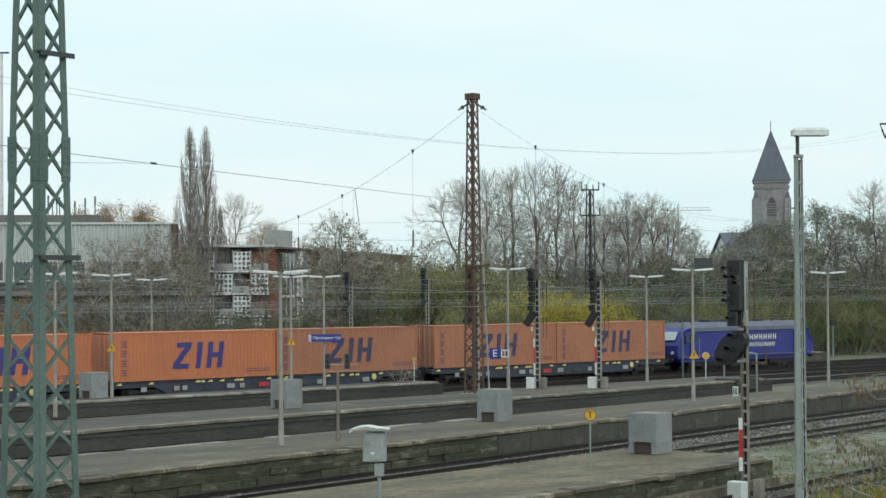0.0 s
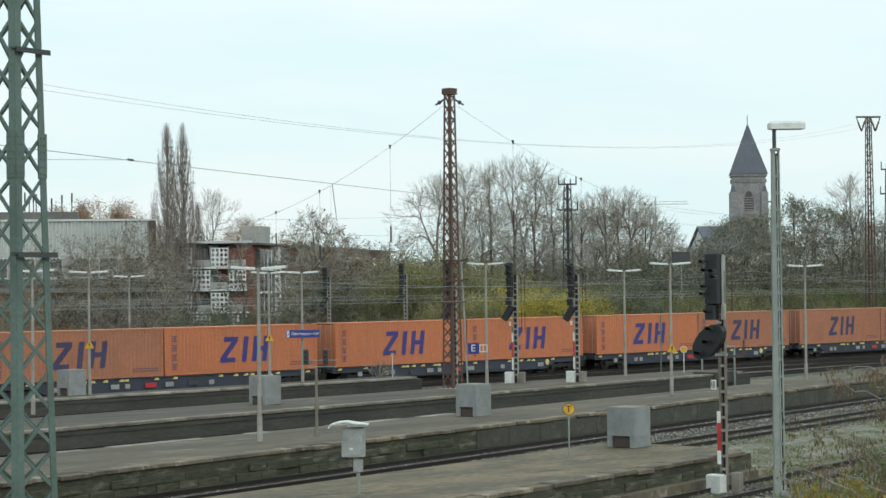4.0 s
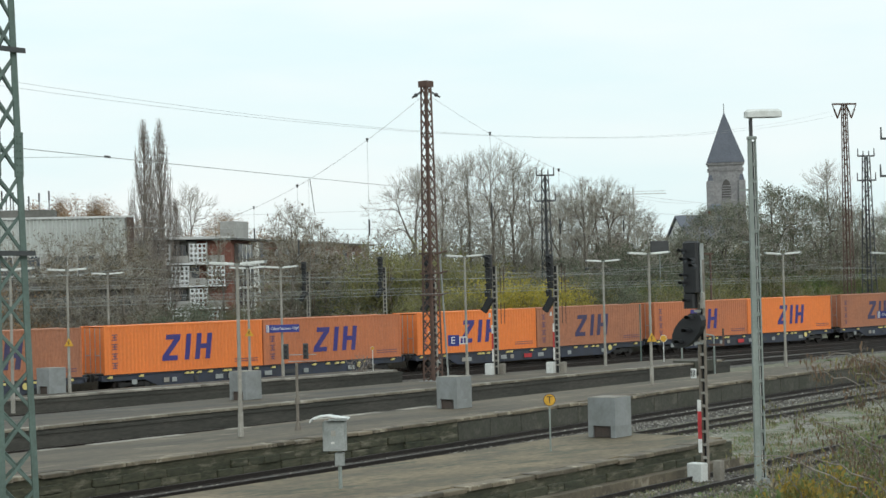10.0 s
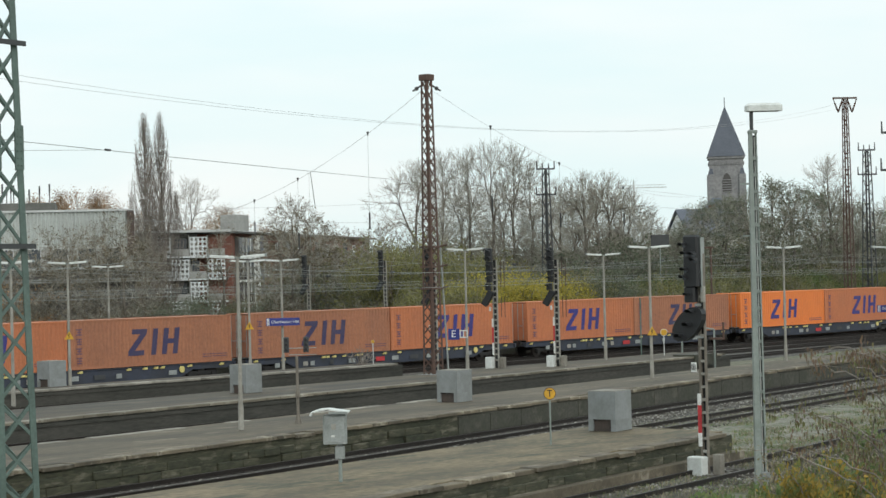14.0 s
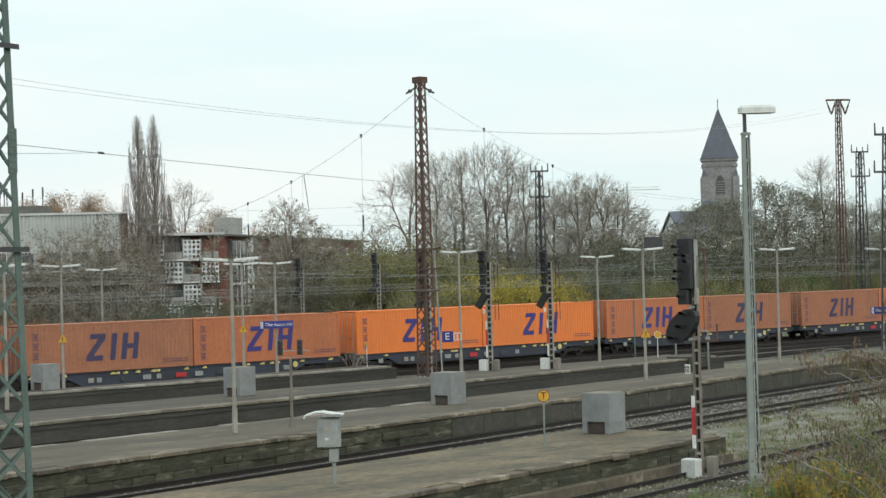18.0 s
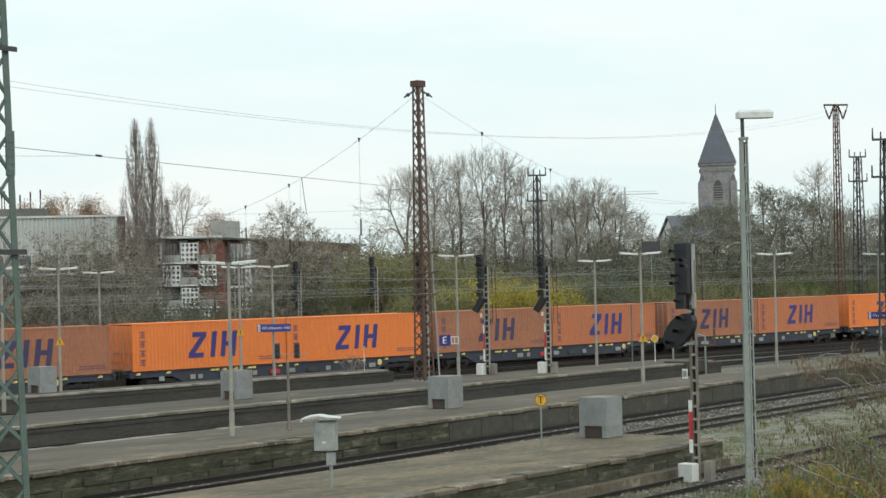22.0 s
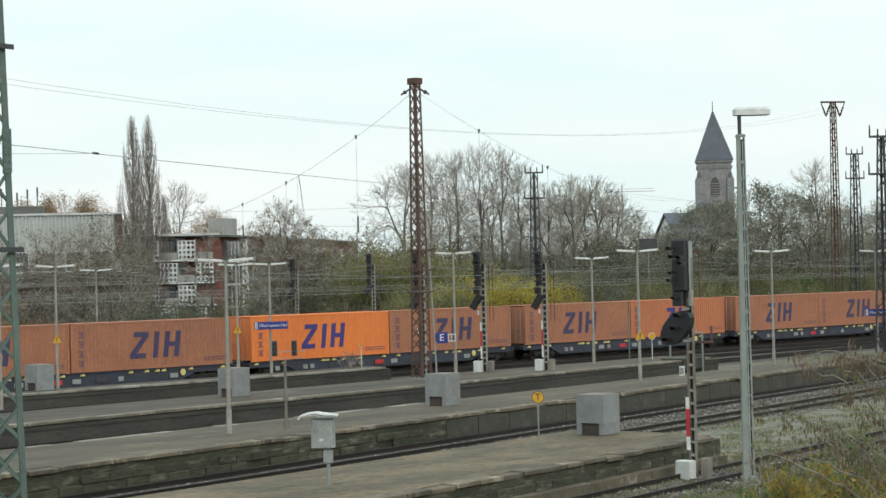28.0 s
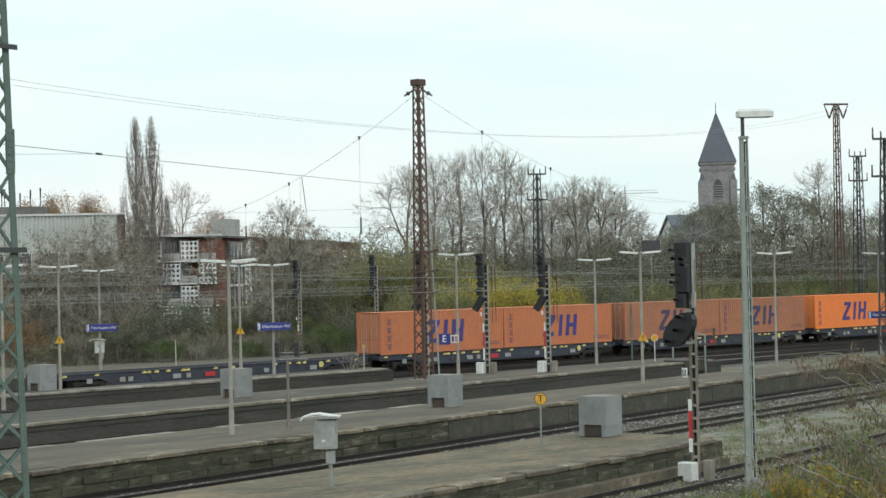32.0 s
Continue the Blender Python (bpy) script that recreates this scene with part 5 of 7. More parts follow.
def apartments():
    """A flat-roofed block with a chequerboard of pierced white screens, and a long brick wing going back from it."""
    t = thing("apartment_building", "flat-roofed apartment block with pierced white balcony screens", "building", "", pose(139.05, 190.8, BED, 0, 0, -38.1))
    top, floor, bay = 12.1, 2.66, 2.13
    W = 13.4
    part("wall", Geo().box((W / 2, 7.0, top / 2), (W, 11, top)), RENDER_GREY, t, "grey rendered wall behind the balconies")
    part("roof", Geo().box((W / 2, 6.2, top + 0.1), (W + 0.6, 13.2, 0.2)), RENDER_DARK, t)
    part("roof_edge", Geo().box((W / 2, -0.4, top + 0.14), (W + 0.8, 0.1, 0.28)), ROOF_EDGE, t, "pale metal roof edge")
    part("side_wall", Geo().box((-0.9, 8.0, top / 2 - 0.4), (1.8, 8, top - 0.8)), RENDER_DARK, t)
    me = pierced_panel(bay - 0.12, floor - 0.42, 4, 4, 0.085).mesh("balcony_screen", BALCONY_WHITE)
    bm = bmesh.new()
    bm.from_mesh(me)
    bmesh.ops.remove_doubles(bm, verts=bm.verts, dist=0.001)
    bm.to_mesh(me)
    bm.free()
    for fl in range(4):
        z = top - 0.25 - (fl + 1) * floor
        part("floor_slab", Geo().box((W / 2, 0.6, z), (W, 1.8, 0.18)), BALCONY_WHITE, t)
        for k in range(6):
            x = 0.35 + k * bay
            part("bay_wall", Geo().box((x, 0.65, z + floor / 2), (0.12, 1.6, floor - 0.2)), RENDER_GREY, t)
            if (k + fl) % 2 == 0:
                piece("balcony_screen", me, t, pose(x + 0.06, -0.28, z + 0.12))
            else:
                b = part("railing", Geo().box((x + bay / 2, -0.2, z + 0.55), (bay - 0.15, 0.07, 0.8)), RENDER_GREY, t)
                part("balcony_door", Geo().box((x + bay / 2, 1.46, z + 1.2), (1.5, 0.1, 2.1)), WINDOW, b)
    # brick wing
    w = thing("brick_wing", "long red brick apartment wing with a glazed stair", "building", "", pose(150.1, 182.12, BED, 0, 0, 32.3))
    L = 66.0
    part("wall", Geo().box((L / 2, 6.2, 5.95), (L, 12, 11.9)), BRICK, w, "red brick wall")
    part("roof", Geo().box((L / 2, 5.9, 12.0), (L + 0.8, 13.4, 0.22)), RENDER_DARK, w)
    part("roof_edge", Geo().box((L / 2, -0.72, 12.03), (L + 0.8, 0.1, 0.28)), ROOF_EDGE, w, "pale metal roof edge")
    st = part("stair_bay", Geo().box((4.4, 0.0, 5.8), (6.4, 0.5, 11.4)), RENDER_DARK, w)
    for fl in range(4):
        z = 0.7 + fl * 2.75
        for k in range(4):
            part("stair_pane", Geo().box((2.0 + k * 1.45, -0.28, z + 1.3), (1.25, 0.08, 2.2)), WINDOW, st)
            part("stair_mullion", Geo().box((2.7 + k * 1.45, -0.32, z + 1.3), (0.14, 0.1, 2.3)), WHITE_PAINT, st)
        part("floor_band", Geo().box((4.6, -0.36, z + 0.02), (7.2, 0.2, 0.28)), WHITE_PAINT, st)
    part("pilaster", Geo().box((8.0, -0.3, 5.9), (1.0, 0.7, 11.7)), WHITE_PAINT, w, "white pilaster")
    part("pier", Geo().box((9.6, -0.2, 5.9), (2.0, 0.6, 11.7)), SLATE, w, "grey-blue pier")
    for fl in range(4):
        z = 2.0 + fl * 2.75
        for k in range(11):
            x = 13.5 + k * 4.8
            if k % 3 == 2:
                b = part("balcony", Geo().box((x, -0.5, z - 1.05), (3.4, 1.2, 0.15)), RENDER_GREY, w)
                part("balcony_front", Geo().box((x, -1.05, z - 0.5), (3.4, 0.08, 1.0)), BALCONY_WHITE, b)
                part("balcony_door", Geo().box((x, 0.18, z), (2.2, 0.1, 2.0)), WINDOW, b)
            else:
                window(w, x, 0.12, z, 1.5, 1.4)
    part("chimney", Geo().slab((16, 5, 13.3), (5.5, 2.0, 2.6), 0.05), RENDER_GREY, w)
    return t


def hall():
    """A hall with a pale corrugated upper storey, a strip of windows, and a ground floor whose shaded openness is put
    in as a dark wall.
    """
    t = thing("office_hall", "wide hall with pale corrugated upper wall and window strip", "building", "", pose(103.8, 166.5, BED, 0, 0, -36.5))
    W, top = 16.2, 13.45
    # one solid box; the ground floor's shade lies in its dark colour
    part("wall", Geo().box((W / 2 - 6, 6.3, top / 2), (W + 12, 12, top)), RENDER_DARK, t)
    part("cladding", corrugated(0.0, 9.7, top, -6, W - 0.6, 0.2, -1, 0.36), SHEET, t, "pale corrugated metal sheet")
    part("roof_edge", Geo().box((W / 2 - 6, 0.1, top + 0.05), (W + 12.2, 0.4, 0.22)), ROOF_EDGE, t)
    part("corner_cladding", Geo().box((W - 0.3, 0.1, top - 2.2), (0.7, 0.6, 4.4)), BROWN_CLAD, t)
    part("window_band", Geo().box((W / 2 - 6, 0.16, 8.9), (W + 11.8, 0.2, 2.3)), RENDER_GREY, t)
    for k in range(8):
        window(t, -4.0 + k * 2.6, 0.02, 8.9, 1.7, 2.0, ROOF_EDGE, 0)
    part("parapet_band", Geo().box((W / 2 - 6, 0.0, 6.7), (W + 12, 0.5, 0.5)), SLAB_GREY, t)
    for k in range(7):
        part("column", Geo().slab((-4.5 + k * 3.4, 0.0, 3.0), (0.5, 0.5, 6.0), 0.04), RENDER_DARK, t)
    pent = part("roof_house", Geo().box((1.6, 6, top + 0.5), (14.0, 6, 1.0)), SLAB_GREY, t)
    for k, (x, h) in enumerate(((3.4, 2.4), (3.8, 2.0), (4.2, 2.5), (4.5, 2.2), (6.0, 1.7), (7.0, 2.1), (8.0, 2.3))):
        part("antenna", Geo().tube((x, 5.0 + 0.3 * (k % 3), top + 1.1), (x, 5.0 + 0.3 * (k % 3), top + 1.1 + h * 0.8), 0.05, n=6).box((x, 5.0 + 0.3 * (k % 3), top + 1.1 + h * 0.6), (0.16, 0.12, h * 0.4)), SIGNAL_GREY, pent)
    return t


def church():
    t = thing("church_tower", "pale stone church tower with a steep slate spire", "church", "", pose(362.9, 266.1, BED, 0, 0, 38))
    w, h = 7.4, 31.1
    part("tower", Geo().box((0, 0, h / 2), (w, w, h)), STONE, t)
    for sx in (-1, 1):
        for sy in (-1, 1):
            b = part("buttress", Geo().box((sx * (w / 2 - 0.2), sy * (w / 2 - 0.2), h / 2 - 2), (1.5, 1.5, h - 4)), STONE, t)
            part("buttress_top", Geo().box((sx * (w / 2 - 0.25), sy * (w / 2 - 0.25), h - 3.4), (1.2, 1.2, 1.4), taper=0.5), SLATE, b)
    part("cornice", Geo().box((0, 0, h - 0.25), (w + 0.7, w + 0.7, 0.5)), STONE, t)
    for a in range(4):
        m = Matrix.Rotation(radians(90 * a), 3, "Z")
        for i in range(9):
            q = m @ Vector((-3.0 + i * 0.75, -w / 2 - 0.08, h - 1.5))
            part("corbel", Geo().box(q, (0.36, 0.36, 0.7)), STONE, t)
        win = part("louvre_window", Geo().extrude([m @ Vector(p) for p in ((-1.0, -w / 2 - 0.03, h - 8.2), (1.0, -w / 2 - 0.03, h - 8.2), (1.0, -w / 2 - 0.03, h - 5.2), (0.6, -w / 2 - 0.03, h - 4.2), (0, -w / 2 - 0.03, h - 3.7), (-0.6, -w / 2 - 0.03, h - 4.2), (-1.0, -w / 2 - 0.03, h - 5.2))], m @ Vector((0, 0.3, 0))), RENDER_DARK, t)
        for i in range(6):
            part("louvre", Geo().box(m @ Vector((0, -w / 2 - 0.08, h - 8.0 + i * 0.55)), (1.9, 0.16, 0.2) if a % 2 == 0 else (0.16, 1.9, 0.2)), STONE, win)
        part("slot_window", Geo().box(m @ Vector((0, -w / 2 - 0.02, h - 13.5)), (0.8, 0.2, 2.6) if a % 2 == 0 else (0.2, 0.8, 2.6)), RENDER_DARK, t)
    e = w / 2 + 0.55
    g = Geo().add([(-e, -e, h), (e, -e, h), (e, e, h), (-e, e, h), (-e * 0.93, -e * 0.93, h + 0.9), (e * 0.93, -e * 0.93, h + 0.9), (e * 0.93, e * 0.93, h + 0.9), (-e * 0.93, e * 0.93, h + 0.9), (0, 0, h + 11.6)],
                  [(3, 2, 1, 0), (0, 1, 5, 4), (1, 2, 6, 5), (2, 3, 7, 6), (3, 0, 4, 7), (4, 5, 8), (5, 6, 8), (6, 7, 8), (7, 4, 8)])
    sp = part("spire", g, SLATE, t, "steep blue-grey slate spire")
    part("cross", Geo().tube((0, 0, h + 11.3), (0, 0, h + 13.3), 0.09, n=6).box((0, 0, h + 12.7), (0.7, 0.12, 0.12)).box((0.2, 0.0, h + 13.4), (0.45, 0.1, 0.3)), SIGNAL_GREY, sp)
    # the nave's roof beside it
    nave = part("nave", Geo().box((-11, 4.0, 9.2), (12, 4.4, 18.4)), STONE, t)
    part("nave_roof", Geo().add([(-17.6, 1.6, 18.3), (-4.4, 1.6, 18.3), (-4.4, 6.6, 18.3), (-17.6, 6.6, 18.3), (-11, 1.6, 21.6), (-11, 3.6, 21.6)], [(0, 1, 2, 3), (0, 4, 1), (1, 4, 5, 2), (2, 5, 3), (3, 5, 4, 0)]), SLATE, nave)
    return t


def gabled_house(x, y, yaw, w, d, h, rise, wall, roof, label):
    t = thing("house", label, "house", "houses behind the trees", pose(x, y, BED, 0, 0, yaw))
    part("wall", Geo().box((0, 0, h / 2), (w, d, h)), wall, t)
    part("gable", Geo().extrude([(-w / 2, -d / 2, h), (-w / 2, d / 2, h), (-w / 2, 0, h + rise)], (w, 0, 0)), wall, t)
    for s in (-1, 1):
        part("roof_slope", Geo().extrude([(-w / 2 - 0.4, s * (d / 2 + 0.4), h - 0.25), (w / 2 + 0.4, s * (d / 2 + 0.4), h - 0.25), (w / 2 + 0.4, 0, h + rise + 0.12), (-w / 2 - 0.4, 0, h + rise + 0.12)], (0, 0, 0.22)), roof, t)
    part("chimney", Geo().box((w * 0.25, 0.6, h + rise + 0.2), (0.9, 0.7, 1.6)), BRICK, t)
    n = max(2, int(w / 3))
    for fl in range(int(h / 3)):
        for k in range(n):
            window(t, -w / 2 + w * (k + 0.5) / n, -d / 2 - 0.02, 1.7 + 2.9 * fl, 1.2, 1.4)
    return t


apartments()
hall()
church()
gabled_house(261.5, 197, -35, 8, 13, 11.5, 4.2, WHITE_PAINT, SLATE, "white house with a dark grey gabled roof")
gabled_house(250, 205, 35, 18, 10, 8.5, 4.0, BRICK, SLATE, "brick house with a dark gabled roof behind trees")
gabled_house(200, 232, 20, 22, 10, 9.0, 3.0, RENDER_GREY, SLATE, "grey house with a low roof behind bare trees")
gabled_house(300, 150, 50, 20, 10, 9.0, 3.5, RENDER_GREY, SLATE, "grey house glimpsed behind the masts")


def crane():
    t = thing("tower_crane", "distant pale tower crane with a long jib", "crane", "", pose(347.0, 280.0, BED - 1.3, 0, 0, -51))
    m = ROOF_EDGE
    part("tower", Geo().box((0, 0, 13.2), (0.3, 0.3, 26.0)), m, t)
    part("jib", Geo().box((1.6, 0, 25.9), (11.6, 0.3, 0.16)).box((1.6, 0, 26.5), (11.0, 0.1, 0.1)), m, t)
    for k in range(12):
        part("brace", Geo().beam((-3.8 + k * 0.92, 0, 25.95), (-3.35 + k * 0.92, 0, 26.45), 0.06), m, t)
    part("top", Geo().tube((0, 0, 25.9), (0, 0, 27.6), 0.3, 0.1, n=6), m, t)
    return t


crane()


# ---------------------------------------------------------------- trees and bushes
BARK = leafy("bark_grey_brown", [(0.125, 0.11, 0.092), (0.155, 0.135, 0.112), (0.10, 0.088, 0.074)])
BARK_PALE = leafy("poplar_bark", [(0.20, 0.175, 0.155), (0.26, 0.23, 0.20), (0.16, 0.145, 0.13)])
# both twig colours are paler than the wood: distance haze is mixed in
BUSH_TWIG = leafy("thicket_twigs", [(0.20, 0.19, 0.155), (0.24, 0.23, 0.185), (0.165, 0.158, 0.13)])
TWIG = leafy("bare_twigs", [(0.265, 0.25, 0.21), (0.325, 0.305, 0.255), (0.205, 0.192, 0.162)])
RUSSET_PALE = leafy("pale_russet_leaves", [(0.34, 0.22, 0.13), (0.27, 0.175, 0.11), (0.40, 0.28, 0.17)], thin=0.4)
TWIG_RUSSET = leafy("russet_leaves", [(0.36, 0.19, 0.085), (0.27, 0.15, 0.075), (0.42, 0.26, 0.12)], thin=0.4)
LEAF_OLIVE = leafy("olive_leaves", [(0.14, 0.145, 0.06), (0.20, 0.185, 0.085), (0.105, 0.115, 0.055), (0.22, 0.18, 0.10)], thin=0.4)
LEAF_YELLOW = leafy("yellow_leaves", [(0.46, 0.37, 0.065), (0.38, 0.32, 0.065), (0.26, 0.25, 0.07), (0.50, 0.41, 0.09)], thin=0.4)
LEAF_LIME = leafy("yellow_green_leaves", [(0.215, 0.205, 0.085), (0.165, 0.17, 0.075), (0.25, 0.23, 0.095)], thin=0.4)
LEAF_GREEN = leafy("green_leaves", [(0.10, 0.145, 0.05), (0.14, 0.185, 0.065), (0.075, 0.11, 0.045)], thin=0.4)
# lightened and greyed, with the haze before the far trees in the colour
LEAF_DARK = leafy("dark_evergreen_leaves", [(0.145, 0.168, 0.118), (0.17, 0.185, 0.128), (0.13, 0.15, 0.112), (0.185, 0.192, 0.13)], thin=0.4)
LEAF_BROWN = leafy("dry_brown_leaves", [(0.135, 0.110, 0.078), (0.18, 0.145, 0.095), (0.10, 0.085, 0.065)])
LEAF_GOLD = leafy("golden_leaves", [(0.44, 0.31, 0.07), (0.35, 0.25, 0.065), (0.22, 0.22, 0.07), (0.17, 0.20, 0.07)], thin=0.4)
LEAF_FRESH = leafy("fresh_green_leaves", [(0.13, 0.19, 0.075), (0.18, 0.23, 0.095), (0.10, 0.145, 0.06), (0.21, 0.235, 0.10)], thin=0.4)
LEAF_HUNG = leafy("hanging_dead_leaves", [(0.13, 0.085, 0.06), (0.18, 0.12, 0.08), (0.10, 0.07, 0.05), (0.17, 0.15, 0.08)])
LEAF_DRY = leafy("dry_straw_leaves", [(0.26, 0.225, 0.15), (0.33, 0.29, 0.20), (0.18, 0.145, 0.10), (0.20, 0.21, 0.12)])


def unit(rng):
    while True:
        v = Vector((rng.uniform(-1, 1), rng.uniform(-1, 1), rng.uniform(-1, 1)))
        if 0.05 < v.length < 1:
            return v.normalized()


def grow(rng, wood, twig, tips, p, d, length, r, depth, spread, lift, thick=0.03, kids=(2, 3), wobble=0.16):
    """One limb in short bent pieces, then its forks."""
    steps = 3 if depth > 1 else 2
    for _ in range(steps):
        q = p + d * (length / steps)
        r1 = r * (0.86 if depth else 0.55)
        (wood if r > thick else twig).tube(p, q, max(r, 0.014), max(r1, 0.012), n=5 if r > 0.09 else 3, caps=False)
        p, r = q, r1
        d = (d + unit(rng) * wobble + Vector((0, 0, lift))).normalized()
        if depth <= 2 and rng.random() < 0.6:
            s = (d + unit(rng) * spread).normalized()
            twig.tube(p, p + s * length * 0.45, max(r * 0.5, 0.012), 0.008, n=3, caps=False)
            tips.append(p + s * length * 0.4)
    if depth == 0:
        tips.append(p)
        return
    for _ in range(rng.randint(*kids)):
        s = (d + unit(rng) * spread).normalized()
        grow(rng, wood, twig, tips, p, s, length * rng.uniform(0.62, 0.86), r * rng.uniform(0.55, 0.75), depth - 1, spread, lift, thick, kids, wobble)


def leaves(rng, g, centres, per, radius, size):
    """Small bent leaves scattered round the given points."""
    for c in centres:
        for _ in range(per):
            p = c + unit(rng) * radius * rng.random() ** 0.5
            a, b = unit(rng), unit(rng)
            b = (b - a * a.dot(b)).normalized()
            s = size * rng.uniform(0.6, 1.3)
            g.add([p - a * s, p + b * s * 0.5, p + a * s, p - b * s * 0.5], [(0, 1, 2, 3)])
    return g


def spray(rng, twig, tips, p, d, length, count):
    """Fine twigs at the end of a branch, each forked once or twice."""
    for _ in range(count):
        e = (d + unit(rng) * 0.75 + Vector((0, 0, 0.42))).normalized()
        ln = length * rng.uniform(0.5, 1.1)
        m = p + e * ln * 0.55 + unit(rng) * ln * 0.05
        e2 = (e + unit(rng) * 0.3 + Vector((0, 0, 0.12))).normalized()
        q = m + e2 * ln * 0.45
        twig.tube(p, m, 0.012, 0.009, n=3, caps=False)
        twig.tube(m, q, 0.009, 0.006, n=3, caps=False)
        tips.append(q)
        for _ in range(2):
            w = m + (e2 + unit(rng) * 0.7).normalized() * ln * rng.uniform(0.25, 0.5)
            twig.tube(m, w, 0.008, 0.005, n=3, caps=False)
            tips.append(w)


def reach(rng, wood, twig, tips, p, d, goals, gauge, bushy):
    """Fork again and again until every goal in the crown has its own branch."""
    r = gauge * len(goals) ** 0.52
    middle = sum(goals, Vector()) / len(goals)
    way = middle - p
    if len(goals) == 1:
        n = max(2, int(way.length / 0.7))
        for i in range(n):
            u = (i + 1) / n
            q = p + (middle - p) / (n - i) + unit(rng) * 0.06 * (i < n - 1)
            r1 = max(r * 0.86, 0.010)
            (wood if r > 0.035 else twig).tube(p, q, r, r1, n=3, caps=False)
            d, p, r = (q - p).normalized(), q, r1
            if u > 0.25:
                spray(rng, twig, tips, p, d, bushy[1] * (0.75 + 0.5 * u), bushy[0] // 2 + (i == n - 1) * (bushy[0] // 2))
        return
    step = way.length * (0.42 if len(goals) > 8 else 0.36)
    aim = (way.normalized() * 0.75 + d * 0.45 + Vector((0, 0, 0.32))).normalized()
    m = p + (aim + unit(rng) * 0.08).normalized() * step * 0.5
    q = m + (way.normalized() * 0.5 + aim * 0.5 + unit(rng) * 0.08).normalized() * step * 0.5
    (wood if r > 0.035 else twig).tube(p, m, r, r * 0.95, n=6 if r > 0.07 else 4, caps=False)
    (wood if r > 0.035 else twig).tube(m, q, r * 0.95, r * 0.9, n=6 if r > 0.07 else 4, caps=False)
    if len(goals) < 14:
        spray(rng, twig, tips, q, (q - m).normalized(), bushy[1], bushy[0] // 2)
    # split the goals by the widest way in which they lie
    ax = max((unit(rng) for _ in range(7)), key=lambda v: max(g.dot(v) for g in goals) - min(g.dot(v) for g in goals))
    ranked = sorted(goals, key=lambda g: g.dot(ax))
    cut = max(1, min(len(ranked) - 1, int(len(ranked) * rng.uniform(0.36, 0.64))))
    for half in (ranked[:cut], ranked[cut:]):
        reach(rng, wood, twig, tips, q, (q - m).normalized(), half, gauge, bushy)


def crown_tree(seed, height, label, wide, low, count, bushy, gauge=0.0165, peak=0.62, lean=0.0, twig_m=None, leaf=None, per=2, size=0.06, radius=0.25, hold=0.16):
    """A tree whose branches fill a rounded crown evenly. wide: the crown's radius; low: where it begins; peak: where it is widest, both as shares of the height."""
    rng = random.Random(seed)
    t = thing("tree", label, "tree", "trees behind the railway")
    wood, twig, tips, goals = Geo(), Geo(), [], []
    lobes = [rng.uniform(0.78, 1.1) for _ in range(7)]
    while len(goals) < count:
        u, a, k = rng.uniform(low, 1.0), rng.uniform(0, 6.283), rng.random() ** 0.42
        f = (u - low) / (peak - low) if u < peak else (1 - u) / (1 - peak)
        rad = wide * math.sin(min(f, 1) * 1.5708) ** 0.75 * lobes[int(a / 6.284 * 7)]
        goals.append(Vector((math.cos(a) * rad * k + lean * u * height, math.sin(a) * rad * k, height * u * (0.94 + 0.06 * lobes[int(a / 6.284 * 7)]))))
    base, top = Vector((0, 0, -0.3)), Vector((lean * low * height * 0.5, 0, height * low * 0.85))
    r = gauge * count ** 0.52
    wood.tube(base, top, r * 1.25, r, n=8, caps=False)
    reach(rng, wood, twig, tips, top, Vector((lean * 0.5, 0, 1)).normalized(), goals, gauge, bushy)
    part("trunk", wood, BARK, t)
    tagged(part("crown", twig, twig_m or TWIG, t), kind="stuff")
    if leaf:                                  # what is left of the leaves hangs in clumps
        held = [p for p in tips if noise.noise(p * 0.9 + Vector((seed, 0, 0))) > hold]
        tagged(part("foliage", leaves(rng, Geo(), held, per, radius, size), leaf, t), kind="stuff")
    t["tall"] = height
    return t


def bare_tree(seed, height, label, depth=6, spread=0.55, lift=0.05, leaf=None, per=2, wood_m=None, twig_m=None, trunk=0.25, stems=1, name="tree", size=0.10, radius=0.5, wobble=0.12):
    """A tree with a tapering trunk, forking limbs and fine twigs; leaf: a material for what leaves are left."""
    rng = random.Random(seed)
    t = thing(name, label, "tree", "trees behind the railway")
    wood, twig, tips = Geo(), Geo(), []
    for k in range(stems):
        d = Vector((rng.uniform(-0.25, 0.25), rng.uniform(-0.25, 0.25), 1)).normalized() if stems > 1 else Vector((0, 0, 1))
        grow(rng, wood, twig, tips, Vector((0.4 * k * (k % 2 * 2 - 1), 0.2 * k, -0.2)), d, height * 0.27, trunk / (stems ** 0.4), depth, spread, lift, wobble=wobble)
    part("trunk", wood, wood_m or BARK, t)
    tagged(part("crown", twig, twig_m or TWIG, t), kind="stuff")
    if leaf:
        tagged(part("foliage", leaves(rng, Geo(), tips, per, radius, size), leaf, t), kind="stuff")
    top = max(p.z for p in tips)
    t["tall"] = top
    return t


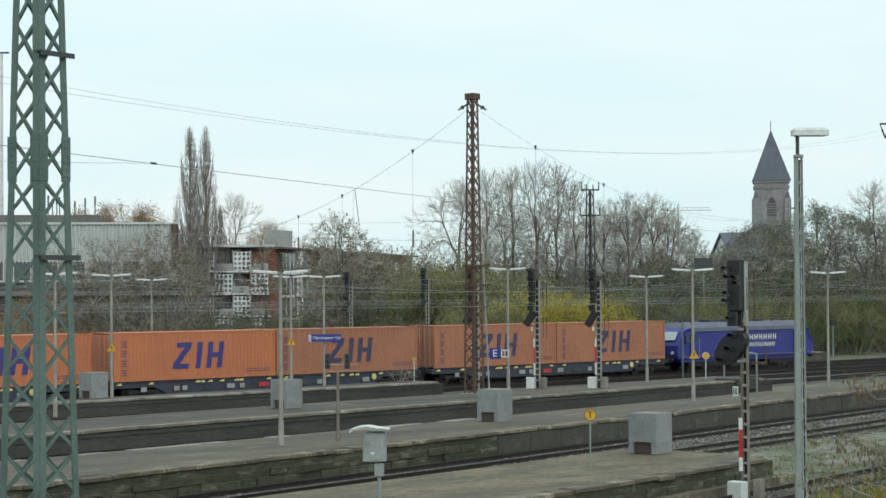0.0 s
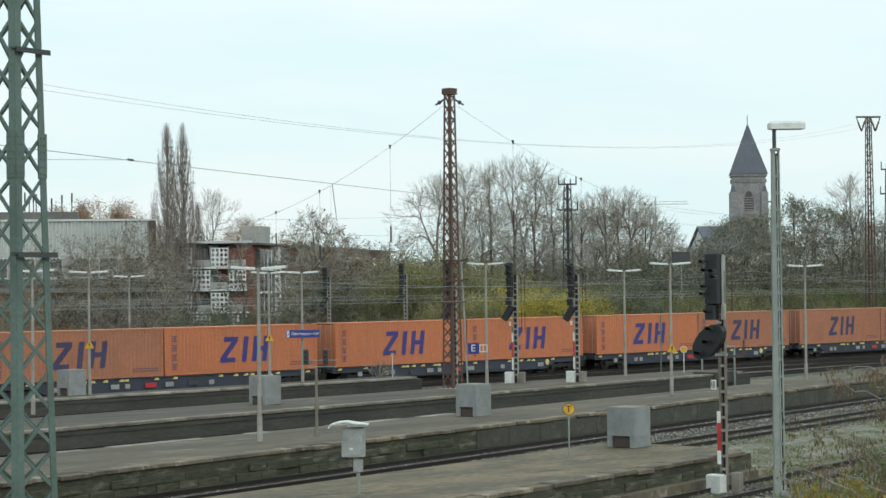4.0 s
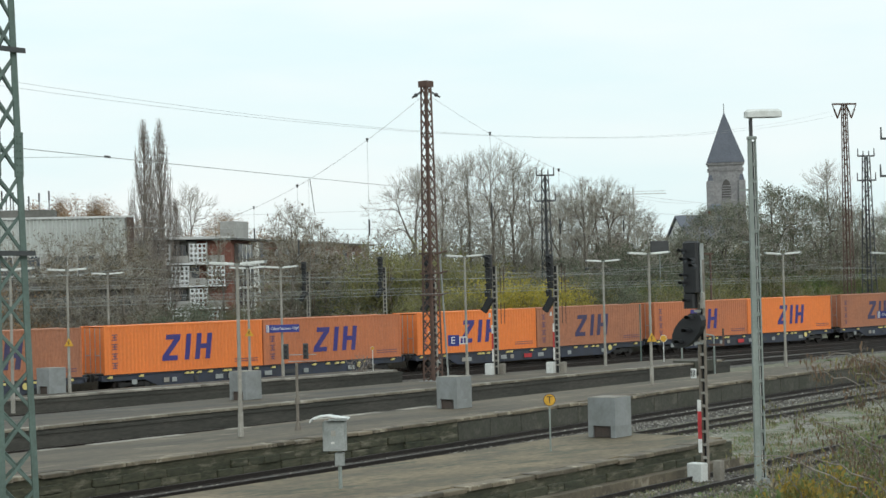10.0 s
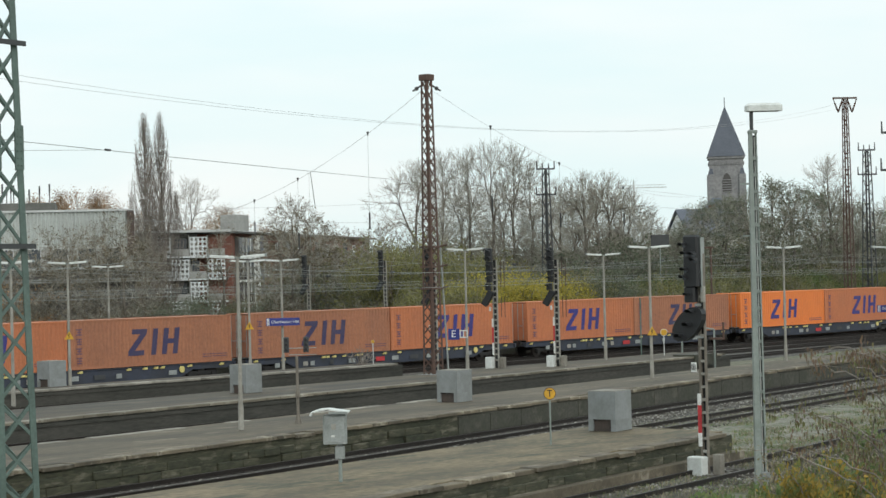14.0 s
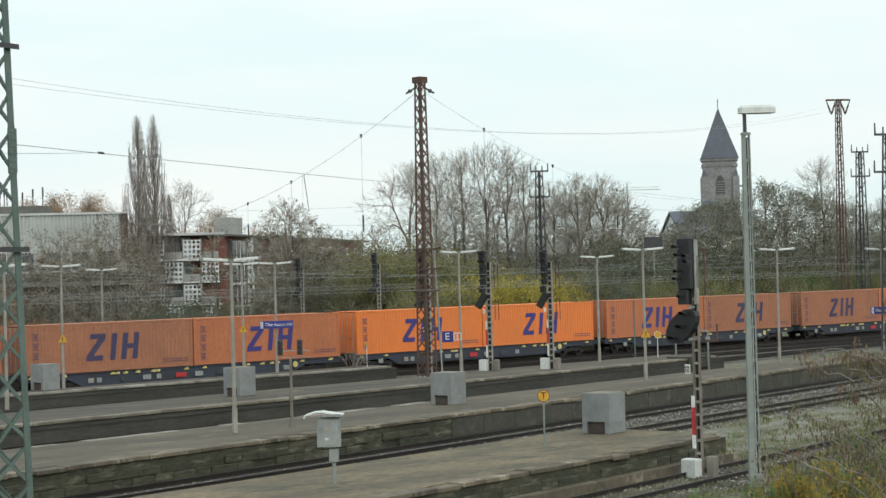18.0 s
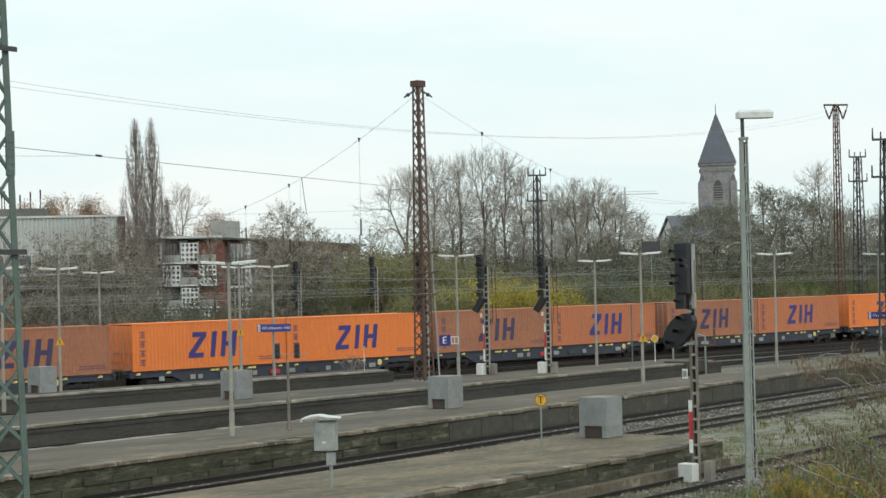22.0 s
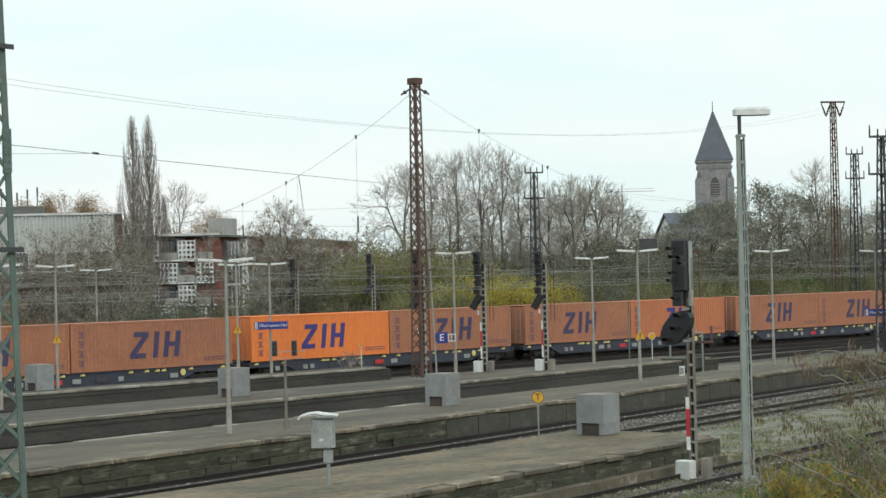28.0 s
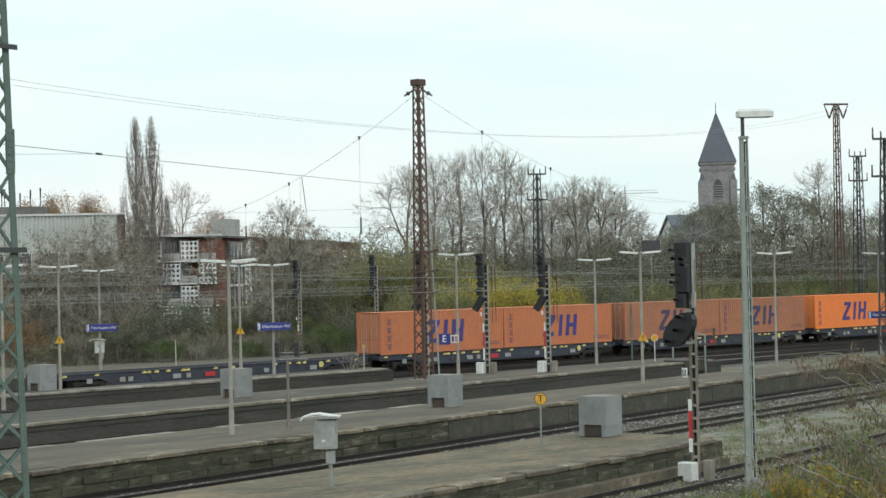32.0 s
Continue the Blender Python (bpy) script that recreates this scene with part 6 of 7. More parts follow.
def poplar(seed, height, label):
    """A columnar poplar: a straight trunk, steep branches close to it, a pointed tip."""
    rng = random.Random(seed)
    t = thing("poplar", label, "tree", "poplars")
    wood, twig, tips = Geo(), Geo(), []
    p, r, n = Vector((0, 0, -0.2)), 0.30, 24
    spine = [p]
    for k in range(n):
        q = p + Vector((rng.uniform(-0.06, 0.06), rng.uniform(-0.06, 0.06), height / n))
        wood.tube(p, q, r, r * 0.90, n=6, caps=False)
        p, r = q, r * 0.90
        spine.append(p)
    for k in range(520):                     # steep branches that leave the trunk low and run up beside it
        z = 0.16 + 0.825 * rng.random() ** 1.2
        f = min((z - 0.04) / 0.32, 1.0) * min((1.0 - z) / 0.5, 1.0) ** 0.75
        rad = height * 0.096 * f * rng.random() ** 0.35
        a = rng.uniform(0, 6.283)
        goal = Vector((math.cos(a) * rad, math.sin(a) * rad, z * height))
        foot = spine[max(1, min(n - 1, int((z - 0.05 - rad * 0.11) * n)))]
        p = foot
        r = 0.022 + 0.012 * rad
        for i in range(5):
            u = (i + 1) / 5
            q = foot.lerp(goal, u) + Vector((math.cos(a), math.sin(a), 0)) * rad * 0.35 * math.sin(u * 3.1416) + unit(rng) * 0.05
            (wood if r > 0.04 else twig).tube(p, q, r, r * 0.8, n=4, caps=False)
            if i > 0:
                spray(rng, twig, tips, q, (Vector((0, 0, 1.6)) + (q - p).normalized()).normalized(), 0.45 + 0.45 * (1 - z), 2)
            p, r = q, r * 0.8
    part("trunk", wood, BARK, t)
    tagged(part("crown", twig, BARK_PALE, t), kind="stuff")
    return t


def bush(seed, label, leaf, height=3.0, width=3.0, count=2600, size=0.09, twiggy=26, twig_m=None, name="bush", group="bushes along the railway", near=0.11):
    """An uneven bush: many stems, leaves in clumps along them, gaps between."""
    rng = random.Random(seed)
    t = thing(name, label, "bush", group)
    twig, tips = Geo(), []
    wood = twig
    for _ in range(twiggy):
        a, rr = rng.uniform(0, 6.283), rng.uniform(0, 0.35)
        base = Vector((math.cos(a) * rr * width, math.sin(a) * rr * width, -0.1))
        d = Vector((math.cos(a) * rng.uniform(0, 0.8), math.sin(a) * rng.uniform(0, 0.8), 1)).normalized()
        grow(rng, wood, twig, tips, base, d, height * rng.uniform(0.22, 0.4), 0.035, 2, 0.6, 0.03, kids=(2, 3))
    tagged(part("branchwork", twig, twig_m or BUSH_TWIG, t), kind="stuff")
    if leaf:
        per = max(1, count // len(tips))
        tagged(part("foliage", leaves(rng, Geo(), tips, per, near * width, size), leaf, t), kind="stuff")
    return t


def put(kind, x, y, s=1.0, yaw=0.0, z=BED, sz=None, label=""):
    ob = copy_thing(kind, pose(x, y, z, 0, 0, yaw))
    ob.scale = (s, s, sz or s)
    return tagged(ob, label)


def rest(kind, x, y, s=1.0, yaw=0.0, z=BED, sz=None):
    """Stand the first of its kind itself at its place."""
    kind.matrix_basis = pose(x, y, z, 0, 0, yaw) @ Matrix.Diagonal((s, s, sz or s, 1))


# polar places as the station lies: an angle to the right of the view's middle in degrees, and metres
def polar(a, d):
    h = radians(45.8 + a)
    return math.sin(h) * d, math.cos(h) * d


# bare trees behind the track
KIND_A = crown_tree(11, 17, "tall bare tree with fine grey-brown twigs", 3.1, 0.28, 120, (4, 1.45), peak=0.80)
KIND_B = crown_tree(23, 16, "bare spreading tree with many thin branches", 4.7, 0.22, 235, (5, 1.25), peak=0.66)
KIND_C = crown_tree(37, 12, "bare young tree with a few dry leaves", 3.4, 0.2, 85, (4, 1.1), peak=0.62, leaf=LEAF_BROWN, per=4, size=0.085, radius=0.16)
KIND_D = crown_tree(41, 13, "broad dark evergreen tree with gaps in its crown", 4.4, 0.2, 150, (4, 1.0), peak=0.68, leaf=LEAF_DARK, per=3, size=0.085, radius=0.32, hold=-0.1)
KIND_E = bare_tree(53, 13, "bare tree with russet autumn leaves", 6, 0.6, 0.03, RUSSET_PALE, 14, trunk=0.2, size=0.07, radius=0.75)
first = {}


def stand(kind, want, a, d, yaw, label=""):
    """Put a tree of that kind, want metres tall, at the angle and distance."""
    far = max(d, 127.0 / math.cos(radians(45.8 + a)))     # behind the thicket, as tall as it looks
    want = 6.5 + (want - 6.5) * far / d
    x, y = polar(a, far)
    s = want / kind["tall"]
    if kind.name not in first:
        first[kind.name] = True
        rest(kind, x, y, s, yaw)
        return kind
    return put(kind, x, y, s, yaw, label=label)


for a, d, h, k, yaw in ((-0.95, 196, 17.0, KIND_B, 20), (-0.25, 204, 18.2, KIND_A, 130), (0.5, 206, 18.5, KIND_A, 75), (1.2, 200, 18.7, KIND_A, 340), (1.85, 204, 18.6, KIND_A, 210), (2.3, 207, 17.0, KIND_A, 30),
                        (0.2, 214, 15.6, KIND_B, 250), (1.6, 214, 15.6, KIND_B, 100),
                        (3.25, 200, 15.0, KIND_B, 60), (3.85, 194, 15.4, KIND_B, 170), (4.5, 198, 15.5, KIND_B, 290), (5.15, 202, 14.0, KIND_B, 15), (5.7, 206, 11.8, KIND_B, 130), (3.5, 210, 13.8, KIND_A, 30), (4.9, 212, 13.4, KIND_A, 130), (4.2, 214, 15.0, KIND_B, 200), (2.85, 212, 14.2, KIND_B, 310),
                        (-8.9, 178, 10.0, KIND_C, 10), (-10.3, 170, 11.0, KIND_C, 300), (-6.6, 185, 10.8, KIND_C, 190), (-5.0, 176, 11.0, KIND_C, 260), (-4.3, 182, 12.5, KIND_C, 330), (-3.0, 184, 10.4, KIND_C, 45), (-9.9, 180, 12.2, KIND_C, 222), (-11.6, 176, 11.0, KIND_C, 10), (-10.9, 170, 10.6, KIND_C, 70), (-9.4, 169, 11.4, KIND_C, 150), (-4.7, 172, 13.0, KIND_C, 300), (-4.45, 177, 12.8, KIND_C, 80), (-3.6, 174, 10.6, KIND_C, 120), (-2.5, 178, 10.2, KIND_C, 20), (-2.0, 184, 10.8, KIND_C, 200), (-12.4, 172, 10.8, KIND_C, 100),
                        (10.8, 205, 16.6, KIND_A, 33), (11.1, 212, 14.0, KIND_B, 70), (12.6, 215, 13.0, KIND_B, 70),
                        (6.5, 208, 10.2, KIND_D, 0), (7.2, 200, 12.4, KIND_D, 70), (7.9, 192, 12.6, KIND_D, 140), (8.5, 200, 13.0, KIND_D, 210), (9.25, 194, 14.2, KIND_D, 280), (9.8, 200, 13.8, KIND_D, 30), (10.6, 196, 13.0, KIND_D, 100), (11.6, 205, 12.2, KIND_D, 170), (12.6, 205, 11.6, KIND_D, 250),
                        (-11.1, 262, 17.4, KIND_E, 0), (-10.6, 260, 18.0, KIND_E, 60), (-10.1, 258, 17.8, KIND_E, 90), (-7.5, 268, 19.0, KIND_A, 180), (-6.5, 262, 16.0, KIND_E, 270), (-9.6, 264, 16.5, KIND_E, 45)):
    stand(k, h, a, d, yaw)
P1 = poplar(7, 26.3, "tall bare columnar poplar")
P2 = poplar(9, 26.6, "tall bare columnar poplar")
rest(P1, *polar(-8.78, 232))
rest(P2, *polar(-8.33, 236), 1.0, 40)
put(P1, *polar(-7.93, 240), 0.66, 130, label="smaller bare poplar beside two tall ones")

# undergrowth behind the far platform
B_TWIG = bush(61, "dense leafless brown bush", LEAF_BROWN, 4.6, 4.2, 2400, 0.05, 34)
B_OLIVE = bush(62, "olive-green bush losing its leaves", LEAF_OLIVE, 4.2, 4.0, 7500, 0.055, 30)
B_GREEN = bush(63, "green bush along the railway", LEAF_GREEN, 3.6, 3.8, 8500, 0.055, 26)
B_LIME = bush(64, "yellow-green bush by the railway", LEAF_LIME, 4.4, 3.6, 9000, 0.055, 28)
B_YELLOW = bush(65, "bright yellow bush by the railway", LEAF_YELLOW, 4.0, 4.0, 15000, 0.06, 30)
B_GOLD = bush(66, "orange-brown autumn bush beside the railway", TWIG_RUSSET, 4.0, 4.0, 5500, 0.06, 28)
B_DARK = bush(67, "dark green thicket under the trees", LEAF_DARK, 5.0, 4.4, 13000, 0.065, 30)
lead = set()


def clump(kind, a, d, s, yaw, sz=None):
    if d > 100:                             # the thicket keeps clear of the far platform
        d = max(d, (114.5 + (d - 165) * 0.35) / math.cos(radians(45.8 + a)))
    x, y = polar(a, d)
    if kind.name not in lead:
        lead.add(kind.name)
        rest(kind, x, y, s, yaw, BED, sz)
    else:
        put(kind, x, y, s, yaw, BED, sz)


rng = random.Random(77)
# rows of thicket, from the left to the right of what is seen
for row, (d0, d1, s0, s1, step) in enumerate(((165, 171, 0.9, 1.2, 0.72), (176, 184, 1.35, 1.8, 0.80), (194, 206, 1.7, 2.3, 0.90), (214, 226, 2.0, 2.6, 1.0))):
    a = -13.6 + 0.2 * row
    while a < 14.2:
        if a < -11.0:
            pool = [B_GOLD, B_GOLD, B_TWIG, B_OLIVE]
        elif a < -2.4:
            pool = [B_GREEN, B_DARK, B_OLIVE, B_TWIG] if row == 0 else [B_TWIG, B_DARK, B_OLIVE]
        elif a < 0.6:
            pool = [B_OLIVE, B_LIME, B_TWIG]
        elif a < 5.0:
            pool = [B_OLIVE, B_LIME, B_TWIG, B_DARK] if row < 2 else [B_TWIG, B_DARK, B_TWIG]
        else:
            pool = [B_GREEN, B_GREEN, B_OLIVE, B_LIME] if row < 2 else [B_DARK, B_GREEN, B_OLIVE]
        low = 0.62 if (-12 < a < -4 and row < 3) else 1.0
        s = rng.uniform(s0, s1)
        if not (row == 2 and -12.5 < a < -5.5) and not (row == 3 and a < -5.0):
            clump(rng.choice(pool), a, rng.uniform(d0, d1), s * (0.85 if low < 1 else 1), rng.uniform(0, 360), s * low)
        a += step * rng.uniform(0.8, 1.2)
B_TALL = bush(68, "tall twiggy thicket with thin olive foliage", LEAF_OLIVE, 10.5, 6.0, 9000, 0.07, 40, near=0.09)
B_WALL = bush(69, "tall leafless thicket under bare trees", LEAF_BROWN, 11.0, 6.0, 2600, 0.09, 46, near=0.06)
for k in range(25):                          # the tall thicket under the bare trees
    a = -2.7 + k * 0.66 + rng.uniform(-0.15, 0.15)
    s = rng.uniform(1.0, 1.2)
    clump(B_WALL if a < -1.4 else B_TALL if a > 5.0 else rng.choice([B_TALL, B_WALL]), a, 232 + rng.uniform(-6, 6), s, rng.uniform(0, 360), s * (0.82 if a < -1.4 else 0.86 if a < 2.2 else 0.95 if a < 5.5 else 0.8 if a < 7.2 else 1.1))
for a, d, s in ((1.05, 150, 1.45), (1.75, 151, 1.75), (2.45, 150, 1.6), (0.6, 151, 1.1), (2.1, 149, 1.5)):
    clump(B_YELLOW, a, d, s, 100 * a)
for a, d, s in ((-0.6, 152, 1.5), (-0.1, 154, 1.4), (0.2, 155, 1.3), (5.7, 160, 1.5), (7.5, 160, 1.4), (10.2, 165, 1.3)):
    clump(B_LIME, a, d, s, 70 * a)
for a, s in ((-1.95, 1.9), (-1.3, 2.2), (-0.75, 2.0), (-0.05, 1.9)):     # taller olive-yellow growth behind
    clump(B_LIME, a, 172, s, 200 * a, s * 1.12)


def overgrowth():
    """Pale gravel beside the end of the platform, and low weeds on it: many tufts, one object."""
    g = Geo()
    g.extrude([(54.2, 40.4, BED - 0.05), (140, 60.2, BED - 0.05), (140, 66.5, BED - 0.05), (54.2, 50.0, BED - 0.05)], (0, 0, 0.075))
    solid("gravel_strip", g, BALLAST_PALE, "pale grey gravel between the tracks", "gravel", "structure")
    rng = random.Random(5)
    for name, count, m, hi in (("weeds", 14000, LEAF_FRESH, 0.16), ("dry_grass", 9000, LEAF_DRY, 0.22)):
        g = Geo()
        for _ in range(count):
            x = rng.uniform(38, 120)
            y = (27.9 + 0.222 * x) + (rng.uniform(-6.0, 9.0) if x > 54 else -rng.uniform(0.1, 7))
            if y > 42.3 + 0.192 * x or noise.noise(Vector((x * 0.35, y * 0.5, 3.0))) < 0.0:
                continue
            for _ in range(4):
                a = rng.uniform(0, 6.283)
                px, py = x + rng.uniform(-0.2, 0.2), y + rng.uniform(-0.2, 0.2)
                dx, dy = math.cos(a) * 0.016, math.sin(a) * 0.016
                g.add([(px - dx, py - dy, BED + 0.01), (px + dx, py + dy, BED + 0.01), (px + rng.uniform(-0.1, 0.1), py + rng.uniform(-0.1, 0.1), BED + 0.03 + rng.uniform(0.3, 1) * hi)], [(0, 1, 2)])
        solid(name, g, m, "low green weeds between the tracks" if name == "weeds" else "pale dry grass between the tracks", "weeds", "stuff")


def loose_stones():
    """Ballast stones that lie on the tracks and the gravel near the platform end: one scatter."""
    rng = random.Random(31)
    g = Geo()
    for _ in range(17000):
        x = 36 + 74 * rng.random() ** 1.2
        pick = rng.random()
        if pick < 0.42 and x > 40:
            y = 43.9 + 0.192 * x - 4.1 + rng.uniform(-4.2, 1.2)
        elif pick < 0.7:
            y = 43.9 + 0.192 * x - 1.75 + rng.uniform(-1.9, 1.3)
            if x < 52 and rng.random() < 0.7:
                continue
        else:
            y = 29.27 + 0.1902 * x - 1.9 + rng.uniform(-2.2, 1.3)
        if y > 42.5 + 0.192 * x or (x < 54.3 and 29.0 + 0.1902 * x < y < 36.9 + 0.1609 * x):
            continue
        r = rng.uniform(0.025, 0.06)
        c = Vector((x, y, -0.165 + r * 0.4))
        a = rng.uniform(0, 3.14)
        u, v, w = Vector((math.cos(a), math.sin(a), 0)) * r * rng.uniform(0.8, 1.5), Vector((-math.sin(a), math.cos(a), 0)) * r, Vector((0, 0, r * rng.uniform(0.6, 1.0)))
        g.add([c + u, c + v, c - u, c - v, c + w, c - w], [(0, 1, 4), (1, 2, 4), (2, 3, 4), (3, 0, 4), (1, 0, 5), (2, 1, 5), (3, 2, 5), (0, 3, 5)])
    solid("loose_stones", g, STONE_MIX, "loose grey ballast stones between the rails", "stones", "stuff")


STONE_MIX = leafy("ballast_stones", [(0.075, 0.068, 0.058), (0.13, 0.122, 0.105), (0.20, 0.19, 0.17), (0.31, 0.30, 0.275)])
overgrowth()
loose_stones()
# shrubs on the slope before the camera
S_GOLD = bush(81, "shrub with golden autumn leaves", LEAF_GOLD, 2.3, 2.0, 17000, 0.05, 26, BARK_PALE, name="shrub", group="shrubs on the near slope")
S_GREEN = bush(82, "leafy green shrub on the near slope", LEAF_FRESH, 2.2, 2.2, 22000, 0.05, 26, BARK_PALE, name="shrub", group="shrubs on the near slope")
S_BROWN = bush(83, "withered brown shrub with dry seed heads", LEAF_DRY, 2.6, 2.0, 14000, 0.028, 34, BARK_PALE, name="shrub", group="shrubs on the near slope")
for kind, a, d, s, tall, yaw in ((S_GOLD, 7.75, 37, 0.6, 2.2, 10), (S_GREEN, 8.4, 38, 0.8, 2.3, 80), (S_GREEN, 9.3, 36, 1.1, 2.75, 150), (S_GOLD, 10.15, 34, 0.85, 3.1, 20), (S_BROWN, 11.2, 37, 1.1, 2.6, 200), (S_GREEN, 10.2, 40, 0.9, 2.2, 300), (S_GOLD, 11.7, 33, 0.9, 3.2, 260),
                                 (S_GREEN, 12.4, 38, 1.1, 3.0, 120), (S_BROWN, 13.3, 38, 1.2, 3.5, 40), (S_GREEN, 10.9, 34, 0.9, 2.9, 60), (S_GREEN, 13.2, 44, 1.3, 3.0, 90), (S_GOLD, 12.7, 34, 0.8, 3.0, 170), (S_GOLD, 9.0, 34, 0.55, 2.75, 100)):
    clump(kind, a, d, s, yaw, tall / 1.97)
for a, d, k in ((10.6, 128, 0.42), (11.1, 126, 0.36), (12.4, 122, 0.6)):
    put(S_GREEN, *polar(a, d), k, 50 * a, label="small green bush beside the track")
S_DRY = bush(84, "small dry grey bush on the platform end", None, 1.5, 1.4, 0, 0.04, 14, BARK_PALE, name="dry_bush", group="")
S_DRY.matrix_basis = pose(83.6, 89.6, ZP) @ Matrix.Diagonal((1.1, 1.1, 0.85, 1))


def arching_shrub():
    """A tall shrub beside the view whose arching twigs, hung with dry leaves, reach into it."""
    rng = random.Random(15)
    t = thing("arching_shrub", "tall shrub with arching twigs and drooping dry leaves", "bush", "", pose(*polar(14.3, 28), BED))
    wood, twig, leaf, green = Geo(), Geo(), Geo(), Geo()
    side = Vector((math.sin(radians(45.8 - 90)), math.cos(radians(45.8 - 90)), 0))
    depth = Vector((side.y, -side.x, 0))
    for k in range(13):
        far_out, top = rng.uniform(0.7, 2.75), rng.uniform(3.9, 5.5)
        p0 = Vector((rng.uniform(-0.3, 0.3), rng.uniform(-0.3, 0.3), 0))
        p2 = side * far_out + depth * rng.uniform(-1.2, 1.2) + Vector((0, 0, top))
        p1 = side * far_out * 0.1 + Vector((0, 0, top * rng.uniform(0.95, 1.12)))
        n, p, r = 22, p0, 0.027
        for i in range(1, n + 1):
            u = i / n
            q = p0 * (1 - u) ** 2 + p1 * 2 * u * (1 - u) + p2 * u * u + unit(rng) * 0.05
            wood.tube(p, q, r, r * 0.94, n=5, caps=False)
            p, r = q, r * 0.94
            if u > 0.4:
                for _ in range(2):
                    e = ((p2 - p1).normalized() * 0.5 + unit(rng) * 0.8 + Vector((0, 0, -0.25))).normalized()
                    w = p + e * rng.uniform(0.2, 0.6)
                    twig.tube(p, w, r * 0.45, r * 0.2, n=3, caps=False)
                    for _ in range(9):
                        c = p.lerp(w, rng.uniform(0.2, 1)) + unit(rng) * 0.06
                        s = rng.uniform(0.018, 0.036)
                        b = unit(rng) * s * 0.55
                        (green if (k % 3 == 0) else leaf).add([c, c + b - Vector((0, 0, s)), c - Vector((0, 0, 2.6 * s)), c - b - Vector((0, 0, s))], [(0, 1, 2, 3)])
    part("stem", wood, BARK_PALE, t)
    tagged(part("branchwork", twig, BARK, t), kind="stuff")
    tagged(part("dry_foliage", leaf, LEAF_HUNG, t), kind="stuff")
    tagged(part("green_foliage", green, LEAF_OLIVE, t), kind="stuff")


arching_shrub()


# ---------------------------------------------------------------- overhead wires
WIRE = mat("wire_copper_dark", (0.27, 0.295, 0.285), 0.6, metal=0.3, vary=0.2, size=1, bump=0)


def sagging(g, a, b, sag, r=0.012, n=24, m=4):
    """One unbroken wire from a to b, hanging by sag in its middle."""
    a, b = Vector(a), Vector(b)
    side = (b - a).cross(Vector((0, 0, 1))).normalized()
    pts = []
    for i in range(n + 1):
        u = i / n
        c = a.lerp(b, u) - Vector((0, 0, 4 * sag * u * (1 - u)))
        pts += [c + side * r * math.cos(6.28318 * k / m) + Vector((0, 0, r * math.sin(6.28318 * k / m))) for k in range(m)]
    g.add(pts, [(i * m + k, i * m + (k + 1) % m, (i + 1) * m + (k + 1) % m, (i + 1) * m + k) for i in range(n) for k in range(m)])
    return g


def catenary(a, b, spans, z=5.6, group="contact lines over the tracks", marks=()):
    """Messenger and contact wire along a track from a to b."""
    t = thing("contact_line", "thin grey overhead contact line above the track", "overhead line", group)
    a, b = Vector((*a, 0)), Vector((*b, 0))
    g = Geo()
    g.tube(a + Vector((0, 0, z)), b + Vector((0, 0, z)), 0.010, n=4, caps=False)
    part("contact_wire", g, WIRE, t)
    g = Geo()
    for k in range(spans):
        p, q = a.lerp(b, k / spans), a.lerp(b, (k + 1) / spans)
        sagging(g, p + Vector((0, 0, z + 1.5)), q + Vector((0, 0, z + 1.5)), 0.8, 0.010, 14)
    part("messenger_wire", g, WIRE, t)
    for x, h in marks:
        q = a.lerp(b, (x - a.x) / (b.x - a.x)) + Vector((0, 0, h))
        part("insulator", Geo().tube(q - Vector((0.28, 0, 0)), q + Vector((0.28, 0, 0)), 0.05, n=6).tube(q - Vector((0.16, 0, 0)), q + Vector((0.16, 0, 0)), 0.10, n=8), SIGNAL_GREY, t)


catenary((-10, TRACK_Y), (260, TRACK_Y), 5)
catenary((-10, 101.95), (260, 101.95), 5, 5.75)
catenary(*along(FRONT_A, -1.75, 0, 230), 4)
catenary(*along(FRONT_B, -1.75, 0, 200), 4)
catenary((20, 116.0), (260, 122.0), 4, 5.6, marks=((107.2, 6.3), (114.6, 6.5), (130.0, 6.9), (140.4, 6.95), (151.9, 7.0)))

MAST = Vector((77.3, 76.8, 16.6))


def span(name, label, lines, r):
    t = thing(name, label, "overhead line", "cross spans and feeders")
    for a, b, sag, k in lines:
        part("wire", sagging(Geo(), a, b, sag, r * k), WIRE, t)
    return t


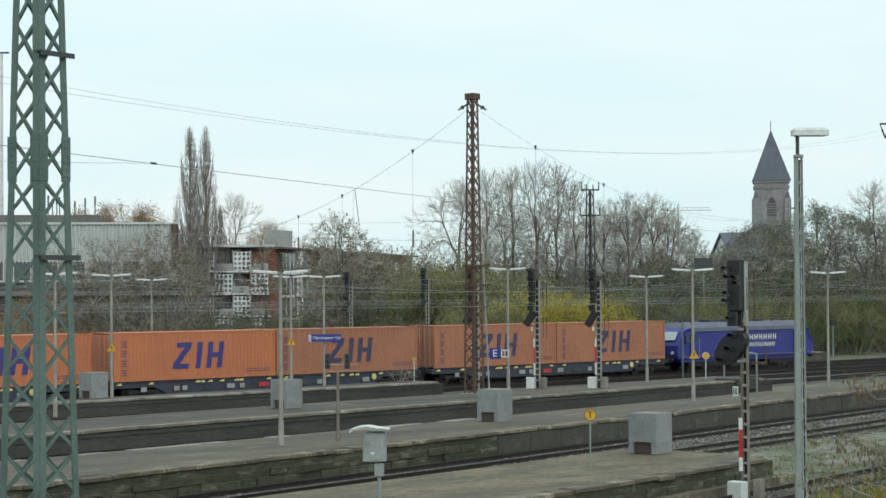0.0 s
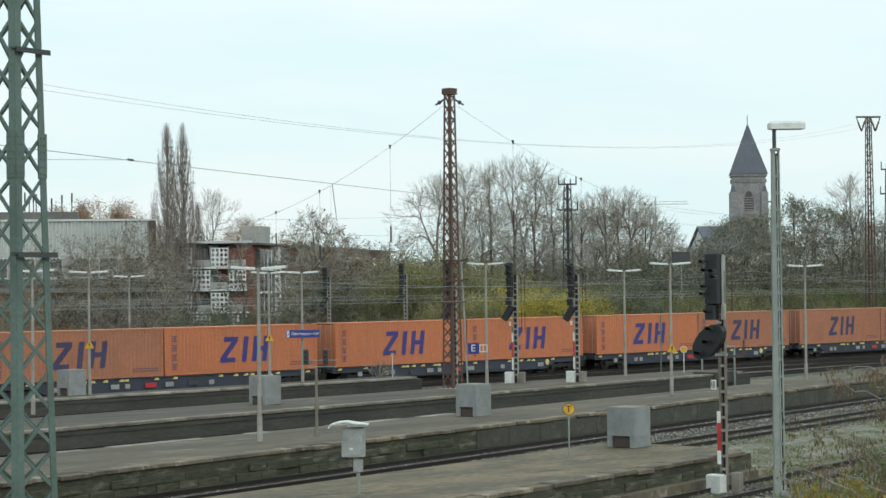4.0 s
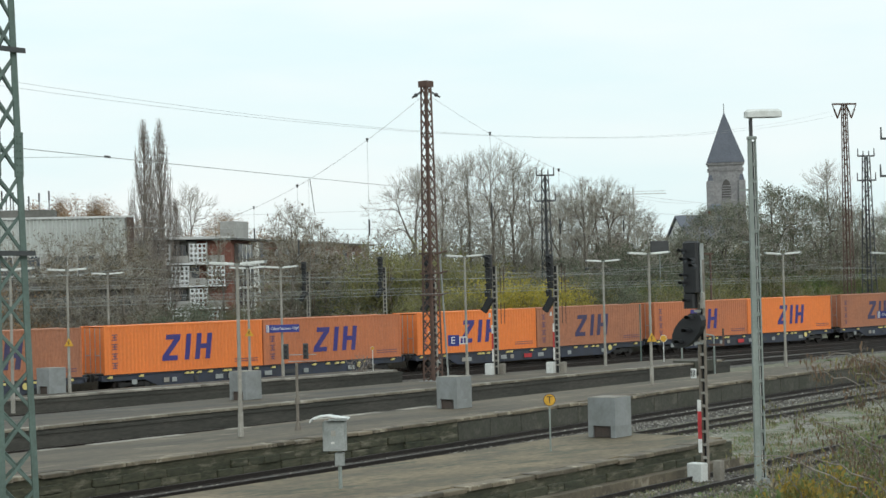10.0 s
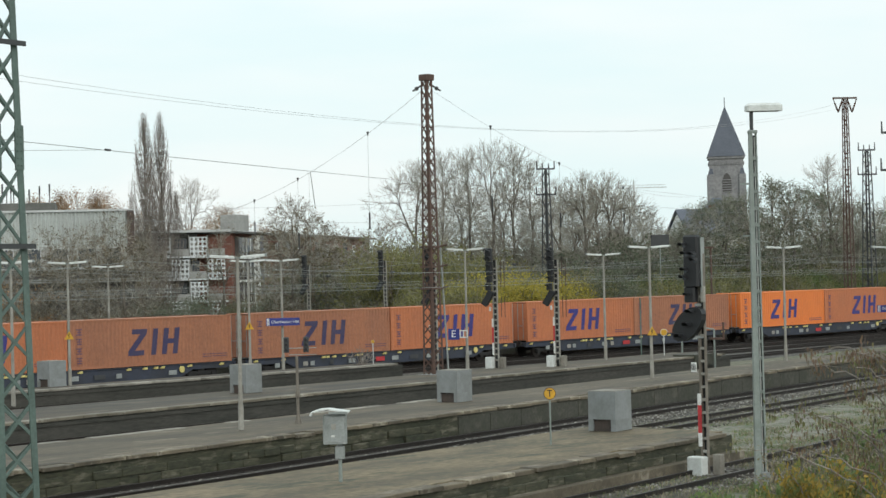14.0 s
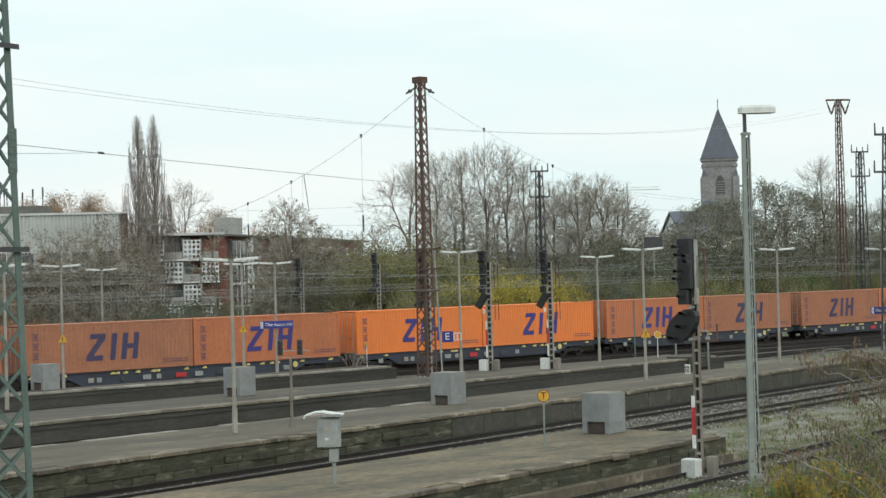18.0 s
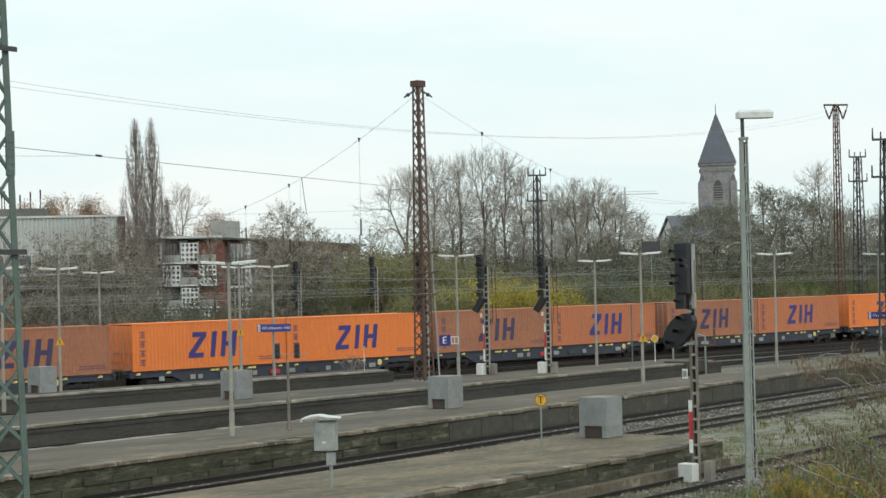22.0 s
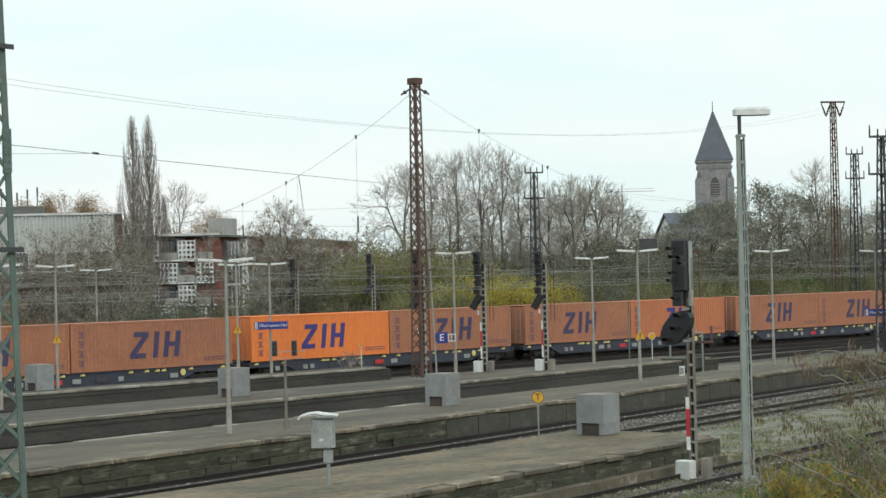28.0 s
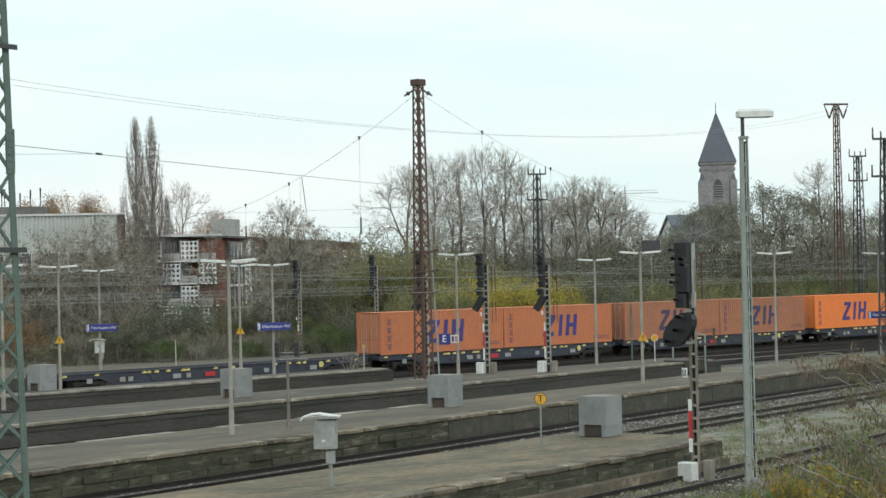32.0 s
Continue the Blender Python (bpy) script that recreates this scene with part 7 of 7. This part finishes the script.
# cross span from the rusty mast to both sides, with hanging droppers
LEFT, RIGHT = Vector((110.5, 148.0, 12.0)), Vector((149.5, 113.5, 12.9))
cross = span("cross_span", "cable span hung from the rusty mast to both sides", [(MAST, LEFT, 2.6, 1.0), (MAST, RIGHT, 1.7, 0.75)], 0.012)
for end, sag, hung in ((LEFT, 2.6, ((0.133, 5.75), (0.325, 4.6), (0.468, 2.5))), (RIGHT, 1.7, ((0.155, 5.2), (0.365, 4.4), (0.62, 3.0)))):
    for u, drop in hung:
        q = MAST.lerp(end, u) - Vector((0, 0, 4 * sag * u * (1 - u)))
        d = part("dropper", Geo().tube(q, q - Vector((0, 0, drop)), 0.010, n=3), WIRE, cross)
        part("clamp", Geo().tube(q + Vector((0, 0, 0.12)), q - Vector((0, 0, 0.12)), 0.09, 0.03, n=6), SIGNAL_GREY, d)
        part("insulator", Geo().tube(q - Vector((0, 0, drop - 1.0)), q - Vector((0, 0, drop)), 0.055, n=6), SIGNAL_GREY, d)
q = MAST.lerp(LEFT, 0.287) - Vector((0, 0, 4 * 2.6 * 0.287 * 0.713))
part("stay", Geo().tube(q, q + Vector((0.18, -0.18, -2.2)), 0.022, n=4), SIGNAL_GREY, cross)
u = (TRACK_Y - MAST.y) / (LEFT.y - MAST.y)
q = MAST.lerp(LEFT, u) - Vector((0, 0, 4 * 2.6 * u * (1 - u)))
part("contact_dropper", Geo().tube(q, Vector((q.x, q.y, 5.6)), 0.009, n=4), WIRE, cross)
# the pair of feeders running to the slender far mast
span("feeder_line", "pair of thin feeder wires sagging to the slender mast", [((163.0, 106.8, 21.6), (33.6, 61.4, 14.5), 2.7, 1.0), ((164.4, 104.9, 21.6), (33.9, 60.9, 14.1), 2.6, 1.0)], 0.0062)
# the strain wire with its marker, and a thin wire beside it
strain = span("strain_wire", "taut dark strain wire with a small insulator", [((77.1, 76.6, 11.27), (30.17, 51.86, 10.93), 0.02, 1.1), ((42.28, 58.24, 11.02), (30.17, 51.86, 10.3), 0.02, 0.6)], 0.011)
part("insulator", Geo().tube((42.13, 58.16, 11.02), (42.48, 58.34, 11.02), 0.042, n=8), SIGNAL_GREY, strain)
span("far_wires", "thin wires across the sky beyond the platforms", [((100.0, 140.0, 11.6), (150.0, 118.0, 11.0), 0.3, 1.0), ((100.0, 140.0, 10.6), (150.0, 118.0, 10.2), 0.3, 1.0), ((137.0, 122.0, 15.0), (240.0, 130.0, 12.0), 0.8, 1.0), ((137.0, 122.0, 13.2), (240.0, 130.0, 11.0), 0.6, 1.0), ((135.0, 120.0, 13.0), (60.0, 170.0, 13.5), 0.8, 0.8)], 0.011)


motions()
